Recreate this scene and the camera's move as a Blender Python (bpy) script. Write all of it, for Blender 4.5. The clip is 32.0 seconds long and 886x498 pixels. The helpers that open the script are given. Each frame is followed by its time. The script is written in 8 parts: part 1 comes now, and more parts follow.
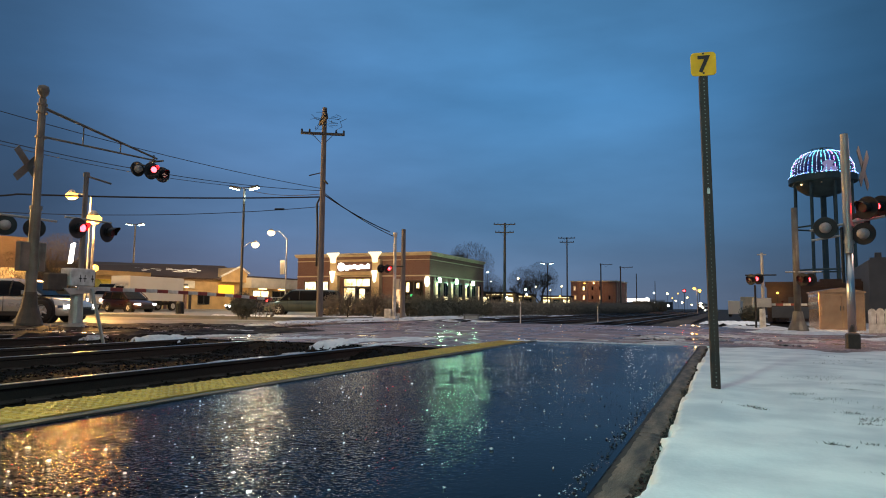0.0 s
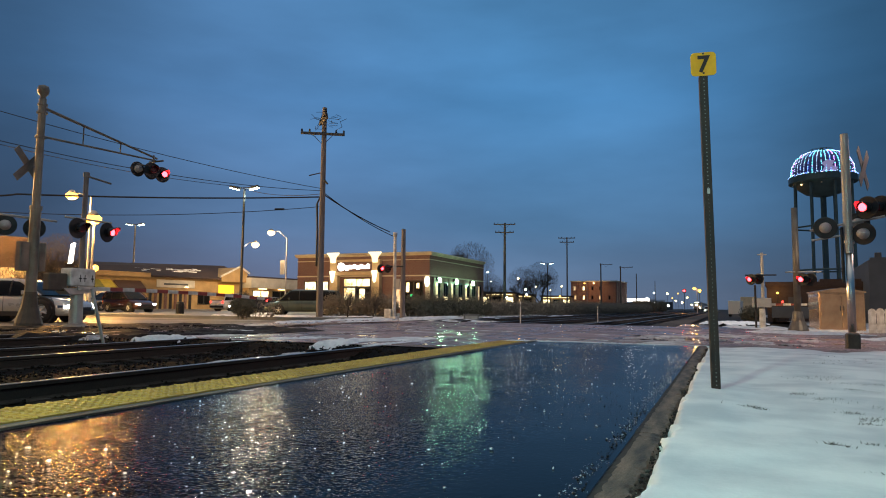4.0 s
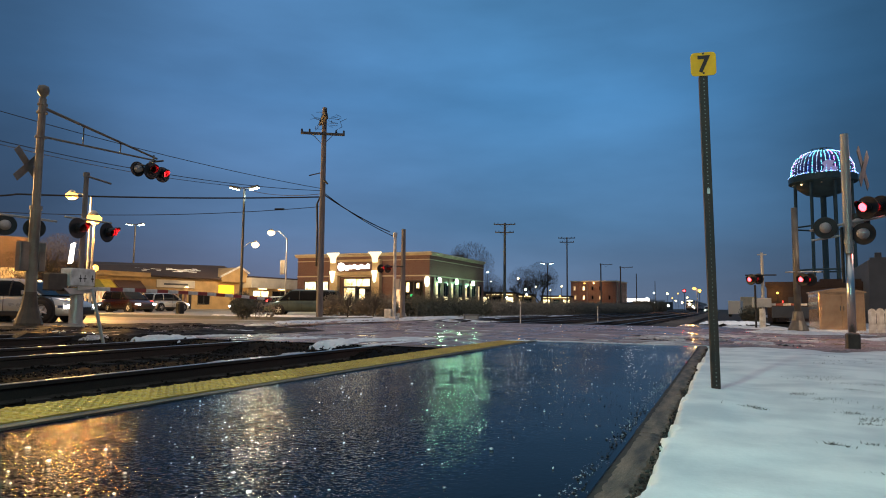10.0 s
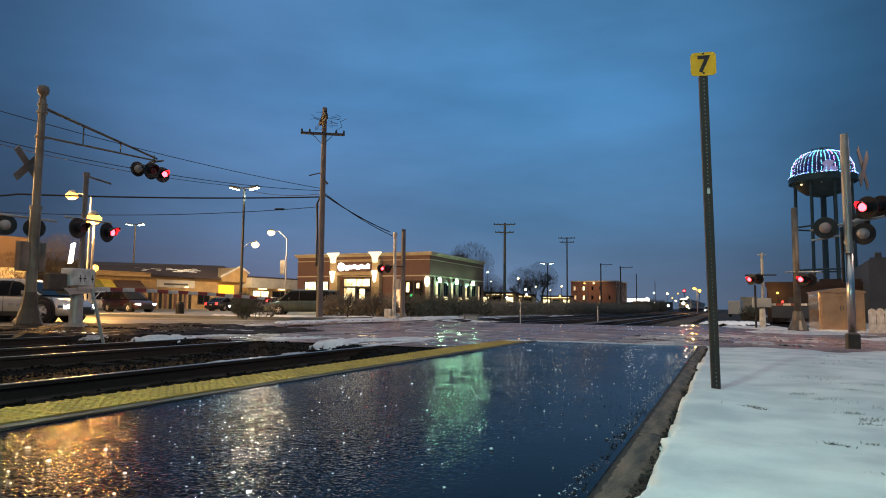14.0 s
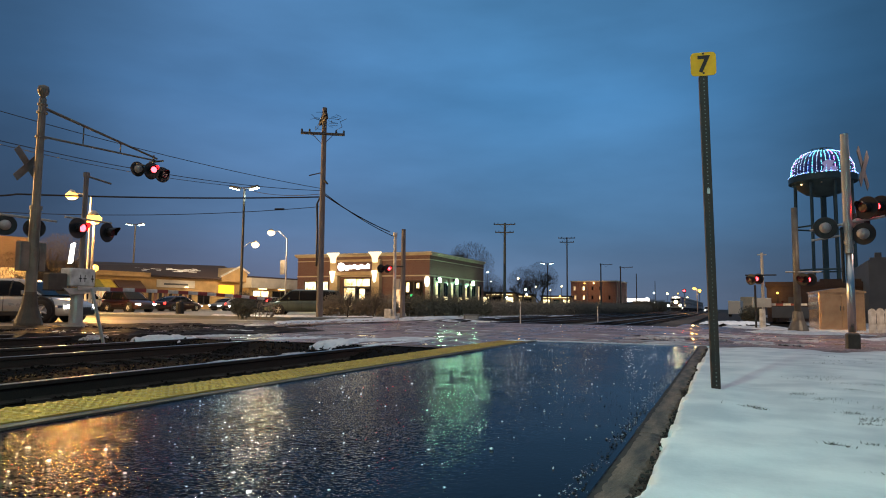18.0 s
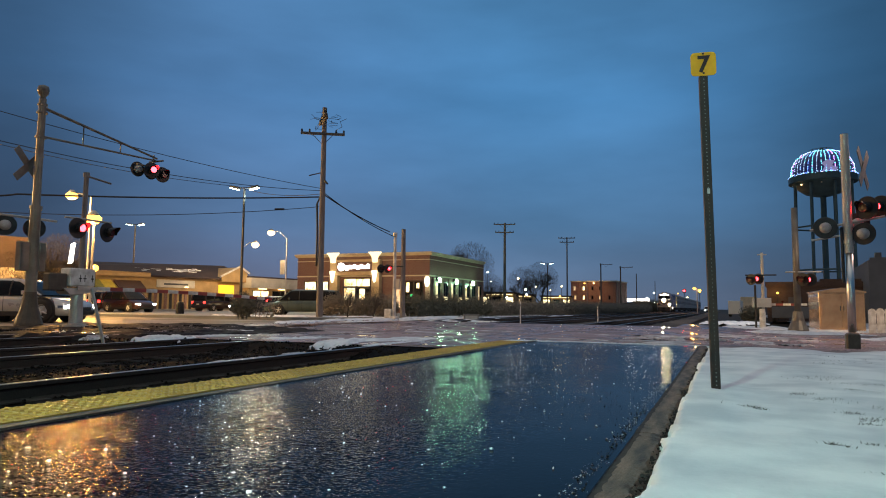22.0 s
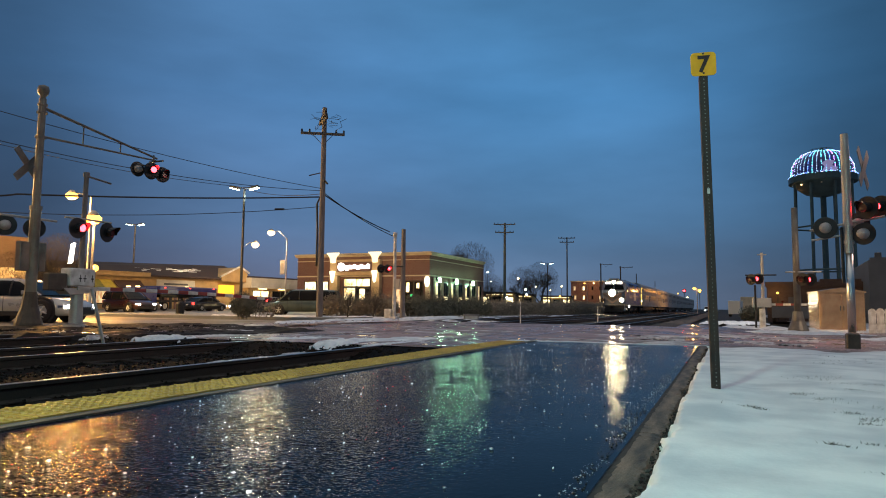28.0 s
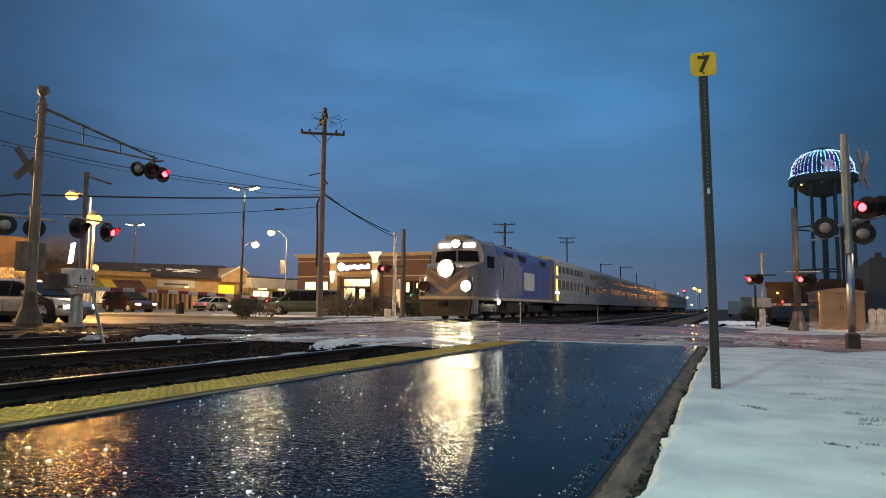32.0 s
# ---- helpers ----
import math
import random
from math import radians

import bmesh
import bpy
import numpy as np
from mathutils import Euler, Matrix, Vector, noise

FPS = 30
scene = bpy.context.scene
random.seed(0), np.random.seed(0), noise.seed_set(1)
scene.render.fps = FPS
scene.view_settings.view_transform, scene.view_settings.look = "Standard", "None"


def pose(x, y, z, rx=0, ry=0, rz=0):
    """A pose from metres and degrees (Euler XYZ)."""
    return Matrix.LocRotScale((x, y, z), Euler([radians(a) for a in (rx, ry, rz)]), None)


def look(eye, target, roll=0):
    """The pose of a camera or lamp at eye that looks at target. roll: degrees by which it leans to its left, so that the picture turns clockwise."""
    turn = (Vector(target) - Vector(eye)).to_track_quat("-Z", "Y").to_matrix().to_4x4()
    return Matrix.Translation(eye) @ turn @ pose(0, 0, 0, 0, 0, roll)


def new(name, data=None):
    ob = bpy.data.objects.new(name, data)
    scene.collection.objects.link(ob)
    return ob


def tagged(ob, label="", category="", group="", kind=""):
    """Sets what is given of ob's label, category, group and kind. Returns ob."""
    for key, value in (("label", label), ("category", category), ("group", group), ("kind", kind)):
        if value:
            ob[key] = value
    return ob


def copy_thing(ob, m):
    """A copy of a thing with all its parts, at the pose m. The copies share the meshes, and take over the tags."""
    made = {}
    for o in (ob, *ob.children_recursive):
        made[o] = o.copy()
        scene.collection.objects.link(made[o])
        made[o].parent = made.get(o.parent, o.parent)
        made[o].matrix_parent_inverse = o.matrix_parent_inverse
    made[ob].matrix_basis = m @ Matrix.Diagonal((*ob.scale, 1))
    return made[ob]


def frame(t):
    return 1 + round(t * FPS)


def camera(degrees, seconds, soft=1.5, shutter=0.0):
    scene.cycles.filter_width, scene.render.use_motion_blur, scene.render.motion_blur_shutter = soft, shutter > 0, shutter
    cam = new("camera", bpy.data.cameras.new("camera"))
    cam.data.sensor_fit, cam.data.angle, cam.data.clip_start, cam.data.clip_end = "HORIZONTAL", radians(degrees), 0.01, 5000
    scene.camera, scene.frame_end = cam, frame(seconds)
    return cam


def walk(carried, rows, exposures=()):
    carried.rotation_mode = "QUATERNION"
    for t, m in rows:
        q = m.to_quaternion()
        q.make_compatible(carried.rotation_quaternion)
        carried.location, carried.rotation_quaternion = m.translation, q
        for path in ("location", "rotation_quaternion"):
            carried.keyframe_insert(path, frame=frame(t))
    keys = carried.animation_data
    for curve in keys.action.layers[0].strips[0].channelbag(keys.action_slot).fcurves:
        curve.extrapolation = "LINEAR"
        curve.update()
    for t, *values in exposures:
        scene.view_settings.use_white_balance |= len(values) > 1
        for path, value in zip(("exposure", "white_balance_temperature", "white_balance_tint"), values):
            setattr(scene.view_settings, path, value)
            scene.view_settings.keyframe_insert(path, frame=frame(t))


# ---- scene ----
# ---- camera ----
cam = camera(68.0, 32.0, soft=1.0)
EYE = (0.0, 0.0, 0.5)
VIEW = look(EYE, (-3.9377487, 9.1506106, 1.3720445), 0.6)
walk(cam, [(0.0, VIEW), (32.0, VIEW)], exposures=[(0.0, 0.06), (13.0, 0.04), (20.0, 0.0), (28.0, 0.0), (32.0, -0.06)])

# ---- world: dusk under thin cloud ----
world = bpy.data.worlds.new("dusk")
scene.world = world
world.use_nodes = True
wn, wl = world.node_tree.nodes, world.node_tree.links
wn.clear()
w_co = wn.new("ShaderNodeTexCoord")
w_sep = wn.new("ShaderNodeSeparateXYZ")
wl.new(w_co.outputs["Generated"], w_sep.inputs[0])
w_ramp = wn.new("ShaderNodeValToRGB")
for pos, col in ((0.02, (0.076, 0.110, 0.175, 1)), (0.12, (0.051, 0.118, 0.218, 1)), (0.30, (0.047, 0.151, 0.310, 1)),
                 (0.55, (0.046, 0.138, 0.270, 1)), (1.0, (0.13, 0.24, 0.40, 1))):
    e = w_ramp.color_ramp.elements.new(pos)
    e.color = col
w_ramp.color_ramp.elements.remove(w_ramp.color_ramp.elements[0])
wl.new(w_sep.outputs["Z"], w_ramp.inputs[0])
w_map = wn.new("ShaderNodeMapping")
w_map.inputs["Scale"].default_value = (1.6, 1.6, 5.5)
wl.new(w_co.outputs["Generated"], w_map.inputs[0])
w_noise = wn.new("ShaderNodeTexNoise")
w_noise.inputs["Scale"].default_value = 1.9
w_noise.inputs["Detail"].default_value = 6
wl.new(w_map.outputs[0], w_noise.inputs["Vector"])
w_rng = wn.new("ShaderNodeMapRange")
w_rng.inputs[1].default_value, w_rng.inputs[2].default_value = 0.3, 0.72
w_rng.inputs[3].default_value, w_rng.inputs[4].default_value = 0.82, 1.13
wl.new(w_noise.outputs["Fac"], w_rng.inputs[0])
w_mul = wn.new("ShaderNodeVectorMath")
w_mul.operation = "SCALE"
wl.new(w_ramp.outputs[0], w_mul.inputs[0])
wl.new(w_rng.outputs[0], w_mul.inputs["Scale"])
# the last light of the day lingers over the town ahead
w_dot = wn.new("ShaderNodeVectorMath")
w_dot.operation = "DOT_PRODUCT"
wl.new(w_co.outputs["Generated"], w_dot.inputs[0])
w_dot.inputs[1].default_value = Vector((-0.375, 0.90, 0.22)).normalized()
w_lobe = wn.new("ShaderNodeMapRange")
w_lobe.interpolation_type = "SMOOTHERSTEP"
w_lobe.inputs[1].default_value, w_lobe.inputs[2].default_value = 0.80, 1.0
w_lobe.inputs[3].default_value, w_lobe.inputs[4].default_value = 0.66, 1.72
wl.new(w_dot.outputs["Value"], w_lobe.inputs[0])
w_mul_b = wn.new("ShaderNodeVectorMath")
w_mul_b.operation = "SCALE"
wl.new(w_mul.outputs[0], w_mul_b.inputs[0])
wl.new(w_lobe.outputs[0], w_mul_b.inputs["Scale"])
# a violet cast of town light over the shops
w_side = wn.new("ShaderNodeVectorMath")
w_side.operation = "DOT_PRODUCT"
wl.new(w_co.outputs["Generated"], w_side.inputs[0])
w_side.inputs[1].default_value = Vector((-0.86, 0.50, 0.10)).normalized()
w_cast = wn.new("ShaderNodeMapRange")
w_cast.interpolation_type = "SMOOTHSTEP"
w_cast.inputs[1].default_value, w_cast.inputs[2].default_value = 0.70, 1.0
wl.new(w_side.outputs["Value"], w_cast.inputs[0])
w_tint = wn.new("ShaderNodeMix")
w_tint.data_type, w_tint.blend_type = "RGBA", "MULTIPLY"
w_tint.inputs[7].default_value = (1.28, 1.0, 1.0, 1)
wl.new(w_cast.outputs[0], w_tint.inputs[0])
wl.new(w_mul_b.outputs[0], w_tint.inputs[6])
w_bg = wn.new("ShaderNodeBackground")
w_bg.inputs["Strength"].default_value = 0.96
wl.new(w_tint.outputs[2], w_bg.inputs["Color"])
w_out = wn.new("ShaderNodeOutputWorld")
wl.new(w_bg.outputs[0], w_out.inputs[0])

# ---- large lights ----
GOLD, WARM, COOL, GREEN = (1.0, 0.50, 0.12), (1.0, 0.72, 0.42), (0.80, 1.0, 0.86), (0.46, 1.0, 0.56)


def lamp(name, place, power, colour, size=0.15, aim=None, cone=None):
    """A point lamp, or a spot where it is aimed."""
    data = bpy.data.lights.new(name, "SPOT" if aim else "POINT")
    data.energy, data.color, data.shadow_soft_size = power, colour, size
    if aim:
        data.spot_size, data.spot_blend = radians(cone or 120), 0.6
    ob = new(name, data)
    ob.matrix_world = look(place, aim) if aim else pose(*place)
    return ob


SODIUM = (-31.31, 24.89, 5.10)
SODIUM_FAR = (-38.36, 28.85, 7.39)
LOT = (-32.35, 38.12, 9.00)
STREET_A = (-50.66, 61.91, 7.60)
STREET_B = (-49.29, 63.01, 9.07)
lamp("sodium_light", (SODIUM[0], SODIUM[1], SODIUM[2] - 0.75), 2300, (1.0, 0.44, 0.09), 0.3)
lamp("sodium_light_far", (SODIUM_FAR[0], SODIUM_FAR[1], SODIUM_FAR[2] - 0.7), 5600, GOLD, 0.3)
lamp("lot_light", (LOT[0] + 0.1, LOT[1], LOT[2] - 0.6), 380, COOL, 0.5)
lamp("street_light_a", (STREET_A[0], STREET_A[1], STREET_A[2] - 0.7), 1700, WARM, 0.2)
lamp("street_light_b", (STREET_B[0], STREET_B[1], STREET_B[2] - 0.7), 1700, WARM, 0.2)
lamp("platform_light", (-1.9, -3.5, 4.2), 1120, (0.46, 1.0, 0.92), 0.25)
lamp("station_light", (-7.0, -24.0, 6.7), 2200, GOLD, 0.3)
lamp("crossing_light", (9.0, 25.0, 8.3), 2900, (1.0, 0.60, 0.46), 0.3, (-7.0, 21.0, 0.0), 84)
# fill spot added out of view to brighten the relay cabinet
lamp("cabinet_fill_light", (9.3, 25.4, 8.3), 2900, (1.0, 0.68, 0.42), 0.3, (5.0, 36.0, 0.6), 46)
# fill spot added beyond the view's edge to brighten the passing train
lamp("train_fill_light", (10.5, 46.0, 9.0), 5200, (1.0, 0.86, 0.76), 0.3, (-12.0, 50.0, 2.5), 84)
lamp("block_light", (-37.0, 188.5, 7.0), 1150, (1.0, 0.55, 0.22), 0.3, (-36.6, 197.0, 3.5), 110)
# lamp added out of view to the left to brighten the waiting car
lamp("car_side_fill_light", (-31.0, 9.0, 7.7), 2600, GOLD, 0.3)
# strong fill lamp added out of view to brighten the shop fronts
lamp("shop_fill_light", (-47.0, 16.0, 8.2), 24000, (1.0, 0.62, 0.24), 0.3)
# narrow fill spot added behind the viewpoint, aimed at the waiting car
lamp("car_fill_spot", (-20.0, -3.0, 8.0), 1200, (1.0, 0.66, 0.34), 0.3, (-23.0, 14.0, 0.0), 74)
LANTERN = (-34.30, 27.57, 2.54)
lamp("lantern_light", (LANTERN[0], LANTERN[1] - 0.5, LANTERN[2]), 380, (1.0, 0.66, 0.16), 0.2)
WALL_LIGHTS = [(-26.62, 61.0, 3.25), (-26.62, 65.6, 3.25), (-26.62, 70.6, 3.25)]
for p in WALL_LIGHTS:
    lamp("wall_light", (p[0] + 0.4, p[1], p[2] - 0.35), 120, GREEN, 0.2)
lamp("track_light", (-6.0, 145.0, 4.3), 1700, (1.0, 0.42, 0.08), 0.2)
lamp("yard_light", (3.75, 61.0, 1.95), 28, GOLD, 0.15)

# ---- materials ----


def material(name, colour, rough=0.6, metal=0.0, vary=0.25, scale=3.0, bump=0.15, grain=60.0, dirt=None, coat=0.0, per_object=0.0, stretch=(1, 1, 1), gloss=0.5):
    """A surface with stains and grain at two scales, fine relief and uneven gloss."""
    m = bpy.data.materials.new(name)
    m.use_nodes = True
    n, l = m.node_tree.nodes, m.node_tree.links
    b = n["Principled BSDF"]
    co = n.new("ShaderNodeTexCoord")
    mp = n.new("ShaderNodeMapping")
    mp.inputs["Scale"].default_value = stretch
    l.new(co.outputs["Object"], mp.inputs[0])
    big, fine = n.new("ShaderNodeTexNoise"), n.new("ShaderNodeTexNoise")
    for node, s, d in ((big, scale, 5), (fine, grain, 3)):
        node.inputs["Scale"].default_value, node.inputs["Detail"].default_value = s, d
        l.new(mp.outputs[0], node.inputs["Vector"])
    ramp = n.new("ShaderNodeValToRGB")
    dark = dirt or tuple(c * (1 - vary) for c in colour)
    ramp.color_ramp.elements[0].color, ramp.color_ramp.elements[1].color = (*dark, 1), (*colour, 1)
    ramp.color_ramp.elements[0].position, ramp.color_ramp.elements[1].position = 0.36, 0.62
    l.new(big.outputs["Fac"], ramp.inputs[0])
    mix = n.new("ShaderNodeMix")
    mix.data_type, mix.blend_type = "RGBA", "OVERLAY"
    mix.inputs[0].default_value = vary
    l.new(ramp.outputs[0], mix.inputs[6])
    l.new(fine.outputs["Fac"], mix.inputs[7])
    last = mix.outputs[2]
    if per_object:
        info = n.new("ShaderNodeObjectInfo")
        rng = n.new("ShaderNodeMapRange")
        rng.inputs[3].default_value, rng.inputs[4].default_value = 1 - per_object, 1 + per_object
        l.new(info.outputs["Random"], rng.inputs[0])
        sc = n.new("ShaderNodeVectorMath")
        sc.operation = "SCALE"
        l.new(last, sc.inputs[0])
        l.new(rng.outputs[0], sc.inputs["Scale"])
        last = sc.outputs[0]
    l.new(last, b.inputs["Base Color"])
    rr = n.new("ShaderNodeMapRange")
    rr.inputs[3].default_value, rr.inputs[4].default_value = max(0.03, rough * 0.75), min(1, rough * 1.25)
    l.new(big.outputs["Fac"], rr.inputs[0])
    l.new(rr.outputs[0], b.inputs["Roughness"])
    b.inputs["Metallic"].default_value = metal
    b.inputs["Specular IOR Level"].default_value = gloss
    b.inputs["Coat Weight"].default_value = coat
    b.inputs["Coat Roughness"].default_value = 0.08
    if bump:
        bp = n.new("ShaderNodeBump")
        bp.inputs["Strength"].default_value, bp.inputs["Distance"].default_value = bump, 0.02
        l.new(fine.outputs["Fac"], bp.inputs["Height"])
        l.new(bp.outputs[0], b.inputs["Normal"])
    return m


def glow(name, colour, strength):
    """What gives off light: lamp glass, lit panes, signal lenses; also surfaces glowing for light they catch."""
    m = bpy.data.materials.new(name)
    m.use_nodes = True
    b = m.node_tree.nodes["Principled BSDF"]
    b.inputs["Base Color"].default_value = (*[min(1, c * 0.6) for c in colour], 1)
    b.inputs["Emission Color"].default_value = (*colour, 1)
    b.inputs["Emission Strength"].default_value = strength
    return m


def room(name, colour, strength):
    """A lit interior seen through glass: bright walls, darker furniture and stock."""
    m = glow(name, colour, strength)
    n, l = m.node_tree.nodes, m.node_tree.links
    b = n["Principled BSDF"]
    co, mp, noise_tex, ramp = n.new("ShaderNodeTexCoord"), n.new("ShaderNodeMapping"), n.new("ShaderNodeTexNoise"), n.new("ShaderNodeValToRGB")
    mp.inputs["Scale"].default_value = (2.6, 2.6, 1.1)
    noise_tex.inputs["Scale"].default_value, noise_tex.inputs["Detail"].default_value = 1.3, 3
    l.new(co.outputs["Object"], mp.inputs[0])
    l.new(mp.outputs[0], noise_tex.inputs["Vector"])
    ramp.color_ramp.elements[0].position, ramp.color_ramp.elements[1].position = 0.38, 0.56
    ramp.color_ramp.elements[0].color = (colour[0] * 0.42, colour[1] * 0.30, colour[2] * 0.16, 1)
    ramp.color_ramp.elements[1].color = (*colour, 1)
    l.new(noise_tex.outputs["Fac"], ramp.inputs[0])
    l.new(ramp.outputs[0], b.inputs["Emission Color"])
    b.inputs["Roughness"].default_value = 0.08
    return m


def wet(name, colour, rough_low, rough_high, relief=0.35, patch=0.5, grains=95.0, depth=0.004, swell=1.0, film_at=(0.38, 0.62), coat=0.0, pores=0.0, pebbles=0.0, pore_at=(0.46, 0.58), calm=0.0, sheen=0.42, pool=None, mottle=0.0):
    """Wet asphalt: dark stone grain under a thin film of water that lies unevenly."""
    m = bpy.data.materials.new(name)
    m.use_nodes = True
    n, l = m.node_tree.nodes, m.node_tree.links
    b = n["Principled BSDF"]
    co = n.new("ShaderNodeTexCoord")
    film, stone, tiny = (n.new("ShaderNodeTexNoise") for _ in range(3))
    for node, s, d in ((film, patch, 6), (stone, grains, 2), (tiny, 9.0, 5)):
        node.inputs["Scale"].default_value, node.inputs["Detail"].default_value = s, d
        l.new(co.outputs["Object"], node.inputs["Vector"])
    relief_src = stone.outputs["Fac"]
    if pebbles:
        # rounded stones packed in the surface, of two sizes
        cells = []
        for s in (pebbles, pebbles * 0.46):
            v = n.new("ShaderNodeTexVoronoi")
            v.feature = "SMOOTH_F1"
            v.inputs["Scale"].default_value, v.inputs["Smoothness"].default_value = s, 0.35
            l.new(co.outputs["Object"], v.inputs["Vector"])
            inv = n.new("ShaderNodeMapRange")
            inv.inputs[1].default_value, inv.inputs[2].default_value = 0.12, 0.75
            inv.inputs[3].default_value, inv.inputs[4].default_value = 1.0, 0.0
            l.new(v.outputs["Distance"], inv.inputs[0])
            cells.append(inv.outputs[0])
        both = n.new("ShaderNodeMix")
        both.inputs[0].default_value = 0.45
        l.new(cells[0], both.inputs[2])
        l.new(cells[1], both.inputs[3])
        lift = n.new("ShaderNodeMix")
        lift.inputs[0].default_value = 0.35
        l.new(both.outputs[0], lift.inputs[2])
        l.new(stone.outputs["Fac"], lift.inputs[3])
        relief_src = lift.outputs[0]
    ramp = n.new("ShaderNodeValToRGB")
    ramp.color_ramp.elements[0].color = (*[c * 0.45 for c in colour], 1)
    ramp.color_ramp.elements[1].color = (*[c * 1.5 for c in colour], 1)
    l.new(stone.outputs["Fac"], ramp.inputs[0])
    last = ramp.outputs[0]
    if mottle:
        # tyre-worn lanes and patches, drawn out along the road
        mp, lanes, tone, sc = n.new("ShaderNodeMapping"), n.new("ShaderNodeTexNoise"), n.new("ShaderNodeMapRange"), n.new("ShaderNodeVectorMath")
        mp.inputs["Scale"].default_value = (0.22, 1.0, 1.0)
        lanes.inputs["Scale"].default_value, lanes.inputs["Detail"].default_value = 0.9, 8
        tone.inputs[1].default_value, tone.inputs[2].default_value = 0.36, 0.64
        tone.inputs[3].default_value, tone.inputs[4].default_value = 1 - mottle, 1 + 0.6 * mottle
        sc.operation = "SCALE"
        l.new(co.outputs["Object"], mp.inputs[0])
        l.new(mp.outputs[0], lanes.inputs["Vector"])
        l.new(lanes.outputs["Fac"], tone.inputs[0])
        l.new(last, sc.inputs[0])
        l.new(tone.outputs[0], sc.inputs["Scale"])
        last = sc.outputs[0]
    l.new(last, b.inputs["Base Color"])
    rr = n.new("ShaderNodeMapRange")
    rr.inputs[1].default_value, rr.inputs[2].default_value = film_at
    rr.inputs[3].default_value, rr.inputs[4].default_value = rough_low, rough_high
    l.new(film.outputs["Fac"], rr.inputs[0])
    l.new(rr.outputs[0], b.inputs["Roughness"])
    b.inputs["Specular IOR Level"].default_value = 0.5
    if pores:
        # open pores between the stones break up the gloss
        po = n.new("ShaderNodeMapRange")
        po.inputs[1].default_value, po.inputs[2].default_value = pore_at
        po.inputs[3].default_value, po.inputs[4].default_value = sheen * (1 - pores), sheen
        l.new(relief_src, po.inputs[0])
        spec = po.outputs[0]
        if pool:
            # the water runs together towards the kerb and drowns the stones
            sx, deep, lev = n.new("ShaderNodeSeparateXYZ"), n.new("ShaderNodeMapRange"), n.new("ShaderNodeMix")
            l.new(co.outputs["Object"], sx.inputs[0])
            wob = n.new("ShaderNodeMath")
            wob.operation, wob.inputs[1].default_value, wob.inputs[2].default_value = "MULTIPLY_ADD", 1.1, -0.55
            l.new(film.outputs["Fac"], wob.inputs[0])
            run = n.new("ShaderNodeMath")
            run.operation = "ADD"
            l.new(sx.outputs["X"], run.inputs[0])
            l.new(wob.outputs[0], run.inputs[1])
            deep.interpolation_type = "SMOOTHSTEP"
            deep.inputs[1].default_value, deep.inputs[2].default_value = pool
            l.new(run.outputs[0], deep.inputs[0])
            l.new(deep.outputs[0], lev.inputs[0])
            l.new(spec, lev.inputs[2])
            lev.inputs[3].default_value = sheen * 0.15
            spec = lev.outputs[0]
        l.new(spec, b.inputs["Specular IOR Level"])
    if coat:
        cw = n.new("ShaderNodeMapRange")
        cw.inputs[1].default_value, cw.inputs[2].default_value = 0.35, 0.6
        cw.inputs[3].default_value, cw.inputs[4].default_value = coat, 0.04
        l.new(film.outputs["Fac"], cw.inputs[0])
        l.new(cw.outputs[0], b.inputs["Coat Weight"])
        b.inputs["Coat Roughness"].default_value = 0.16
        b.inputs["Coat IOR"].default_value = 1.33
    add = n.new("ShaderNodeMath")
    add.operation = "ADD"
    l.new(relief_src, add.inputs[0])
    sw = n.new("ShaderNodeMath")
    sw.operation, sw.inputs[1].default_value = "MULTIPLY", swell
    l.new(tiny.outputs["Fac"], sw.inputs[0])
    l.new(sw.outputs[0], add.inputs[1])
    bp = n.new("ShaderNodeBump")
    bp.inputs["Strength"].default_value, bp.inputs["Distance"].default_value = relief, depth
    l.new(add.outputs[0], bp.inputs["Height"])
    if calm:
        # standing water lies flat
        st = n.new("ShaderNodeMapRange")
        st.inputs[1].default_value, st.inputs[2].default_value = film_at
        st.inputs[3].default_value, st.inputs[4].default_value = relief * (1 - calm), relief
        l.new(film.outputs["Fac"], st.inputs[0])
        if pool:
            flat = n.new("ShaderNodeMapRange")
            flat.inputs[3].default_value, flat.inputs[4].default_value = 1.0, 0.28
            l.new(deep.outputs[0], flat.inputs[0])
            mul = n.new("ShaderNodeMath")
            mul.operation = "MULTIPLY"
            l.new(st.outputs[0], mul.inputs[0])
            l.new(flat.outputs[0], mul.inputs[1])
            l.new(mul.outputs[0], bp.inputs["Strength"])
        else:
            l.new(st.outputs[0], bp.inputs["Strength"])
    l.new(bp.outputs[0], b.inputs["Normal"])
    return m


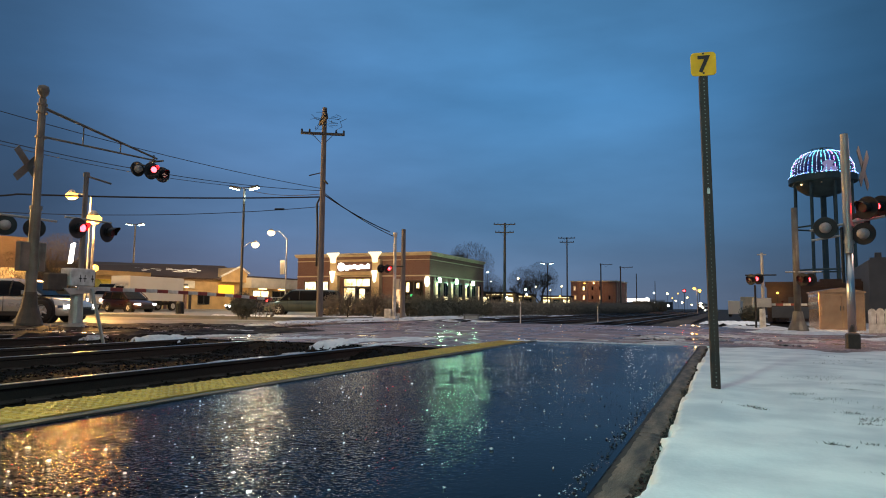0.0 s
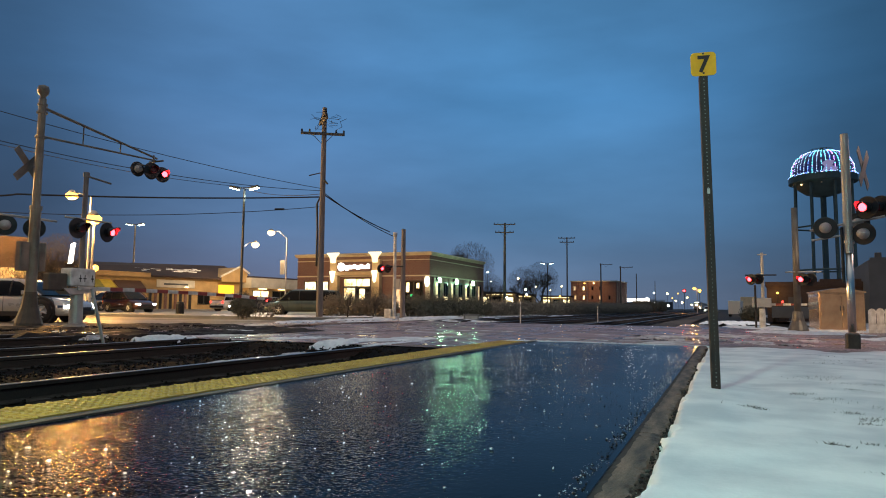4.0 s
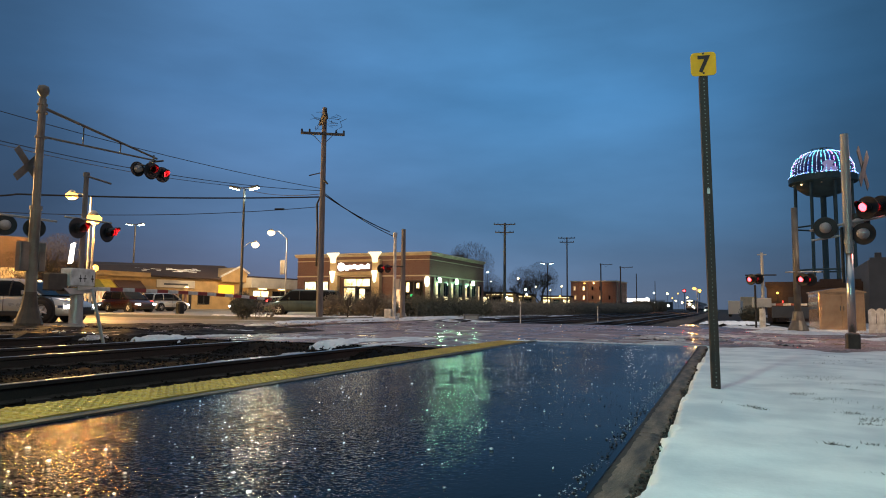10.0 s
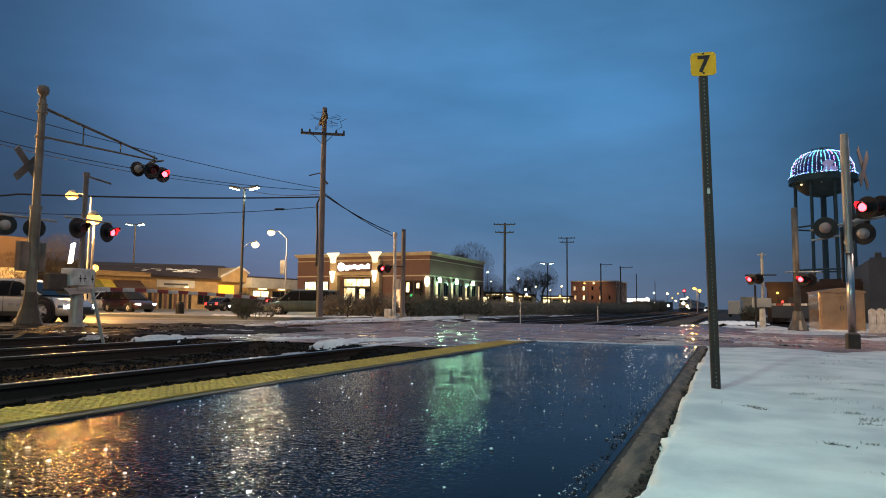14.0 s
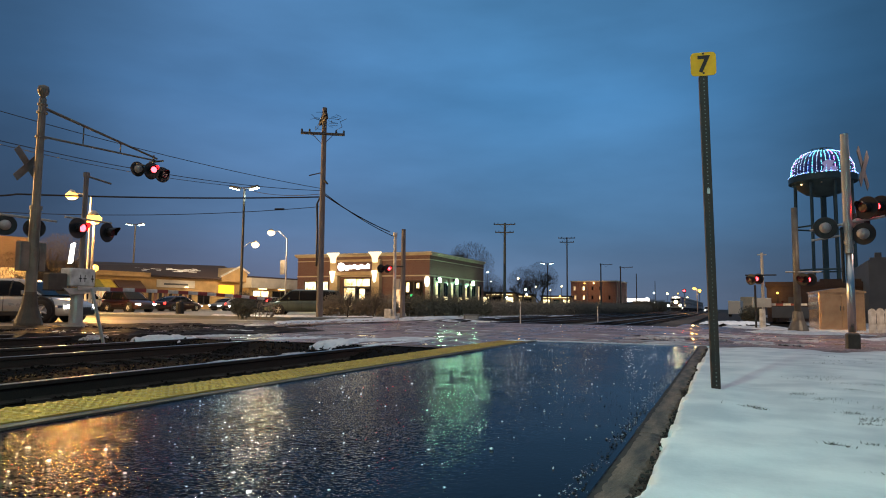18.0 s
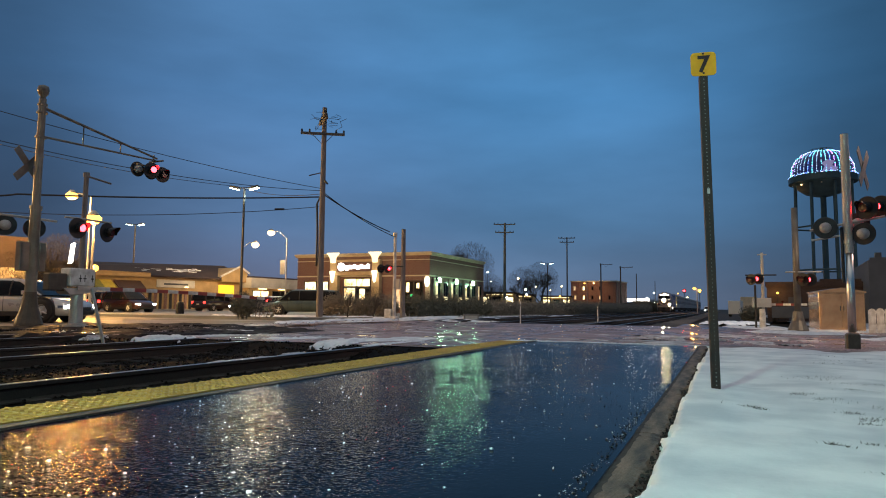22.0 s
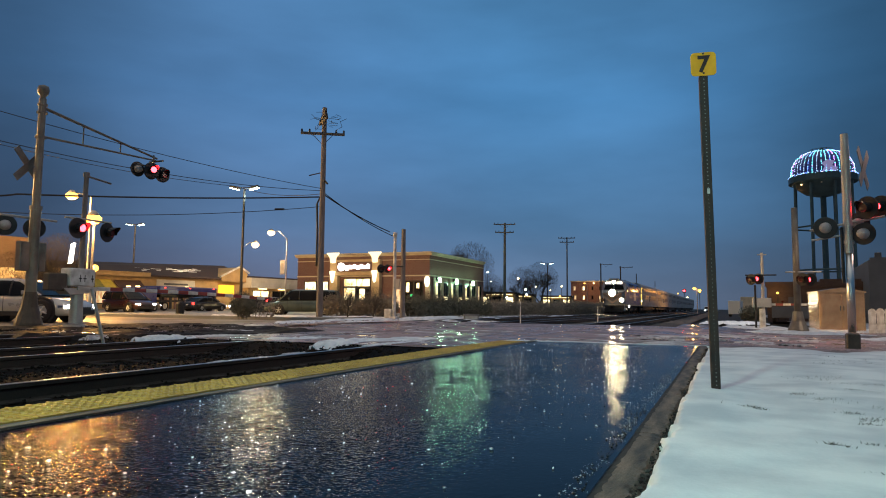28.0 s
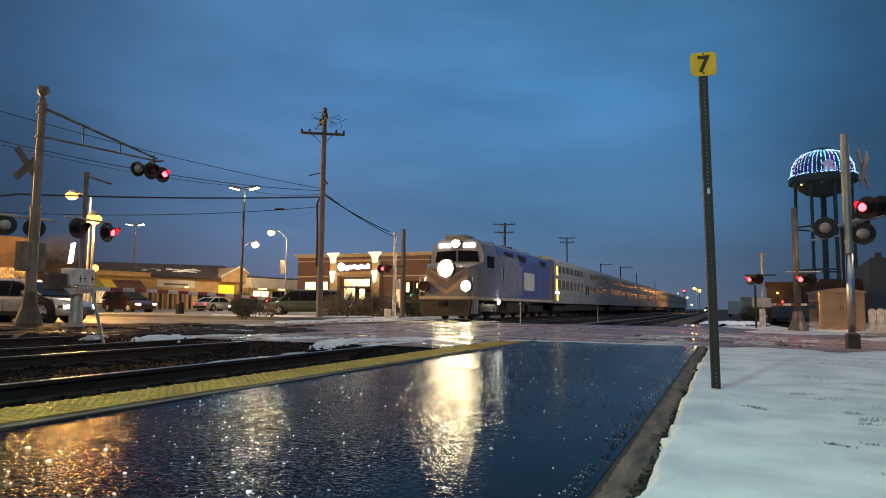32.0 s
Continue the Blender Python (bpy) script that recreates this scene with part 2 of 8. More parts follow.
def brickwork(name, colour, mortar, width=0.2, height=0.067):
    m = material(name, colour, 0.8, vary=0.3, scale=1.2, bump=0.2, grain=40)
    n, l = m.node_tree.nodes, m.node_tree.links
    b = n["Principled BSDF"]
    co = n.new("ShaderNodeTexCoord")
    sep, com, add = n.new("ShaderNodeSeparateXYZ"), n.new("ShaderNodeCombineXYZ"), n.new("ShaderNodeMath")
    add.operation = "ADD"
    l.new(co.outputs["Object"], sep.inputs[0])
    l.new(sep.outputs["X"], add.inputs[0])
    l.new(sep.outputs["Y"], add.inputs[1])
    l.new(add.outputs[0], com.inputs["X"])
    l.new(sep.outputs["Z"], com.inputs["Y"])
    br = n.new("ShaderNodeTexBrick")
    br.inputs["Scale"].default_value = 1.0
    br.inputs["Brick Width"].default_value, br.inputs["Row Height"].default_value = width, height
    br.inputs["Mortar Size"].default_value = 0.008
    br.inputs["Color1"].default_value = (*colour, 1)
    br.inputs["Color2"].default_value = (*[c * 0.7 for c in colour], 1)
    br.inputs["Mortar"].default_value = (*mortar, 1)
    l.new(com.outputs[0], br.inputs["Vector"])
    l.new(br.outputs["Color"], b.inputs["Base Color"])
    return m


M_PLATFORM = wet("wet_platform_asphalt", (0.0045, 0.005, 0.0065), 0.10, 0.16, 0.85, 0.8, 130, 0.0055, 0.0, pores=0.94, pebbles=80.0, pore_at=(0.42, 0.60), calm=0.35, sheen=0.22, pool=(-1.45, -0.60))
M_ROAD = wet("wet_road_asphalt", (0.25, 0.180, 0.174), 0.05, 0.55, 0.9, 1.5, 45, 0.010, 1.0, (0.40, 0.50), calm=0.93, mottle=0.45)
M_LOTROAD = wet("damp_pale_asphalt", (0.20, 0.165, 0.125), 0.40, 0.75, 0.6, 0.3, 50, 0.008)
M_GROUND = material("dark_wet_soil", (0.045, 0.040, 0.036), 0.75, vary=0.5, scale=0.4, bump=0.5, grain=14, gloss=0.2)
# lighter copy of the ballast: glare over the far tracks put into its colour
M_FARBALLAST = material("glare_lightened_ballast", (0.10, 0.080, 0.066), 0.8, vary=0.5, scale=0.8, bump=0.6, grain=9, gloss=0.2)
M_HOOD = material("glossy_black_hood", (0.022, 0.022, 0.024), 0.22, vary=0.3, scale=6, bump=0.05, grain=60)
M_TRUCKWHITE = material("clean_white_panel", (0.78, 0.75, 0.70), 0.45, vary=0.05, scale=0.8, bump=0.02, grain=20)
M_MUD = material("dark_wet_mud", (0.015, 0.0115, 0.0115), 0.7, vary=0.5, scale=0.9, bump=0.6, grain=16, gloss=0.12)
# near copy of the ballast: the low light on it is put into the colour
M_BALLAST = material("shade_darkened_ballast", (0.014, 0.0115, 0.010), 0.8, vary=0.5, scale=1.5, bump=0.9, grain=22, gloss=0.03)
# near black for low light among the rails; also used for the platform grit
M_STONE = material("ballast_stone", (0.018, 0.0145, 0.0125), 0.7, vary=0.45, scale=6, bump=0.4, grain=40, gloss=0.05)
M_YELLOW = material("yellow_tactile_plastic", (0.62, 0.36, 0.07), 0.5, vary=0.16, scale=5, bump=0.12, grain=120, dirt=(0.44, 0.26, 0.05), per_object=0.08)
M_CONCRETE = material("grey_concrete", (0.27, 0.26, 0.245), 0.7, vary=0.35, scale=4, bump=0.3, grain=70)
M_BORDER = material("stained_concrete_border", (0.15, 0.125, 0.10), 0.75, vary=0.4, scale=3, bump=0.3, grain=70, dirt=(0.07, 0.058, 0.045))
M_PAVING = material("damp_concrete_paving", (0.24, 0.235, 0.21), 0.5, vary=0.3, scale=0.6, bump=0.2, grain=30)
M_TIMBER = material("weathered_timber", (0.22, 0.155, 0.115), 0.7, vary=0.6, scale=4.5, bump=0.45, grain=60, dirt=(0.045, 0.034, 0.026), stretch=(4, 0.7, 4))
M_TIE = material("creosoted_sleeper", (0.026, 0.019, 0.015), 0.7, vary=0.45, scale=5, bump=0.5, grain=30, stretch=(0.7, 6, 6), per_object=0.2, gloss=0.12)
M_RAILHEAD = material("polished_rail_steel", (0.38, 0.37, 0.36), 0.32, 1.0, vary=0.2, scale=8, bump=0.05, grain=90)
M_RUST = material("rusty_rail_steel", (0.032, 0.018, 0.013), 0.72, 0.1, vary=0.4, scale=9, bump=0.4, grain=70)
M_GALV = material("galvanised_steel", (0.50, 0.49, 0.46), 0.28, 0.95, vary=0.3, scale=6, bump=0.12, grain=50)
M_SILVER = material("aluminium_paint", (0.50, 0.49, 0.46), 0.42, 0.35, vary=0.15, scale=2.5, bump=0.08, grain=45, dirt=(0.40, 0.38, 0.35))
M_BRIGHT = material("bright_galvanised_tube", (0.80, 0.78, 0.72), 0.30, 1.0, vary=0.08, scale=3, bump=0.03, grain=30)
M_MAST = material("weathered_mast_paint", (0.20, 0.19, 0.165), 0.45, 0.35, vary=0.2, scale=2.5, bump=0.12, grain=45, dirt=(0.14, 0.12, 0.10))
M_CASTBASE = material("dark_cast_base", (0.10, 0.082, 0.065), 0.6, 0.2, vary=0.3, scale=5, bump=0.2, grain=40)
M_BLACK = material("black_paint", (0.018, 0.018, 0.019), 0.5, vary=0.3, scale=6, bump=0.1, grain=60)
M_POST = material("dark_perforated_steel", (0.042, 0.022, 0.015), 0.6, 0.1, vary=0.35, scale=7, bump=0.15, grain=70, dirt=(0.020, 0.014, 0.012))
M_HOLE = material("pale_hole_rim", (0.24, 0.24, 0.24), 0.5, vary=0.1)
M_SIGN = material("yellow_sign_sheet", (0.90, 0.40, 0.012), 0.4, vary=0.12, scale=12, bump=0.03)
M_NUMERAL = material("dark_red_brown_numeral", (0.028, 0.008, 0.008), 0.5, vary=0.15)
M_POLEWOOD = material("weathered_pole_wood", (0.235, 0.205, 0.195), 0.85, vary=0.4, scale=3, bump=0.6, grain=26, stretch=(7, 7, 0.6))
M_FARWOOD = material("dark_grey_pole_wood", (0.13, 0.125, 0.115), 0.85, vary=0.4, scale=3, bump=0.6, grain=26, stretch=(7, 7, 0.6))
M_CABLE = material("black_cable", (0.012, 0.012, 0.014), 0.6, vary=0.1)
M_BRICK = brickwork("red_brown_brick", (0.175, 0.078, 0.066), (0.27, 0.20, 0.17))
M_BRICK_FAR = brickwork("orange_red_brick", (0.25, 0.105, 0.068), (0.26, 0.20, 0.16))
M_CREAM = material("cream_render", (0.62, 0.54, 0.40), 0.75, vary=0.2, scale=1.5, bump=0.15, grain=45)
M_PORTAL = material("warm_stone_portal", (0.62, 0.46, 0.26), 0.75, vary=0.2, scale=1.5, bump=0.15, grain=45)
M_TAN = material("tan_shopfront_render", (0.46, 0.31, 0.14), 0.78, vary=0.25, scale=1.0, bump=0.2, grain=30)
M_WHITEWALL = material("off_white_panel", (0.60, 0.57, 0.50), 0.65, vary=0.2, scale=1.0, bump=0.1, grain=30)
M_ROOF = material("dark_brown_shingle", (0.058, 0.035, 0.028), 0.85, vary=0.35, scale=2.0, bump=0.5, grain=18)
M_SNOW = material("old_snow", (0.86, 0.87, 0.88), 0.6, vary=0.12, scale=2.6, bump=0.12, grain=60, dirt=(0.62, 0.64, 0.67))
M_DIRTYSNOW = material("trodden_grey_snow", (0.62, 0.61, 0.62), 0.45, vary=0.35, scale=3.0, bump=0.5, grain=35, dirt=(0.24, 0.22, 0.22))
M_GRASS = material("winter_grass", (0.045, 0.050, 0.030), 0.8, vary=0.4, scale=9, bump=0)
M_TWIG = material("bare_hedge_twigs", (0.27, 0.235, 0.185), 0.85, vary=0.4, scale=4, bump=0)
M_EVERGREEN = material("dark_evergreen_leaves", (0.15, 0.14, 0.095), 0.7, vary=0.4, scale=4, bump=0)
M_BARK = material("bare_tree_bark", (0.075, 0.062, 0.052), 0.9, vary=0.3, scale=5, bump=0.3)
M_GLASS = material("dark_window_glass", (0.012, 0.013, 0.015), 0.06, vary=0.1, bump=0.0, gloss=0.12)
M_TYRE = material("black_tyre_rubber", (0.015, 0.015, 0.015), 0.75, vary=0.2, bump=0.2)
M_RIM = material("alloy_wheel", (0.62, 0.62, 0.62), 0.35, 0.4, vary=0.15, bump=0.05)
M_CHROME = material("bright_trim", (0.70, 0.70, 0.70), 0.15, 1.0, vary=0.1, bump=0)
M_WHITEPAINT = material("white_paint", (0.72, 0.71, 0.68), 0.4, vary=0.15, scale=4, bump=0.08, grain=40, dirt=(0.46, 0.44, 0.40))
M_REDSTRIPE = material("red_reflective_stripe", (0.30, 0.045, 0.04), 0.45, vary=0.2, bump=0.05)
M_COACHGLASS = material("smoky_coach_glass", (0.11, 0.115, 0.125), 0.4, vary=0.2, scale=2, bump=0)
M_STAINLESS = material("fluted_stainless_steel", (0.48, 0.50, 0.52), 0.68, 0.2, vary=0.25, scale=1.5, bump=0.08, grain=30, dirt=(0.36, 0.37, 0.37))
M_LOCOPALE = material("pale_lavender_locomotive_paint", (0.29, 0.30, 0.40), 0.52, vary=0.2, scale=1.4, bump=0.05, grain=30, coat=0.05)
M_LOCOBLUE = material("blue_locomotive_paint", (0.10, 0.15, 0.42), 0.48, vary=0.25, scale=1.2, bump=0.05, grain=30, coat=0.1)
M_LOCOGREY = material("grey_locomotive_paint", (0.30, 0.29, 0.28), 0.4, vary=0.3, scale=1.5, bump=0.08, grain=30)
M_LOCOTAN = material("salmon_chevron_paint", (0.62, 0.42, 0.31), 0.4, vary=0.2, scale=2, bump=0.05)
M_LOCOBROWN = material("dark_chevron_paint", (0.27, 0.19, 0.155), 0.4, vary=0.2, scale=2, bump=0.05)
M_UNDER = material("grimy_running_gear", (0.075, 0.064, 0.054), 0.7, 0.2, vary=0.4, scale=4, bump=0.3)
M_TANKGREEN = material("dark_teal_tower_steel", (0.065, 0.115, 0.125), 0.5, 0.1, vary=0.3, scale=0.8, bump=0.1)
M_TANKBLUE = material("deep_blue_tank_paint", (0.05, 0.055, 0.20), 0.45, vary=0.25, scale=0.7, bump=0.05)
# gold of lamps mirrored in the bare metal is put into the base colour
M_CABINET = material("gold_tinted_aluminium_cabinet", (0.78, 0.50, 0.28), 0.20, 0.72, vary=0.2, scale=2, bump=0.16, grain=5)
M_GREYBLOCK = material("grey_blue_block", (0.10, 0.11, 0.125), 0.8, vary=0.25, scale=0.8, bump=0.2)
M_DARKBRICK = brickwork("dark_brown_brick", (0.072, 0.042, 0.035), (0.085, 0.066, 0.056))
M_AWN_Y = material("yellow_awning_cloth", (0.66, 0.48, 0.06), 0.8, vary=0.2, bump=0.1)
M_AWN_G = material("olive_awning_cloth", (0.26, 0.24, 0.05), 0.8, vary=0.2, bump=0.1)
M_AWN_B = material("brown_awning_cloth", (0.10, 0.055, 0.04), 0.8, vary=0.2, bump=0.1)
G_GOLD = glow("sodium_lamp_glass", (1.0, 0.52, 0.09), 3.6)
G_WARM = glow("warm_lamp_glass", (1.0, 0.64, 0.28), 5)
G_FARWARM = glow("far_warm_lamp_glass", (1.0, 0.58, 0.22), 22)
G_FARWHITE = glow("far_white_lamp_glass", (1.0, 0.93, 0.80), 45)
G_COOL = glow("cool_lamp_glass", (0.78, 1.0, 0.90), 14)
G_GREEN = glow("green_white_lamp_glass", (0.50, 1.0, 0.58), 22)
G_WHITE = glow("white_lamp_glass", (1.0, 0.97, 0.88), 45)
G_RED = glow("lit_red_lens", (1.0, 0.012, 0.016), 45)
G_AMBER = glow("lit_amber_lens", (1.0, 0.52, 0.05), 13)
G_TAIL = glow("tail_lamp", (1.0, 0.04, 0.03), 5)
G_CARHEAD = glow("car_headlamp", (1.0, 0.95, 0.85), 30)
G_HEAD = glow("train_headlamp", (1.0, 0.80, 0.46), 125)
G_BOARD = glow("lit_number_board", (1.0, 0.90, 0.66), 4)
G_SIGNW = glow("lit_white_sign", (1.0, 0.95, 0.86), 6)
G_ROOM = room("lit_shop_interior", (1.0, 0.86, 0.50), 3.0)
# plaster that glows by itself to stand in for the uplight on it
G_CAPITAL = glow("uplight_glow_plaster", (1.0, 0.84, 0.52), 1.5)
G_ROOMDIM = room("dim_lit_interior", (1.0, 0.74, 0.42), 0.9)
G_VESTIBULE = glow("yellow_vestibule_light", (1.0, 0.66, 0.12), 1.6)
G_SCONCE = glow("warm_sconce_glass", (1.0, 0.88, 0.62), 2.6)
G_GREENSIGN = glow("green_sign_light", (0.05, 1.0, 0.30), 1.5)
# emission stands in for the light the bulb strings throw on the panel
G_LAVENDER = glow("self_glowing_lavender", (0.62, 0.56, 0.95), 0.24)
G_YELLOWSIGN = glow("lit_yellow_sign", (1.0, 0.62, 0.04), 1.1)
M_LENSDARK = material("unlit_red_lens", (0.06, 0.012, 0.012), 0.25, vary=0.2, bump=0.05)
M_LENSGREY = material("grey_lamp_back", (0.46, 0.43, 0.42), 0.4, 0.2, vary=0.25, scale=8, bump=0.1)
BULBS = [glow("blue_bulb", (0.16, 0.32, 1.0), 5.0), glow("pale_bulb", (0.50, 0.72, 1.0), 2.4), glow("violet_bulb", (0.70, 0.32, 1.0), 5.0), glow("teal_bulb", (0.15, 0.85, 0.90), 5.0)]

# ---- building helpers ----


def mesh_from(name, bm, mats, smooth=False):
    me = bpy.data.meshes.new(name)
    bm.to_mesh(me)
    bm.free()
    for m in (mats if isinstance(mats, (list, tuple)) else [mats]):
        me.materials.append(m)
    if smooth:
        me.polygons.foreach_set("use_smooth", [True] * len(me.polygons))
    return me


def part(name, bm, mats, parent=None, label="", at=None, smooth=False):
    """One mesh object, under a thing or a part, in its parent's space."""
    ob = new(name, mesh_from(name, bm, mats, smooth))
    if parent:
        ob.parent = parent
    if at is not None:
        ob.matrix_basis = at
    return tagged(ob, label) if label else ob


def share(name, me, parent, at):
    ob = new(name, me)
    ob.parent, ob.matrix_basis = parent, at
    return ob


def thing(name, label, category, at, group="", kind=""):
    ob = tagged(new(name), label, category, group, kind)
    ob.empty_display_size = 0.2
    ob.matrix_basis = at
    return ob


def single(name, bm, mats, label, category="", group="", kind="", at=None, smooth=False):
    ob = part(name, bm, mats, None, "", at, smooth)
    return tagged(ob, label, category, group, kind)


def B(*boxes, bevel=0.0):
    """A bmesh of boxes, each (x0, y0, z0, x1, y1, z1)."""
    bm = bmesh.new()
    for b in boxes:
        add_box(bm, *b)
    if bevel:
        bmesh.ops.bevel(bm, geom=bm.edges[:], offset=bevel, segments=1, affect="EDGES", clamp_overlap=True)
    return bm


def add_box(bm, x0, y0, z0, x1, y1, z1, mi=0):
    v = [bm.verts.new((x, y, z)) for z in (z0, z1) for x, y in ((x0, y0), (x1, y0), (x1, y1), (x0, y1))]
    for q in ((3, 2, 1, 0), (4, 5, 6, 7), (0, 1, 5, 4), (1, 2, 6, 5), (2, 3, 7, 6), (3, 0, 4, 7)):
        bm.faces.new([v[i] for i in q]).material_index = mi
    return v


def rod(bm, p, q, r0, r1=None, n=10, mi=0):
    """A tapered round bar from p to q."""
    p, q = Vector(p), Vector(q)
    r1 = r0 if r1 is None else r1
    d = (q - p).normalized()
    u = d.orthogonal().normalized()
    w = d.cross(u)
    rings = []
    for c, r in ((p, r0), (q, r1)):
        rings.append([bm.verts.new(c + (u * math.cos(a) + w * math.sin(a)) * r) for a in (2 * math.pi * i / n for i in range(n))])
    for i in range(n):
        j = (i + 1) % n
        bm.faces.new((rings[0][i], rings[0][j], rings[1][j], rings[1][i])).material_index = mi
    bm.faces.new(rings[0][::-1]).material_index = mi
    bm.faces.new(rings[1]).material_index = mi
    return bm


def R(*rods, n=10):
    bm = bmesh.new()
    for r in rods:
        rod(bm, *r, n=n)
    return bm


def turned(profile, n=20, start=0.0, sweep=2 * math.pi, axis="z"):
    """A turned body from (radius, height) pairs round z, or round y with heights along y."""
    bm = bmesh.new()
    full = abs(sweep - 2 * math.pi) < 1e-6
    rings = []
    for r, h in profile:
        ring = []
        for i in range(n if full else n + 1):
            a = start + sweep * i / n
            p = (r * math.cos(a), r * math.sin(a), h)
            ring.append(bm.verts.new((p[0], p[2], p[1]) if axis == "y" else p))
        rings.append(ring)
    for a, b in zip(rings, rings[1:]):
        for i in range(n):
            j = (i + 1) % len(a)
            if a[i] is not a[j]:
                try:
                    bm.faces.new((a[i], a[j], b[j], b[i]))
                except ValueError:
                    pass
    bmesh.ops.remove_doubles(bm, verts=bm.verts[:], dist=1e-5)
    bmesh.ops.recalc_face_normals(bm, faces=bm.faces[:])
    return bm


def prism(pts, y0, y1, plane="xz"):
    """A polygon drawn out along its third axis: plane xz along y, yz along x, xy along z."""
    bm = bmesh.new()

    def v(p, d):
        return {"xz": (p[0], d, p[1]), "yz": (d, p[0], p[1]), "xy": (p[0], p[1], d)}[plane]
    a = [bm.verts.new(v(p, y0)) for p in pts]
    b = [bm.verts.new(v(p, y1)) for p in pts]
    n = len(pts)
    bm.faces.new(a)
    bm.faces.new(b[::-1])
    for i in range(n):
        bm.faces.new((a[i], b[i], b[(i + 1) % n], a[(i + 1) % n]))
    bmesh.ops.recalc_face_normals(bm, faces=bm.faces[:])
    return bm


def lump(bm, c, r, squash=0.7, rnd=random):
    """A small uneven stone or clod of eight corners."""
    q = Euler((rnd.uniform(0, 6), rnd.uniform(0, 6), rnd.uniform(0, 6))).to_matrix()
    vs = []
    for s in ((1, 0, 0), (-1, 0, 0), (0, 1, 0), (0, -1, 0), (0, 0, 1), (0, 0, -1)):
        p = q @ (Vector(s) * r * rnd.uniform(0.7, 1.25))
        vs.append(bm.verts.new((c[0] + p.x, c[1] + p.y, c[2] + p.z * squash)))
    for a, b, d in ((0, 2, 4), (2, 1, 4), (1, 3, 4), (3, 0, 4), (2, 0, 5), (1, 2, 5), (3, 1, 5), (0, 3, 5)):
        bm.faces.new((vs[a], vs[b], vs[d]))


def wire(name, pts, radius, label, mat=None, sag=0.0, steps=14):
    """A hanging cable through the given points."""
    bm = bmesh.new()
    line = []
    for p, q in zip(pts, pts[1:]):
        p, q = Vector(p), Vector(q)
        for i in range(steps):
            k = i / steps
            c = p.lerp(q, k)
            c.z -= sag * 4 * k * (1 - k)
            line.append(c)
    line.append(Vector(pts[-1]))
    rings = []
    for i, c in enumerate(line):
        d = (line[min(i + 1, len(line) - 1)] - line[max(i - 1, 0)]).normalized()
        u = d.cross(Vector((0, 0, 1))).normalized()
        w = d.cross(u)
        rings.append([bm.verts.new(c + (u * math.cos(a) + w * math.sin(a)) * radius) for a in (2 * math.pi * k / 5 for k in range(5))])
    for a, b in zip(rings, rings[1:]):
        for k in range(5):
            bm.faces.new((a[k], a[(k + 1) % 5], b[(k + 1) % 5], b[k]))
    return single(name, bm, mat or M_CABLE, label, "cable", "overhead cables")


def smooth_step(a, b, x):
    k = min(1, max(0, (x - a) / (b - a)))
    return k * k * (3 - 2 * k)


def road_z(x, y):
    """The road falls a little on its way to the lawn side."""
    return -0.20 - 0.25 * smooth_step(-3.0, 2.0, x) * smooth_step(12.0, 21.0, y)


def sheet(x0, y0, x1, y1, step, height):
    bm = bmesh.new()
    nx, ny = max(1, round((x1 - x0) / step)), max(1, round((y1 - y0) / step))
    g = [[bm.verts.new((x0 + (x1 - x0) * i / nx, y0 + (y1 - y0) * j / ny, height(x0 + (x1 - x0) * i / nx, y0 + (y1 - y0) * j / ny)))
          for i in range(nx + 1)] for j in range(ny + 1)]
    for j in range(ny):
        for i in range(nx):
            bm.faces.new((g[j][i], g[j][i + 1], g[j + 1][i + 1], g[j + 1][i]))
    return bm

# ---- ground, platform, road and tracks ----


def build_ground():
    bm = bmesh.new()
    xs = [-2500, -700, -220, -120, -70, -40, -20, -8, -3, 0, 3, 8, 20, 40, 90, 250, 800, 2500]
    ys = [-600, -150, -60, -20, -5, 5, 9, 12, 16, 21, 30, 45, 70, 120, 220, 500, 1200, 4000]
    g = [[bm.verts.new((x, y, road_z(x, y) - 0.24)) for x in xs] for y in ys]
    for j in range(len(ys) - 1):
        for i in range(len(xs) - 1):
            bm.faces.new((g[j][i], g[j][i + 1], g[j + 1][i + 1], g[j + 1][i]))
    single("ground", bm, M_GROUND, "dark wet soil and gravel ground at dusk", "ground", kind="structure")


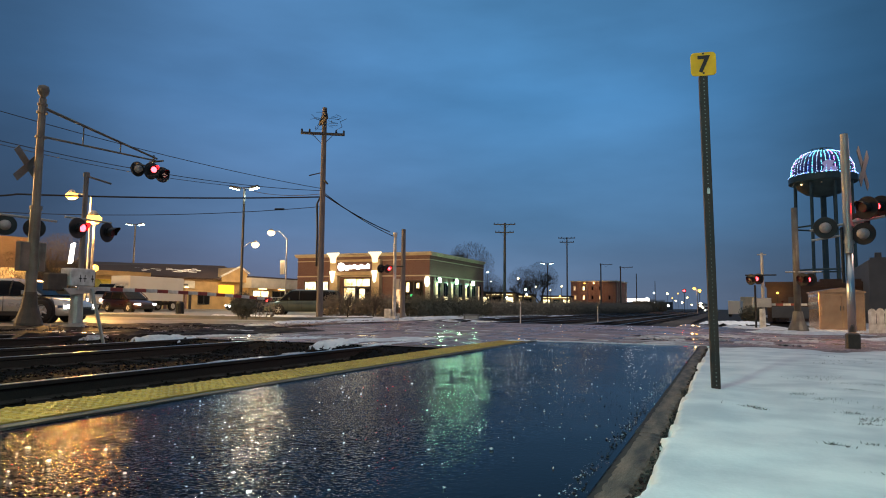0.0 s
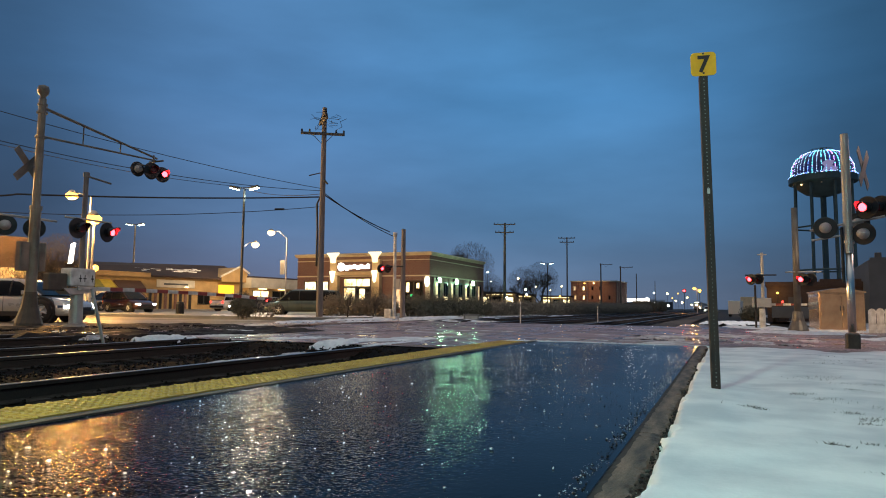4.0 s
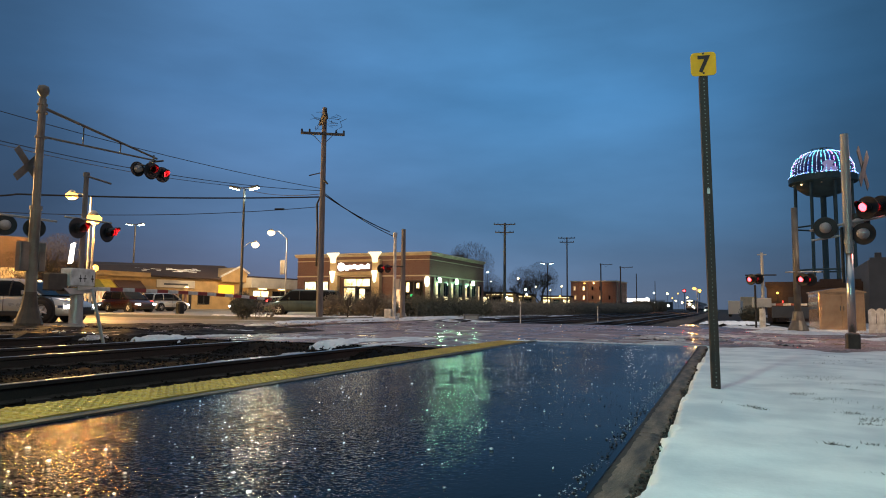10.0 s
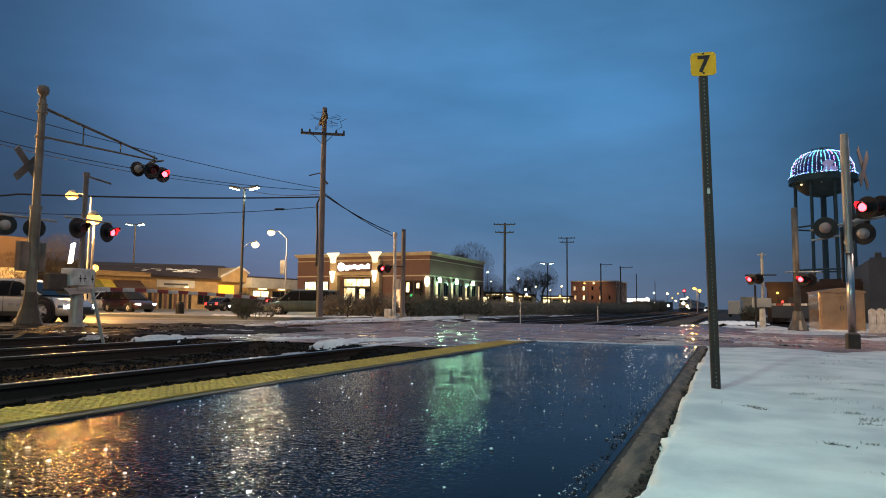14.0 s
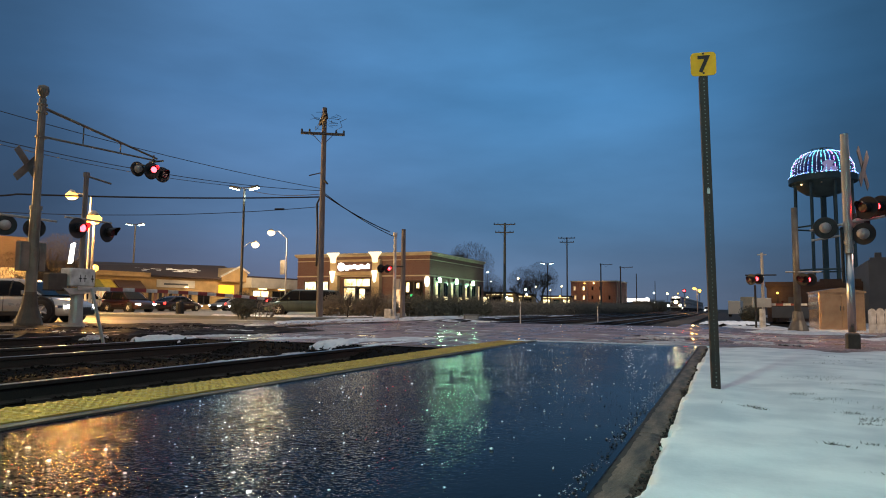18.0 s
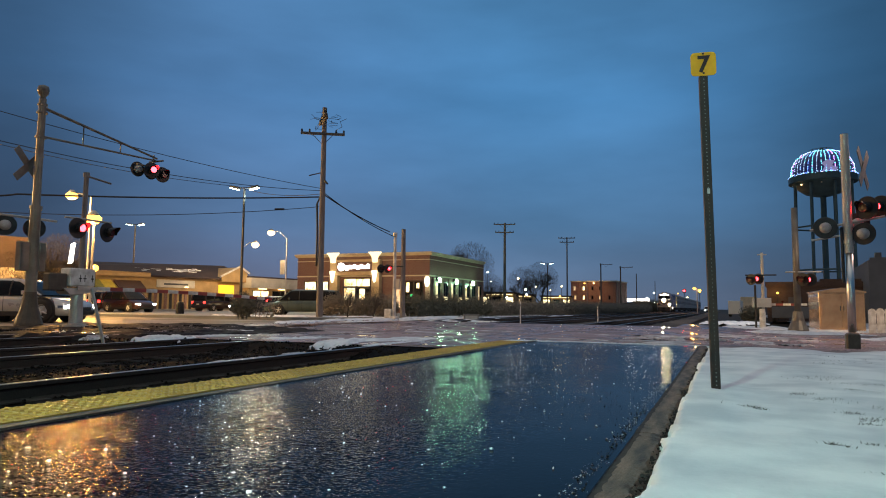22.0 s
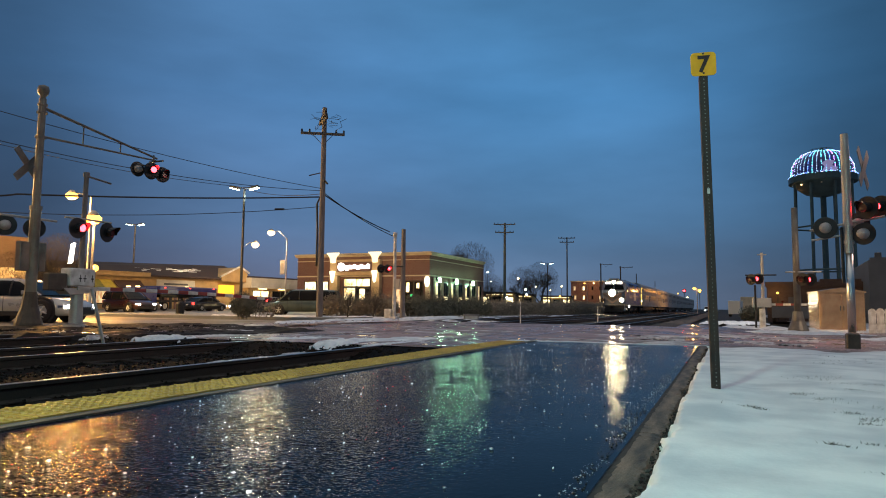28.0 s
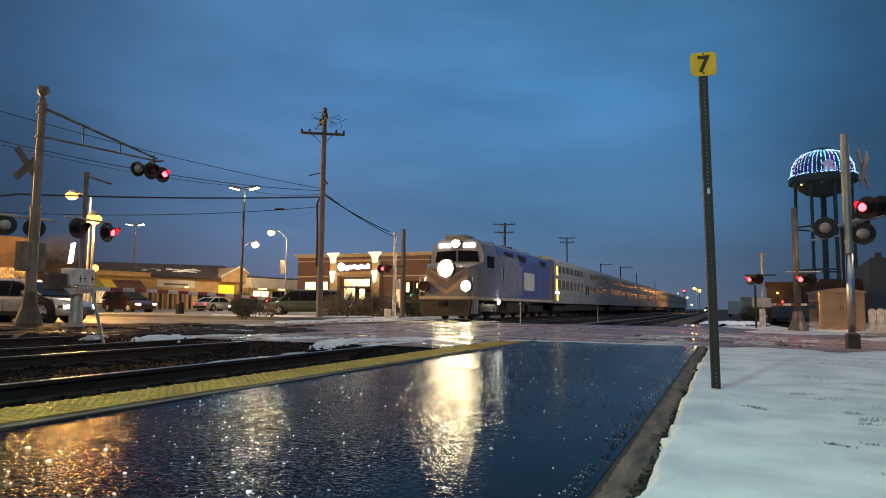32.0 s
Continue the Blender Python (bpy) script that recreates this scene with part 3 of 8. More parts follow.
def build_road():
    def top(x, y):
        return road_z(x, y) + 0.014 * noise.noise((x * 0.35, y * 0.35, 3.0)) + 0.006 * noise.noise((x * 1.4, y * 1.4, 6.0))
    single("road_5", sheet(-75, 10.4, -16.6, 28.2, 0.75, top), M_LOTROAD, "damp pale asphalt street before the crossing", "road", kind="structure", smooth=True)
    single("road", sheet(-16.6, 10.4, 60, 28.2, 0.6, top), M_ROAD, "wet dark asphalt road over the level crossing", "road", kind="structure", smooth=True)
    # street in front of the shops, and the lots beside it
    single("road_2", sheet(-56, -120, -44, 400, 20, lambda x, y: -0.205), M_LOTROAD, "damp pale asphalt street in front of the shops", "road", kind="structure")
    single("pavement_1", B((-75, 28.2, -0.40, -56, 400, -0.10), (-75, -120, -0.40, -56, 10.4, -0.10)), M_PAVING, "damp concrete pavement in front of the shops", "pavement", kind="structure")
    single("pavement_2", B((-43.9, 28.2, -0.43, -19.4, 58.5, -0.19)), M_PAVING, "damp pale parking lot beside the store", "pavement", kind="structure")
    # raised kerb island beside the utility pole
    bm = prism([(-31.5, 24.3), (-18.0, 24.6), (-16.2, 25.6), (-16.0, 28.6), (-31.5, 28.6)], -0.42, -0.06, "xy")
    bmesh.ops.bevel(bm, geom=[e for e in bm.edges if all(v.co.z > -0.1 for v in e.verts)], offset=0.03, segments=2, affect="EDGES")
    single("kerb_island", bm, M_PAVING, "raised concrete kerb island with thin snow", "kerb", kind="structure")
    single("road_4", sheet(-1.9, 28.2, 60, 35.0, 1.0, lambda x, y: road_z(x, y)), M_ROAD, "wet asphalt apron beside the crossing", "road", kind="structure")
    single("road_3", sheet(4.6, 35.2, 40, 130, 5, lambda x, y: road_z(x, y) + 0.02), M_DIRTYSNOW, "trodden snow on the open lot", "ground", kind="structure")


def build_platform():
    x0, x1, y0, y1 = -3.06, -0.365, -14.0, 9.66
    bm = sheet(-2.62, y0, x1 + 0.014, y1, 0.12, lambda x, y: 0.006 * noise.noise((x * 1.3, y * 0.8, 0.0)) + 0.003 * noise.noise((x * 5, y * 5, 2.0)))
    single("pavement_3", bm, M_PLATFORM, "wet dark asphalt station platform with puddled sheen", "platform", kind="structure", smooth=True)
    body = B((x0 + 0.03, y0, -0.42, x1, y1 + 0.03, -0.03))
    single("platform_base", body, M_CONCRETE, "concrete base of the low platform", "platform", kind="structure")
    strip = thing("tactile_strip", "yellow plastic warning strip along the platform edge", "tactile paving", pose(x0, 0, 0), kind="structure")
    part("bedding", B((-0.02, y0, -0.10, 0.37, y1, -0.006), (0.37, y0, -0.03, 0.445, y1, 0.008)), M_BORDER, strip, "stained concrete border")
    # one tile with its raised domes and grooved edge, shared by all
    t = bmesh.new()
    add_box(t, 0.004, 0.004, -0.02, 0.362, 0.606, 0.012)
    for i in range(6):
        for j in range(11):
            cx, cy, r = 0.045 + i * 0.054, 0.035 + j * 0.054, 0.013
            lo = [t.verts.new((cx + r * a, cy + r * b, 0.012)) for a, b in ((-1, -1), (1, -1), (1, 1), (-1, 1))]
            hi = [t.verts.new((cx + 0.6 * r * a, cy + 0.6 * r * b, 0.019)) for a, b in ((-1, -1), (1, -1), (1, 1), (-1, 1))]
            t.faces.new(hi)
            for k in range(4):
                t.faces.new((lo[k], lo[(k + 1) % 4], hi[(k + 1) % 4], hi[k]))
    for j in range(6):
        add_box(t, -0.004, 0.02 + j * 0.1, 0.0, 0.365, 0.029 + j * 0.1, 0.0165)
    me = mesh_from("tile", t, M_YELLOW)
    y = y0
    while y < y1 - 0.5:
        share("tile", me, strip, pose(0, y, 0.004 * noise.noise((0, y * 3, 5))))
        y += 0.612
    # weathered kerb between the platform and the lawn
    kerb = thing("platform_kerb", "weathered timber kerb between wet platform and snow", "kerb", pose(x1, 0, 0), kind="structure")
    rnd = random.Random(5)
    y = y0
    while y < y1:
        n = min(2.4, y1 - y)
        b = bmesh.new()
        seg = 90
        rows = []
        for i in range(seg + 1):
            yy = 0.004 + (n - 0.008) * i / seg
            w = 0.014 * noise.noise(((y + yy) * 2.2, 1, 0))
            v = 0.013 * noise.noise(((y + yy) * 19, 4, 0)) + 0.009 * noise.noise(((y + yy) * 47, 7, 0))
            rows.append([b.verts.new((px * 1.25, yy, pz)) for px, pz in ((0.006 + 0.6 * w, -0.03), (0.010 + 0.6 * w + 0.4 * v, 0.001 + 0.2 * w), (0.026 + 0.8 * v, 0.004 + 0.5 * w + 0.2 * v), (0.070 + v, 0.003 - 0.5 * w), (0.088 + 1.6 * w + v, -0.001 + 0.5 * v), (0.094 + 2.2 * w + v, -0.02), (0.098 + 1.5 * w, -0.30))])
        for a, c in zip(rows, rows[1:]):
            for k in range(6):
                b.faces.new((a[k], a[k + 1], c[k + 1], c[k])).material_index = 1 if k < 2 else 0
        b.faces.new(rows[0])
        b.faces.new(rows[-1][::-1])
        bmesh.ops.recalc_face_normals(b, faces=b.faces[:])
        part("kerb_beam", b, [M_TIMBER, M_GROUND], kerb, at=pose(0, y, 0, 0, 0, rnd.uniform(-0.15, 0.15)))
        y += n
    # grit and crumbs of ice lying on the asphalt
    bm, ice = bmesh.new(), bmesh.new()
    for _ in range(1700):
        x, y = rnd.uniform(-2.6, -0.42), 1.2 + 7.5 * rnd.random() ** 2.4
        if noise.noise((x * 1.1, y * 0.8, 7)) > -0.15:
            lump(bm, (x, y, 0.003), rnd.uniform(0.0016, 0.0045), 0.6, rnd)
    for _ in range(360):
        lump(ice, (rnd.uniform(-2.6, -0.42), 1.2 + 7.8 * rnd.random() ** 2.0, 0.004), rnd.choice((0.0025, 0.003, 0.004, 0.004, 0.005, 0.008)) * rnd.uniform(0.7, 1.25), 0.6, rnd)
    crumbs = bmesh.new()
    for _ in range(1500):
        y = rnd.uniform(1.0, 9.4)
        if noise.noise((y * 2.3, 0, 4)) < -0.25:
            continue
        lump(crumbs, (-0.400 + 0.010 * math.sin(y * 3.1) + rnd.gauss(0, 0.02), y, 0.004), rnd.choice((0.001, 0.0013, 0.0018, 0.003)) * rnd.uniform(0.7, 1.3), 0.6, rnd)
    soil = bmesh.new()
    for _ in range(600):
        y = 0.8 + 8.6 * rnd.random() ** 1.5
        lump(soil, (-0.240 + rnd.gauss(0, 0.008), y, -0.012 + rnd.uniform(-0.01, 0.012)), rnd.choice((0.004, 0.006, 0.010)) * rnd.uniform(0.7, 1.3), 0.7, rnd)
    for _ in range(260):
        y = 0.9 + 2.6 * rnd.random() ** 1.4
        lump(soil, (-0.372 - abs(rnd.gauss(0, 0.022)), y, 0.003), rnd.choice((0.002, 0.003, 0.005)) * rnd.uniform(0.7, 1.3), 0.6, rnd)
    single("kerb_soil", soil, M_GROUND, "dark crumbs of soil between kerb and snow", "soil", kind="stuff")
    single("kerb_crumbs", crumbs, M_DIRTYSNOW, "pale grit gathered along the platform kerb", "grit", kind="stuff")
    single("grit", bm, M_STONE, "dark grit scattered over the wet platform", "grit", kind="stuff")
    single("ice_crumbs", ice, M_SNOW, "white crumbs of ice on the wet platform", "ice", kind="stuff")


def build_lawn():
    def top(x, y):
        edge = smooth_step(-0.240, -0.203, x + 0.022 * noise.noise((y * 3.3, 0, 1)) + 0.024 * noise.noise((y * 9, 0, 2)) + 0.026 * noise.noise((y * 17, 0, 3)))
        far = smooth_step(9.9, 9.1, y + 0.35 * noise.noise((x * 1.3, 0, 9)) + 0.25 * noise.noise((x * 4.7, 0, 3)))
        z = -0.02 + 0.05 * edge + 0.035 * noise.noise((x * 0.8, y * 0.6, 4)) + 0.012 * noise.noise((x * 3, y * 3, 5)) + 0.0025 * noise.noise((x * 11, y * 9, 8))
        return z * far - 0.34 * (1 - far) - 0.05 * (1 - edge)
    bm = bmesh.new()
    xs = [-0.266 + 0.011 * i for i in range(18)] + [-0.06 + 0.03 * i for i in range(10)] + [0.25 + 0.11 * i for i in range(1, 50)] + [6 + 0.8 * i for i in range(30)]
    ys = [-12 + 1.5 * i for i in range(8)] + [0.2 + 0.025 * i for i in range(220)] + [5.7 + 0.11 * i for i in range(66)]
    g = [[bm.verts.new((x, y, top(x, y))) for x in xs] for y in ys]
    for j in range(len(ys) - 1):
        for i in range(len(xs) - 1):
            bm.faces.new((g[j][i], g[j][i + 1], g[j + 1][i + 1], g[j + 1][i]))
    single("ground_2", bm, M_SNOW, "lawn under a thin cover of old snow", "snow", kind="structure", smooth=True)
    rnd = random.Random(11)
    gr = bmesh.new()
    spots = ((0.10, 3.60, 0.055, 0.020, 110), (0.13, 3.56, 0.035, 0.012, 60), (0.36, 4.26, 0.035, 0.03, 70), (0.37, 4.20, 0.04, 0.015, 40), (0.49, 4.05, 0.09, 0.07, 90), (0.43, 4.27, 0.02, 0.02, 14),
             (0.52, 3.60, 0.05, 0.03, 90), (0.56, 3.45, 0.05, 0.05, 110), (0.55, 3.32, 0.04, 0.03, 50), (0.62, 3.51, 0.03, 0.04, 50), (0.34, 2.74, 0.028, 0.010, 60), (0.38, 2.73, 0.02, 0.012, 30), (0.48, 2.83, 0.03, 0.015, 40),
             (0.69, 4.58, 0.04, 0.03, 40), (0.69, 3.89, 0.03, 0.04, 30), (0.37, 2.26, 0.03, 0.03, 10))
    # thinner patches farther out on the lawn
    far_spots = []
    for k in range(14):
        y = rnd.uniform(4.4, 9.2)
        far_spots.append((y * rnd.uniform(0.07, 0.16) + 0.2 * (k % 3), y, 0.02 * y, 0.012 * y, 45))
    for cx, cy, rx, ry, n in (*spots, *far_spots):
        for _ in range(n):
            x, y = cx + rnd.gauss(0, rx * 0.6), cy + rnd.gauss(0, ry * 0.6)
            z = top(x, y) - 0.004
            a, h = rnd.uniform(0, 6.3), rnd.choice((0.005, 0.006, 0.008, 0.010, 0.015))
            d = Vector((math.cos(a), math.sin(a), 0)) * rnd.uniform(0.0016, 0.0032)
            tip = Vector((x + rnd.uniform(-1, 1) * h * 1.2, y + rnd.uniform(-1, 1) * h * 1.2, z + h))
            gr.faces.new([gr.verts.new(Vector((x, y, z)) + d), gr.verts.new(Vector((x, y, z)) - d), gr.verts.new(tip)])
    single("grass_tufts", gr, M_GRASS, "brown grass blades poking through the snow", "grass", kind="stuff")


TRACKS = (-4.95, -9.25, -13.50)


def build_tracks():
    def bed(x, y):
        return -0.37 + 0.15 * smooth_step(9.0, 10.4, y) * (y < 20) + 0.03 * noise.noise((x * 2, y * 2, 1)) + 0.015 * noise.noise((x * 7, y * 7, 2))
    single("track_bed", sheet(-16.6, -25, -3.0, 10.4, 0.22, bed), M_BALLAST, "wet ballast between the tracks, coloured near black for shade", "ballast", kind="structure")
    single("track_bed_2", sheet(-17.5, 28.2, -2.0, 420, 2.0, bed), M_FARBALLAST, "ballast of the tracks beyond the crossing, lightened for glare", "ballast", kind="structure")
    prof = [(-0.065, 0), (0.065, 0), (0.065, 0.012), (0.012, 0.03), (0.012, 0.115), (0.034, 0.13), (0.034, 0.165), (0.022, 0.17), (-0.022, 0.17), (-0.034, 0.165), (-0.034, 0.13), (-0.012, 0.115), (-0.012, 0.03), (-0.065, 0.012)]
    tie = mesh_from("tie", B((-1.28, -0.11, -0.16, 1.28, 0.11, 0.0), bevel=0.012), M_TIE)
    plate = mesh_from("tie_plate", B((-0.17, -0.09, 0, 0.17, 0.09, 0.02), bevel=0.004), M_RUST)
    rnd = random.Random(3)
    far = bmesh.new()
    for k, cx in enumerate(TRACKS):
        tr = thing("railway_track", "rusty steel rails with bright heads on dark sleepers", "railway track", pose(cx, 0, -0.37), "tracks of the crossing", "structure")
        for s in (-0.7525, 0.7525):
            bm = prism([(s + a, b) for a, b in prof], -40, 470, "xz")
            bm.normal_update()
            for f in bm.faces:
                f.material_index = 1 if f.normal.z > 0.8 and f.calc_center_median().z > 0.15 else 0
            part("rail", bm, [M_RUST, M_RAILHEAD], tr)
        y = -10.0
        while y < 10.2:
            share("tie", tie, tr, pose(rnd.uniform(-0.04, 0.04), y, 0.005 + rnd.uniform(-0.01, 0.01), 0, 0, rnd.uniform(-1, 1)))
            for s in (-0.7525, 0.7525):
                share("tie_plate", plate, tr, pose(s, y, 0.0))
            y += 0.56
        y = 28.6
        while y < 110:
            add_box(far, cx - 1.28, y - 0.11, -0.5, cx + 1.28, y + 0.11, -0.345)
            y += 0.56
    single("distant_ties", far, M_TIE, "dark sleepers of the tracks beyond the road", "sleepers", kind="stuff")
    bm = bmesh.new()
    for _ in range(5200):
        x, y = rnd.uniform(-12.2, -3.5), rnd.uniform(0.8, 10.3)
        lump(bm, (x, y, bed(x, y) + 0.01), rnd.uniform(0.014, 0.034), 0.8, rnd)
    single("ballast_stones", bm, M_STONE, "loose ballast stones between the rails, coloured dark for shade", "ballast", kind="stuff")
    # flangeway panels of the crossing
    panel = mesh_from("crossing_panel", B((-0.62, 0.01, -0.08, 0.62, 2.41, 0.012), bevel=0.012), M_ROAD)
    for cx in TRACKS:
        cr = thing("crossing_surface", "dark rubber crossing panels between the rails", "level crossing", pose(cx, 0, -0.20), "crossing panels", "structure")
        for i in range(7):
            share("crossing_panel", panel, cr, pose(0, 10.6 + 2.42 * i, rnd.uniform(0, 0.006)))


def snow_patch(cx, cy, rx, ry, h, base, seed, mat=None, turn=0.0, cells=22):
    """A ragged patch of old snow with thawed holes, melted thin at its rim."""
    bm = bmesh.new()
    c, sn = math.cos(turn), math.sin(turn)
    grid = []
    for j in range(cells + 1):
        row = []
        for i in range(cells + 1):
            u, v = -1.35 + 2.7 * i / cells, -1.35 + 2.7 * j / cells
            x, y = cx + rx * u * c - ry * v * sn, cy + rx * u * sn + ry * v * c
            m = 1.0 - u * u - v * v + 0.75 * noise.noise((u * 1.9, v * 1.9, seed)) + 0.55 * noise.noise((u * 5, v * 5, seed + 9)) + 0.3 * noise.noise((u * 11, v * 11, seed + 5))
            z = base + h * min(1.0, max(0.0, m) * 1.6) * (0.8 + 0.5 * noise.noise((u * 3, v * 3, seed + 2))) + (h * 0.22 * noise.noise((x * 16, y * 16, seed)) if m > 0.1 else 0) - (0.03 if m <= 0.02 else 0)
            row.append((m, bm.verts.new((x, y, z))))
        grid.append(row)
    for j in range(cells):
        for i in range(cells):
            q = [grid[j][i], grid[j][i + 1], grid[j + 1][i + 1], grid[j + 1][i]]
            if max(k[0] for k in q) > 0.02 and sum(k[0] > -0.15 for k in q) >= 3:
                bm.faces.new([k[1] for k in q])
    bmesh.ops.delete(bm, geom=[v for v in bm.verts if not v.link_faces], context="VERTS")
    return single("snow_patch", bm, mat or M_SNOW, "ragged patch of old snow beside the track", "snow", "snow patches", "stuff", smooth=True)


def snow_run(a, b, depth, h, seed, mat=None):
    """A patch stretched between two places on the ground."""
    d = math.hypot(b[0] - a[0], b[1] - a[1])
    snow_patch((a[0] + b[0]) / 2, (a[1] + b[1]) / 2, d * 0.5, depth, h, a[2], seed, mat, math.atan2(b[1] - a[1], b[0] - a[0]), 44)


def build_mud():
    """Churned soil between the stub of the street and the rails."""
    rnd = random.Random(14)
    pts = [(-19.6, 10.6), (-18.9, 13.6), (-18.6, 16.4), (-17.6, 18.2), (-14.3, 17.3), (-11.4, 16.6), (-9.6, 15.2), (-10.3, 12.4), (-11.3, 10.3), (-14.0, 9.4)]
    cx, cy = sum(p[0] for p in pts) / len(pts), sum(p[1] for p in pts) / len(pts)
    bm, n = bmesh.new(), 26
    rings = []
    for k in range(n + 1):
        f = k / n
        ring = []
        for i in range(len(pts) * 12):
            a, b, t = pts[i // 12], pts[(i // 12 + 1) % len(pts)], (i % 12) / 12
            x, y = a[0] + (b[0] - a[0]) * t, a[1] + (b[1] - a[1]) * t
            x, y = cx + (x - cx) * f * (1 + 0.06 * noise.noise((x, y, 3))), cy + (y - cy) * f * (1 + 0.10 * noise.noise((x * 2, y * 2, 5)))
            z = -0.183 + 0.055 * noise.noise((x * 1.1, y * 1.1, 1)) + 0.045 * noise.noise((x * 4, y * 4, 2)) - (0.07 if k == n else 0)
            ring.append(bm.verts.new((x, y, max(z, -0.235) if k < n else z)))
        rings.append(ring)
    for a, b in zip(rings, rings[1:]):
        for i in range(len(a)):
            j = (i + 1) % len(a)
            bm.faces.new((a[i], a[j], b[j], b[i]))
    single("ground_3", bm, M_MUD, "dark churned soil between road and rails", "ground", kind="structure")
    cl = bmesh.new()
    for a, b, n in (((-15.37, 15.80, -0.20), (-12.93, 15.26, -0.20), 70), ((-16.71, 13.21, -0.20), (-11.87, 12.12, -0.20), 90), ((-15.39, 14.38, -0.20), (-15.04, 14.69, -0.20), 16), ((-16.14, 10.47, -0.20), (-14.14, 11.19, -0.20), 40)):
        for _ in range(n):
            t = rnd.random()
            lump(cl, (a[0] + (b[0] - a[0]) * t + rnd.gauss(0, 0.25), a[1] + (b[1] - a[1]) * t + rnd.gauss(0, 0.18), -0.18), rnd.choice((0.03, 0.05, 0.08)) * rnd.uniform(0.7, 1.4), 0.6, rnd)
    single("soil_clods", cl, M_MUD, "dark clods of wet soil beside the road", "soil", kind="stuff")


def build_snow():
    for i, (a, b, depth, h, mat) in enumerate((((-10.53, 9.42, -0.24), (-10.39, 10.86, -0.24), 0.42, 0.10, None), ((-10.86, 10.62, -0.22), (-9.94, 12.63, -0.22), 0.30, 0.04, M_DIRTYSNOW), ((-8.61, 10.73, -0.24), (-8.07, 12.21, -0.24), 0.34, 0.08, None),
                                               ((-6.46, 9.61, -0.24), (-6.94, 12.15, -0.24), 0.34, 0.11, None), ((-6.91, 11.21, -0.22), (-5.72, 13.08, -0.22), 0.42, 0.07, None), ((-5.90, 10.15, -0.22), (-5.51, 12.16, -0.22), 0.20, 0.05, None),
                                               ((-12.10, 9.65, -0.24), (-12.58, 10.52, -0.24), 0.2, 0.06, M_DIRTYSNOW), ((-13.86, 10.26, -0.24), (-14.61, 11.22, -0.24), 0.25, 0.08, None), ((-6.43, 6.59, -0.33), (-6.69, 8.65, -0.33), 0.14, 0.03, M_DIRTYSNOW), ((-6.61, 8.70, -0.33), (-6.82, 10.11, -0.33), 0.12, 0.03, M_DIRTYSNOW))):
        snow_run(a, b, depth, h, i * 2.7, mat)
    for k, (a, b, depth, h) in enumerate((((-13.12, 17.20, -0.06), (-13.38, 20.32, -0.06), 0.5, 0.04), ((-13.88, 21.09, -0.06), (-13.24, 25.09, -0.06), 0.6, 0.05), ((-16.35, 31.63, -0.20), (-17.33, 41.98, -0.20), 0.9, 0.08), ((-14.67, 23.34, -0.20), (-14.12, 26.77, -0.20), 0.4, 0.04), ((-19.20, 44.85, -0.30), (-21.00, 62.67, -0.30), 0.9, 0.12), ((-18.42, 54.96, -0.30), (-17.83, 68.63, -0.30), 0.8, 0.10), ((-14.64, 55.97, -0.30), (-14.30, 67.87, -0.30), 0.7, 0.08))):
        snow_run(a, b, depth, h, 61 + k * 3.3)
    for k, (a, b, depth) in enumerate((((-17.6, 39.0, -0.36), (-15.2, 40.0, -0.36), 0.5), ((-15.9, 44.0, -0.36), (-14.9, 50.0, -0.36), 0.45), ((-14.9, 52.0, -0.36), (-13.9, 62.0, -0.36), 0.5), ((-15.8, 34.5, -0.36), (-14.6, 37.5, -0.36), 0.5))):
        snow_run(a, b, depth, 0.16, 210 + k * 4.1)
    rnd = random.Random(8)
    for i in range(60):
        snow_patch(rnd.uniform(-16, 1.5), rnd.uniform(11.2, 21.0), rnd.uniform(0.2, 1.0), rnd.uniform(0.08, 0.3), 0.022, -0.205, 40 + i * 1.3, M_DIRTYSNOW, cells=16)
    for i in range(7):
        snow_patch(rnd.uniform(-24, -17), rnd.uniform(25.2, 28.0), rnd.uniform(0.5, 1.6), rnd.uniform(0.2, 0.5), 0.05, -0.06, 80 + i * 1.9)
    for i in range(14):
        x = rnd.uniform(-30, -12)
        snow_patch(x, rnd.uniform(28.8, 34), rnd.uniform(0.8, 2.4), rnd.uniform(0.3, 0.7), 0.09, -0.30 if x > -19 else -0.2, 120 + i * 1.7)
    for i in range(6):
        snow_patch(rnd.uniform(-20, -14), rnd.uniform(35, 46), rnd.uniform(0.8, 2.0), rnd.uniform(0.4, 0.8), 0.14, -0.38, 160 + i * 1.7)
    for i in range(10):
        snow_patch(rnd.uniform(-1, 3), rnd.uniform(13, 24), rnd.uniform(0.15, 0.5), rnd.uniform(0.1, 0.2), 0.03, -0.36, 200 + i * 1.1, M_DIRTYSNOW)
    rim = random.Random(21)
    for i in range(20):
        snow_patch(-3.0 + 0.14 * i, 9.70 + rim.uniform(-0.03, 0.05), rim.uniform(0.08, 0.16), rim.uniform(0.03, 0.06), 0.02, -0.012, 300 + i)
    for x, y, rx, ry in ((2.6, 30.5, 2.5, 1.0), (5.5, 36, 3, 3), (1.5, 38, 2.0, 3), (0.6, 52, 2.2, 6), (6.5, 26.0, 2.8, 1.2)):
        snow_patch(x, y, rx, ry, 0.16, -0.50, x + y)


build_ground()
build_road()
build_platform()
build_lawn()
build_tracks()
build_mud()
build_snow()

# ---- platform post, crossing masts, gates ----
FLASHERS = []


def rel(p, base):
    return (p[0] - base[0], p[1] - base[1], p[2] - base[2])


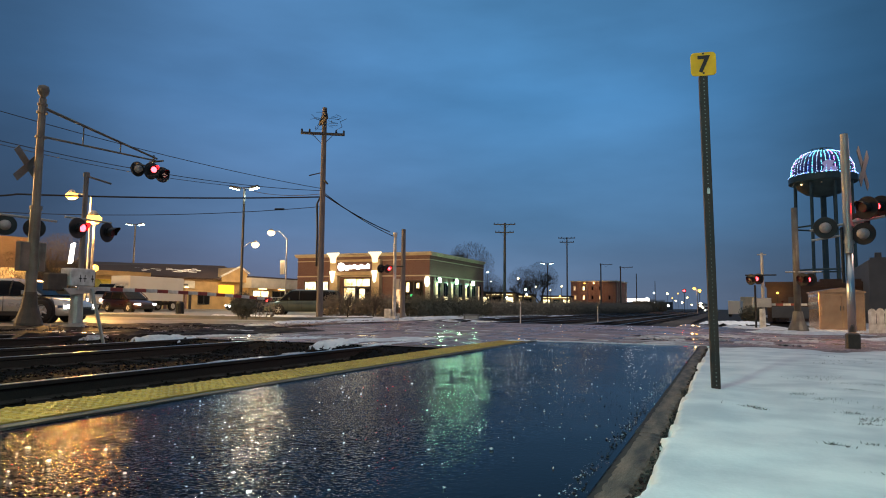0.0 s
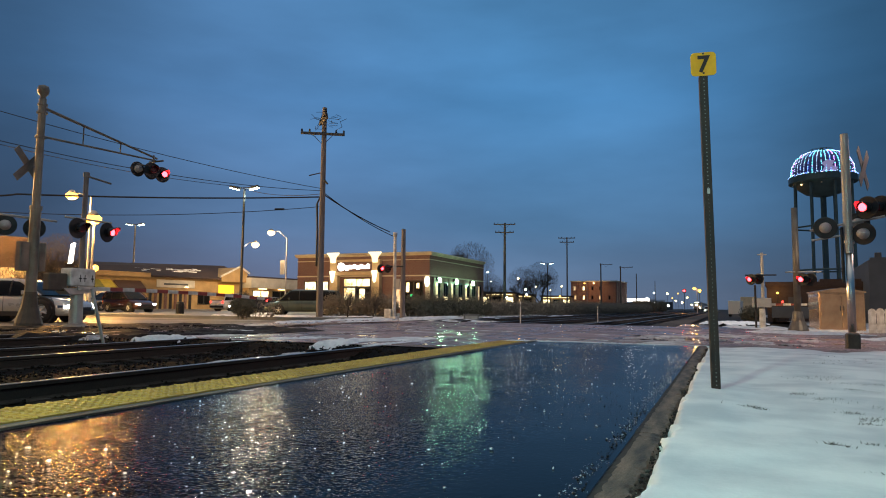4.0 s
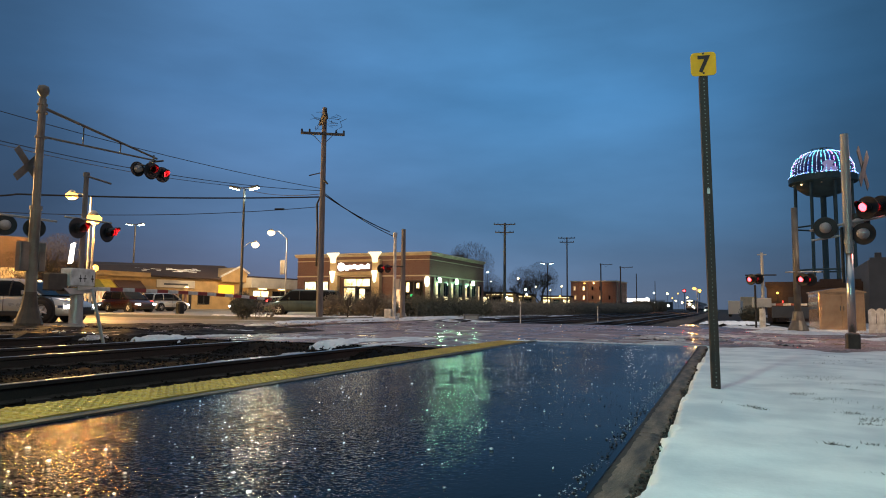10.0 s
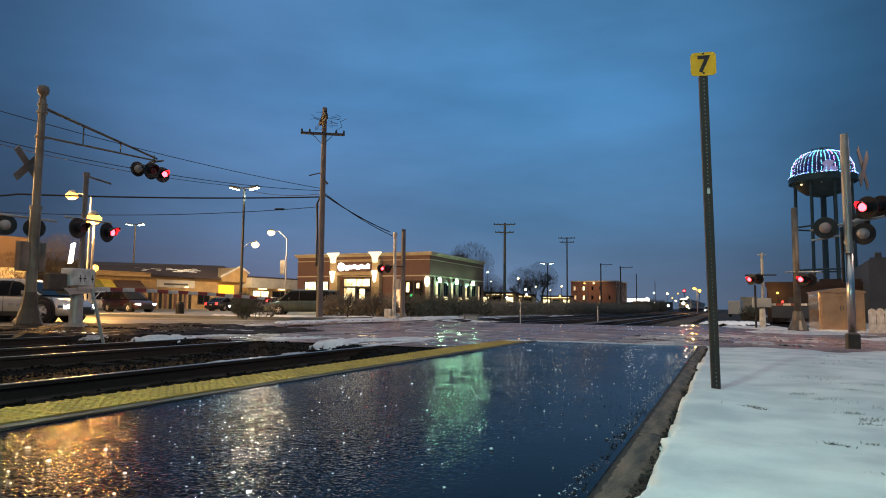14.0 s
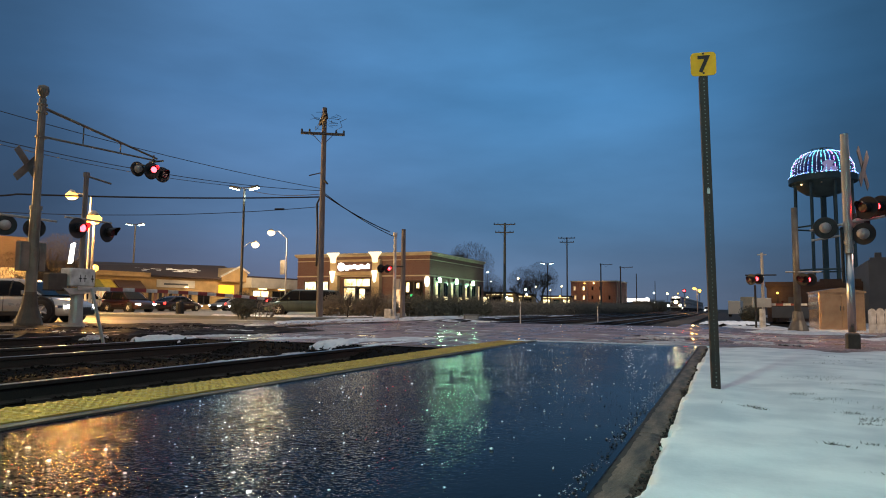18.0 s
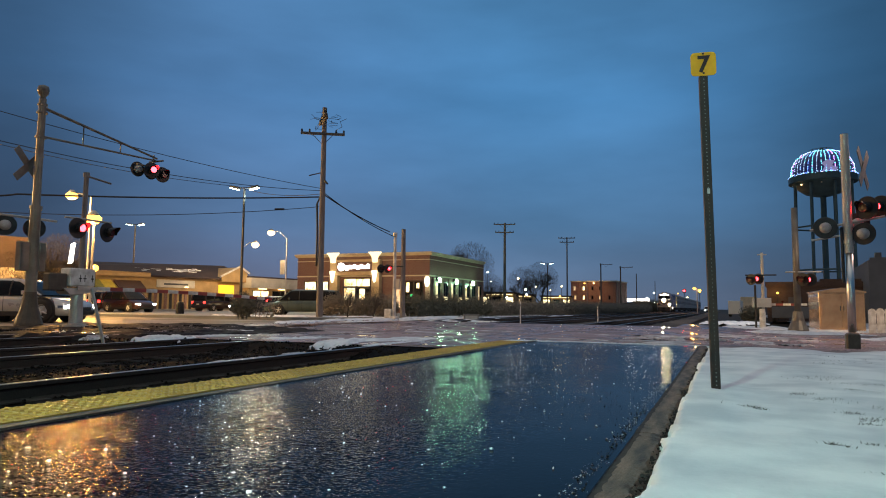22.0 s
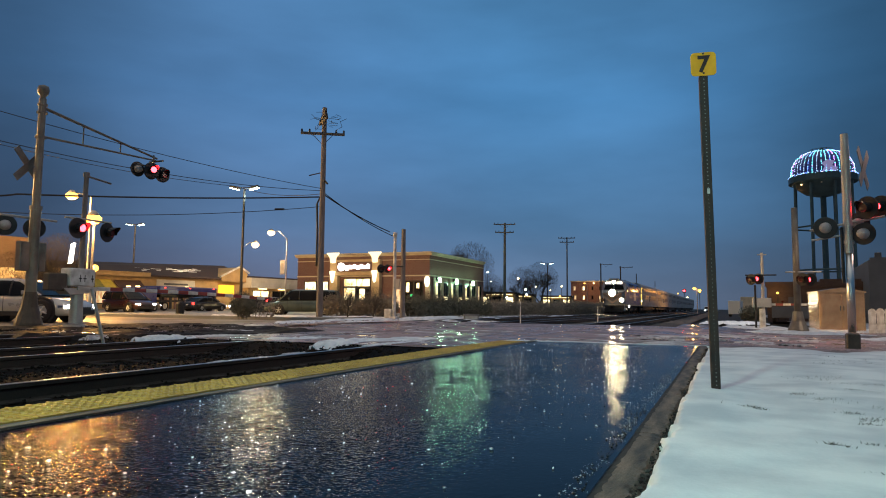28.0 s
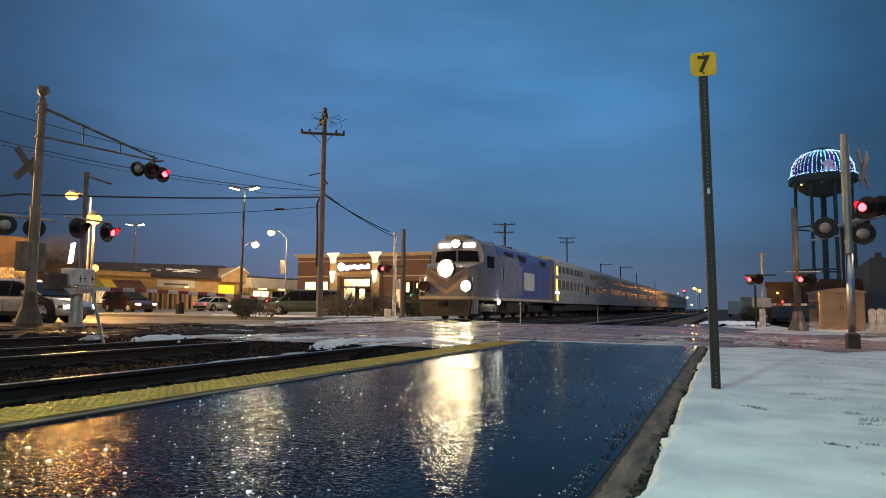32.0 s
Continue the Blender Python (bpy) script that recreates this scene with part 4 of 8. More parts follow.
def lens_unit(parent, radius, glow_mat, at, phase, thick=0.02):
    """A turning lamp unit: its glowing side is shown or turned inward as the signal flashes."""
    bm = bmesh.new()
    rod(bm, (0, -thick / 2, 0), (0, thick / 2, 0), radius, n=16, mi=1)
    bm.normal_update()
    for f in bm.faces:
        if f.normal.y < -0.9:
            f.material_index = 0
    ob = part("lens", bm, [glow_mat, M_LENSDARK], parent, "", at)
    if phase in ("A", "B", "Y", "P", "Q"):
        FLASHERS.append((ob, at.copy(), phase))
    return ob


def flasher(owner, place, facing, phase="", size=1.0, name="flasher"):
    """A crossing signal head: black backing disc, hood, housing and lens."""
    at = pose(*place, 0, 0, facing)
    house = part(name, turned([(0.0, 0.19 * size), (0.07 * size, 0.185 * size), (0.125 * size, 0.15 * size), (0.14 * size, 0.06 * size), (0.15 * size, 0.02)], 20, axis="y"), M_LENSGREY, owner, "", at, True)
    part("backing", turned([(0.0, 0.0), (0.285 * size, 0.0), (0.295 * size, 0.012), (0.285 * size, 0.02), (0.0, 0.02)], 28, axis="y"), M_BLACK, house, "black round backing")
    part("bezel", turned([(0.125 * size, 0.0), (0.13 * size, -0.17 * size), (0.118 * size, -0.17 * size), (0.113 * size, 0.0)], 20, axis="y"), M_BLACK, house)
    hood = bmesh.new()
    n = 14
    rows = []
    for k in range(2):
        for r in (0.142 * size, 0.136 * size):
            ln = (-0.06 * size, -0.42 * size)[k]
            rows.append([hood.verts.new((r * math.cos(a), ln * (1 if k == 0 else (0.55 + 0.45 * max(0, math.sin(a)))), r * math.sin(a))) for a in (radians(-35 + 250 * i / n) for i in range(n + 1))])
    for a, b in ((0, 2), (1, 3), (2, 3), (0, 1)):
        for i in range(n):
            hood.faces.new((rows[a][i], rows[a][i + 1], rows[b][i + 1], rows[b][i]))
    bmesh.ops.recalc_face_normals(hood, faces=hood.faces[:])
    part("hood", hood, M_HOOD, house, "black lamp hood")
    if phase:
        lens_unit(house, 0.108 * size, G_RED, pose(0, -0.165 * size, 0), phase)
    else:
        lens_unit(house, 0.108 * size, G_RED, pose(0, -0.165 * size, 0, 0, 0, 180), "off")
    return house


def crossbuck(owner, place, facing, length=1.2):
    for a in (45, -45):
        bm = B((-length / 2, -0.008, -0.11, length / 2, 0.008, 0.11))
        part("crossbuck_blade", bm, M_MAST, owner, "weathered grey back of a crossbuck blade", pose(*place, 0, 0, facing) @ pose(0, 0.01 if a > 0 else -0.01, 0, 0, a, 0))


def build_post():
    lean = pose(-0.0657, 4.2255, 0.0305, 0, -0.9, 11) @ Matrix.Scale(0.939, 4)
    post = thing("sign_post", "dark perforated steel post with small yellow number sign", "sign post", lean)
    s, h = 0.0255, 2.012
    bm = bmesh.new()
    add_box(bm, -s, -s, -0.25, s, s, h)
    bmesh.ops.bevel(bm, geom=[e for e in bm.edges if abs(e.verts[0].co.z - e.verts[1].co.z) > 1], offset=0.005, segments=2, affect="EDGES")
    part("tube", bm, M_POST, post)
    holes = bmesh.new()
    z = 0.03
    while z < h - 0.02:
        rod(holes, (0, -s - 0.0008, z), (0, -s + 0.001, z), 0.0024 if 0.12 < z < 1.24 else 0.0038, n=8)
        z += 0.0254
    part("hole_row", holes, M_HOLE, post, "row of punched holes")
    part("tag", B((-0.008, -s - 0.004, 1.235, 0.009, -s - 0.0005, 1.268), bevel=0.001), M_WHITEPAINT, post, "white scrap of tape")
    w = 0.078
    r = 0.026
    pts = [(cx * (w - r) + r * math.cos(radians(q)), h + 0.0725 + cz * (0.0775 - r) + r * math.sin(radians(q)))
           for cx, cz, q0 in ((1, 1, 0), (-1, 1, 90), (-1, -1, 180), (1, -1, 270)) for q in range(q0, q0 + 91, 15)]
    bm = prism(pts, -s - 0.006, -s - 0.002, "xz")
    panel = part("sign_panel", bm, M_SIGN, post, "yellow square sign reading 7")
    cur = bpy.data.curves.new("numeral", "FONT")
    cur.body, cur.size, cur.align_x, cur.extrude, cur.offset = "7", 0.150, "CENTER", 0.0008, 0.0045
    tmp = new("numeral_source", cur)
    bpy.context.view_layer.update()
    me = bpy.data.meshes.new_from_object(tmp.evaluated_get(bpy.context.evaluated_depsgraph_get()))
    bpy.data.objects.remove(tmp)
    me.materials.clear()
    me.materials.append(M_NUMERAL)
    share("numeral", me, panel, pose(0.0, -s - 0.0072, h + 0.022, 90, 0, 0))
    for z in (h + 0.012, h + 0.141):
        part("bolt", R(((0, -s - 0.0095, z), (0, -s - 0.006, z), 0.0065), n=8), M_BLACK, panel)


def mast_base(owner, r=0.42, h=0.75, mat=None):
    part("base", turned([(0.0, -0.15), (r, -0.15), (r, 0.10), (r * 0.62, h * 0.55), (r * 0.45, h), (0.0, h)], 16), mat or M_MAST, owner, "flared cast base")


def build_left_mast():
    base = (-18.59, 12.86, -0.20)
    m = thing("crossing_mast", "tall galvanised cantilever signal mast with crossbuck and flashers", "crossing signal", pose(*base))
    part("pole", R(((0, 0, 0.5), (0, 0, 3.5), 0.16, 0.145), ((0, 0, 3.5), (0, 0, 6.75), 0.115, 0.10), ((0, 0, 6.3), (0, 0, 6.36), 0.15), ((0, 0, 6.55), (0, 0, 6.6), 0.14), ((0, 0, 5.55), (0, 0, 5.62), 0.15), ((0, 0, 3.4), (0, 0, 3.52), 0.17), n=16), M_MAST, m, smooth=False)
    mast_base(m, 0.37, 1.0, M_CASTBASE)
    part("finial", turned([(0, 6.74), (0.08, 6.75), (0.07, 6.82), (0.14, 6.90), (0.165, 7.02), (0.14, 7.13), (0.0, 7.19)], 14), M_MAST, m, "rounded cap", smooth=True)
    # cantilever arm over the road
    part("cantilever", R(((0.0, 0.1, 6.48), (0.0, 4.35, 5.86), 0.05, 0.035), ((0.0, 0.1, 5.62), (0.0, 4.3, 5.78), 0.035, 0.03), ((0, 1.4, 6.28), (0, 1.4, 5.67), 0.02), ((0, 2.8, 6.08), (0, 2.8, 5.72), 0.02), n=8), M_MAST, m, "tubular cantilever arm")
    part("lamp_bracket", R(((-0.3, 4.3, 5.75), (0.35, 4.3, 5.75), 0.035), ((0.0, 3.5, 5.5), (0.0, 4.9, 5.55), 0.03), ((0, 4.2, 5.5), (0, 4.2, 5.95), 0.035), n=8), M_MAST, m)
    flasher(m, (0.22, 3.95, 5.35), 70, "A", 0.95)
    flasher(m, (0.22, 4.42, 5.28), 74, "B", 0.95)
    flasher(m, (-0.22, 3.72, 5.38), -100, "B", 0.9)
    flasher(m, (-0.22, 4.30, 5.38), -100, "A", 0.9)
    part("crossarm", R(((-0.1, -0.95, 3.16), (-0.1, 0.75, 3.16), 0.035), n=8), M_SILVER, m)
    flasher(m, (-0.18, -0.75, 2.88), -120, "A")
    flasher(m, (-0.18, 0.12, 2.88), -120, "B")
    crossbuck(m, (-0.22, -0.15, 4.72), -80, 1.25)
    part("junction_box", B((-0.16, -0.42, 1.6, 0.06, -0.13, 2.45), (-0.1, 0.13, 1.6, 0.1, 0.34, 2.45), bevel=0.02), M_MAST, m, "grey equipment box")


def stripes(owner, length, sag=0.0, w=0.055):
    n = int(length / 0.42)
    white, red = (mesh_from("stripe", B((-0.025, 0.002, -w, 0.025, 0.418, w), bevel=0.006), c) for c in (M_WHITEPAINT, M_REDSTRIPE))
    for i in range(n):
        y = 0.42 * i
        share("stripe", red if i % 2 else white, owner, pose(0, y, -sag * (y / length) ** 2, -math.degrees(2 * sag * y / length ** 2), 0, 0))


def build_left_gate():
    base = (-16.89, 13.05, -0.20)
    g = thing("crossing_gate", "lowered crossing gate with white mechanism box and striped arm", "crossing gate", pose(*base))
    part("stand", R(((0, 0, -0.1), (0, 0, 1.0), 0.19, 0.16), n=14), M_SILVER, g, "round steel stand")
    part("foot", turned([(0, -0.12), (0.36, -0.12), (0.36, 0.04), (0.2, 0.12), (0, 0.12)], 14), M_CONCRETE, g)
    part("mast", R(((-0.05, 0.12, 0.9), (-0.05, 0.12, 4.35), 0.075, 0.065), n=12), M_POLEWOOD, g, "tan painted mast")
    part("cap", R(((-0.05, 0.12, 4.33), (-0.05, 0.12, 4.46), 0.085), ((-0.05, 0.12, 4.36), (-0.05, 0.95, 4.28), 0.03), n=8), M_POLEWOOD, g)
    box = part("mechanism_box", B((-0.16, -0.44, 1.16, 0.28, 0.34, 1.66), bevel=0.03), M_WHITEPAINT, g, "white gate mechanism box")
    part("hinge_plate", prism([(-0.62, 1.10), (0.46, 1.10), (0.36, 0.98), (-0.40, 0.92)], -0.2, 0.26, "yz"), M_SILVER, box)
    for y in (-0.14, 0.0, 0.24):
        part("marking", B((0.282, y - 0.012, 1.28, 0.284, y + 0.012, 1.48), (0.282, y - 0.05, 1.36, 0.284, y + 0.05, 1.39)), M_BLACK, box)
    part("counterweight", B((-0.05, -1.02, 1.02, 0.2, -0.46, 1.50), bevel=0.03), M_CASTBASE, g, "dark counterweight box")
    part("cross_arm", R(((0.05, -0.55, 3.08), (0.05, 0.95, 3.08), 0.03), n=8), M_SILVER, g)
    flasher(g, (0.12, -0.18, 2.80), 92, "A", 1.0)
    flasher(g, (0.12, 0.78, 2.78), 100, "B", 1.0)
    arm = part("gate_arm", B((-0.02, -0.6, -0.05, 0.02, 0.1, 0.05)), M_SILVER, g, "red and white striped arm", pose(0.35, 0.35, 1.10, 0, 0, -2))
    stripes(arm, 7.8, 0.20)
    part("arm_light", R(((0, 7.3, -0.28), (0, 7.3, -0.20), 0.035), n=10), G_TAIL, arm, "small red tip light")
    single("leaning_stake", R(((0, 0, -0.25), (-0.20, -0.26, 1.12), 0.03, 0.03), n=8), M_SILVER, "thin grey stake leaning beside the track", "stake", at=pose(-11.10, 9.30, -0.35))


def build_right_masts():
    base = (2.67, 17.78, -0.30)
    m = thing("crossing_mast", "bright galvanised signal mast with round flashers and crossbuck", "crossing signal", pose(*base))
    z1 = 4.97
    part("pole", R(((0, 0, 0.3), (0, 0, z1 * 0.43), 0.085), n=14), M_BRIGHT, m, "bright lower tube", None, True)
    part("upper_pole", R(((0, 0, z1 * 0.43), (0, 0, z1 * 0.92), 0.095), ((0, 0, z1 * 0.92), (0, 0, z1), 0.085), ((0, 0, 2.76), (0, 0, 2.82), 0.12), ((0, 0, 2.36), (0, 0, 2.44), 0.12), n=14), M_SILVER, m)
    part("conduit", R(((-0.13, -0.02, 1.45), (-0.13, -0.02, 2.75), 0.035), n=8), M_BLACK, m)
    part("base", B((-0.14, -0.14, -0.3, 0.14, 0.14, 0.28), bevel=0.03), M_CASTBASE, m, "dark rusty foot")
    part("crossarm", R(((-0.78, 0.05, 2.70), (0.75, 0.02, 2.98), 0.03), ((-0.75, 0.05, 2.46), (0.1, 0.0, 2.6), 0.025), n=8), M_SILVER, m)
    for p, face, ph in (((2.21, 17.79, 2.45), 178, "B"), ((2.92, 18.09, 2.56), 165, "B"), ((2.96, 17.63, 2.27), 150, "A")):
        flasher(m, rel(p, base), face, ph, 0.87)
    for p, face, ph in (((3.37, 17.99, 2.93), -40, "A"), ((3.02, 17.54, 2.86), -40, "B")):
        flasher(m, rel(p, base), face, ph, 0.9)
    crossbuck(m, rel((3.04, 17.82, 3.83), base), 68, 1.15)

    base = (2.88, 32.66, -0.45)
    m = thing("crossing_mast", "grey cantilever signal mast on a flared base", "crossing signal", pose(*base))
    top = 5.02 - base[2]
    part("pole", R(((0, 0, 0.5), (0, 0, top), 0.14, 0.125), n=14), M_MAST, m, "", None, True)
    mast_base(m, 0.42, 0.9)
    part("crossarm", R(((-0.45, -0.1, 2.62), (0.95, -0.1, 2.62), 0.03), n=8), M_SILVER, m)
    flasher(m, rel((3.35, 32.13, 1.82), base), -30, "A", 0.95)
    flasher(m, rel((3.05, 32.06, 1.82), base), -30, "B", 0.95)

    base = (1.69, 37.17, -0.45)
    g = thing("crossing_gate", "lowered gate with grey mechanism on a short stand", "crossing gate", pose(*base))
    top = 3.42 - base[2]
    part("mast", R(((0.06, 0.2, 0.3), (0.06, 0.2, top), 0.08, 0.07), ((-0.16, 0.2, top - 0.1), (0.28, 0.2, top - 0.1), 0.03), n=12), M_SILVER, g)
    part("thin_post", R(((-0.32, -0.5, 0), (-0.32, -0.5, 2.2), 0.05), n=8), M_BLACK, g)
    part("stand", R(((0, 0, -0.1), (0, 0, 1.0), 0.16, 0.14), n=12), M_WHITEPAINT, g)
    part("mechanism_box", B((-0.45, -0.2, 1.08, 0.42, 0.25, 1.55), bevel=0.03), M_SILVER, g, "grey mechanism box")
    part("crossarm", R(((-0.75, 0.1, 2.72), (0.7, 0.1, 2.72), 0.035), n=8), M_BLACK, g)
    flasher(g, rel((1.21, 37.08, 2.04), base), -30, "B", 0.95)
    flasher(g, rel((1.56, 37.37, 2.08), base), -30, "A", 0.95)
    tip = (3.18, 35.86, 0.86)
    arm_dir = math.degrees(math.atan2(-(tip[0] - base[0]), tip[1] - base[1]))
    arm = part("gate_arm", B((-0.02, -0.5, -0.05, 0.02, 0.1, 0.05)), M_SILVER, g, "red and white striped arm", pose(0.3, 0.1, 1.22, 0, 0, arm_dir))
    stripes(arm, 2.1)
    for y, ph in ((0.75, "B"), (1.5, "on")):
        if ph == "on":
            part("arm_light", R(((-0.03, y, 0.06), (-0.03, y, 0.15), 0.045), n=10), G_TAIL, arm, "small red light")
        else:
            lens_unit(arm, 0.055, G_TAIL, pose(-0.06, y, 0.14, 0, 0, -arm_dir), ph)

    # signal beyond the road, beside the store hedge
    base = (-15.73, 30.25, -0.20)
    s = thing("crossing_signal", "slim white signal post with side flashers", "crossing signal", pose(*base))
    part("pole", R(((0, 0, 0), (0, 0, 4.45), 0.10, 0.075), ((0, 0, 4.3), (0, 0, 4.5), 0.11), n=12), M_WHITEPAINT, s)
    part("foot_box", B((-0.5, -0.15, 0.0, -0.1, 0.25, 0.55), (-0.2, -0.2, -0.1, 0.2, 0.2, 0.18), bevel=0.02), M_WHITEPAINT, s)
    part("crossarm", R(((-0.75, -0.3, 2.75), (0.35, 0.3, 2.75), 0.035), n=8), M_BLACK, s)
    flasher(s, (-0.30, -0.2, 2.62), 62, "A", 0.75)
    flasher(s, (-0.62, -0.35, 2.62), 62, "B", 0.75)
    part("panel", B((0.05, -0.05, 1.55, 0.32, 0.05, 2.1), bevel=0.01), M_SILVER, s, "small grey plate")
    b = (-16.74, 33.22, -0.07)
    single("timber_post", R(((0, 0, -0.4), (0, 0, 5.05), 0.15, 0.12), n=12), M_POLEWOOD, "short weathered timber post beside the signal", "post", at=pose(b[0], b[1], -0.2))
    ub = thing("utility_box", "pale grey utility box standing before the hedge", "utility box", pose(-14.0, 36.9, -0.42, 0, 0, 24))
    part("body", B((-0.45, -0.25, 0.06, 0.45, 0.25, 0.44), bevel=0.02), M_CONCRETE, ub)
    part("lid", B((-0.48, -0.28, 0.44, 0.48, 0.28, 0.49), bevel=0.015), M_CONCRETE, ub, "overhanging lid")
    part("plinth", B((-0.55, -0.35, -0.15, 0.55, 0.35, 0.06)), M_CONCRETE, ub)
    part("door", B((-0.36, -0.265, 0.12, 0.36, -0.248, 0.40), bevel=0.005), M_SILVER, ub)
    for p, h in (((-8.78, 29.58, -0.20), 0.95), ((-7.58, 42.87, -0.20), 0.8), ((-20.11, 41.56, -0.20), 0.8)):
        o = thing("marker_post", "slim white marker post beside the road", "post", pose(p[0], p[1], p[2]), "marker posts")
        part("shaft", R(((0, 0, -0.2), (0, 0, h), 0.028, 0.026), n=10), M_TRUCKWHITE, o)
        part("band", R(((0, 0, h * 0.78), (0, 0, h * 0.88), 0.030), n=10), M_HOLE, o)


def build_relay_cabinet():
    L = 1.88
    c = thing("relay_cabinet", "brushed aluminium railway relay cabinet with shallow gable roof", "equipment cabinet", pose(4.0, 35.30, -0.45, 0, 0, 5.4))
    part("body", B((0, 0, 0.05, L, 2.2, 1.78), bevel=0.015), M_CABINET, c)
    part("roof", prism([(-0.06, 1.78), (L + 0.06, 1.78), (L + 0.06, 1.84), (L / 2, 2.02), (-0.06, 1.84)], -0.06, 2.26, "xz"), M_CABINET, c, "shallow metal gable roof")
    part("plinth", B((-0.08, -0.08, -0.3, L + 0.08, 2.28, 0.05)), M_CONCRETE, c)
    # mirror-bright bands added so the headlight shows as stripes on this side
    for z0, z1 in ((1.60, 1.70), (1.20, 1.36), (1.02, 1.14)):
        part("glint_band", prism([(-0.035, z0), (0.005, z0), (0.005, z1), (-0.035, z1)], 0.15, 2.05, "xz"), M_CHROME, c, "polished band added to mirror the headlight")
    for x0, x1 in ((0.08, L * 0.5 - 0.01), (L * 0.5 + 0.01, L - 0.08)):
        d = part("door", B((x0, -0.02, 0.12, x1, -0.002, 1.70), bevel=0.006), M_CABINET, c, "aluminium cabinet door")
        hx = L * 0.5 + (-0.07 if x0 < L / 2 - 0.1 else 0.07)
        part("handle", B((hx - 0.015, -0.06, 0.95, hx + 0.015, -0.02, 1.18), bevel=0.005), M_BLACK, d)


build_post()
build_left_mast()
build_left_gate()
build_right_masts()
build_relay_cabinet()

# ---- poles, lamps and wires ----


def utility_pole(base, height, arms, label, r=0.16, turn=0.0, side=0.0):
    """A timber pole; arms: (height, half length, turn)."""
    o = thing("utility_pole", label, "utility pole", pose(base[0], base[1], base[2], 0, 0, turn), "utility poles")
    wood = M_POLEWOOD if base[1] < 40 else M_FARWOOD
    part("pole", R(((0, 0, -0.5), (0, 0, height), r, r * 0.68), n=14), wood, o)
    for z, half, a in arms:
        c, s = math.cos(radians(a)), math.sin(radians(a))
        off = side * half
        arm = part("crossarm", B((-half, -0.06, -0.06, half, 0.06, 0.06), bevel=0.01), M_FARWOOD, o, "", pose(off * c, off * s - 0.13 * c, z, 0, 0, a))
        part("brace", R(((-half * 0.45, 0.05, -0.05), (0, 0.1, -0.55), 0.015), ((half * 0.45, 0.05, -0.05), (0, 0.1, -0.55), 0.015), n=5), M_FARWOOD, arm)
        for k in (-0.95, -0.6, 0.6, 0.95):
            part("insulator", turned([(0, 0.05), (0.03, 0.06), (0.06, 0.11), (0.035, 0.15), (0.055, 0.18), (0.0, 0.24)], 8), M_CABLE, arm, "", pose(half * k, 0, 0))
    return o


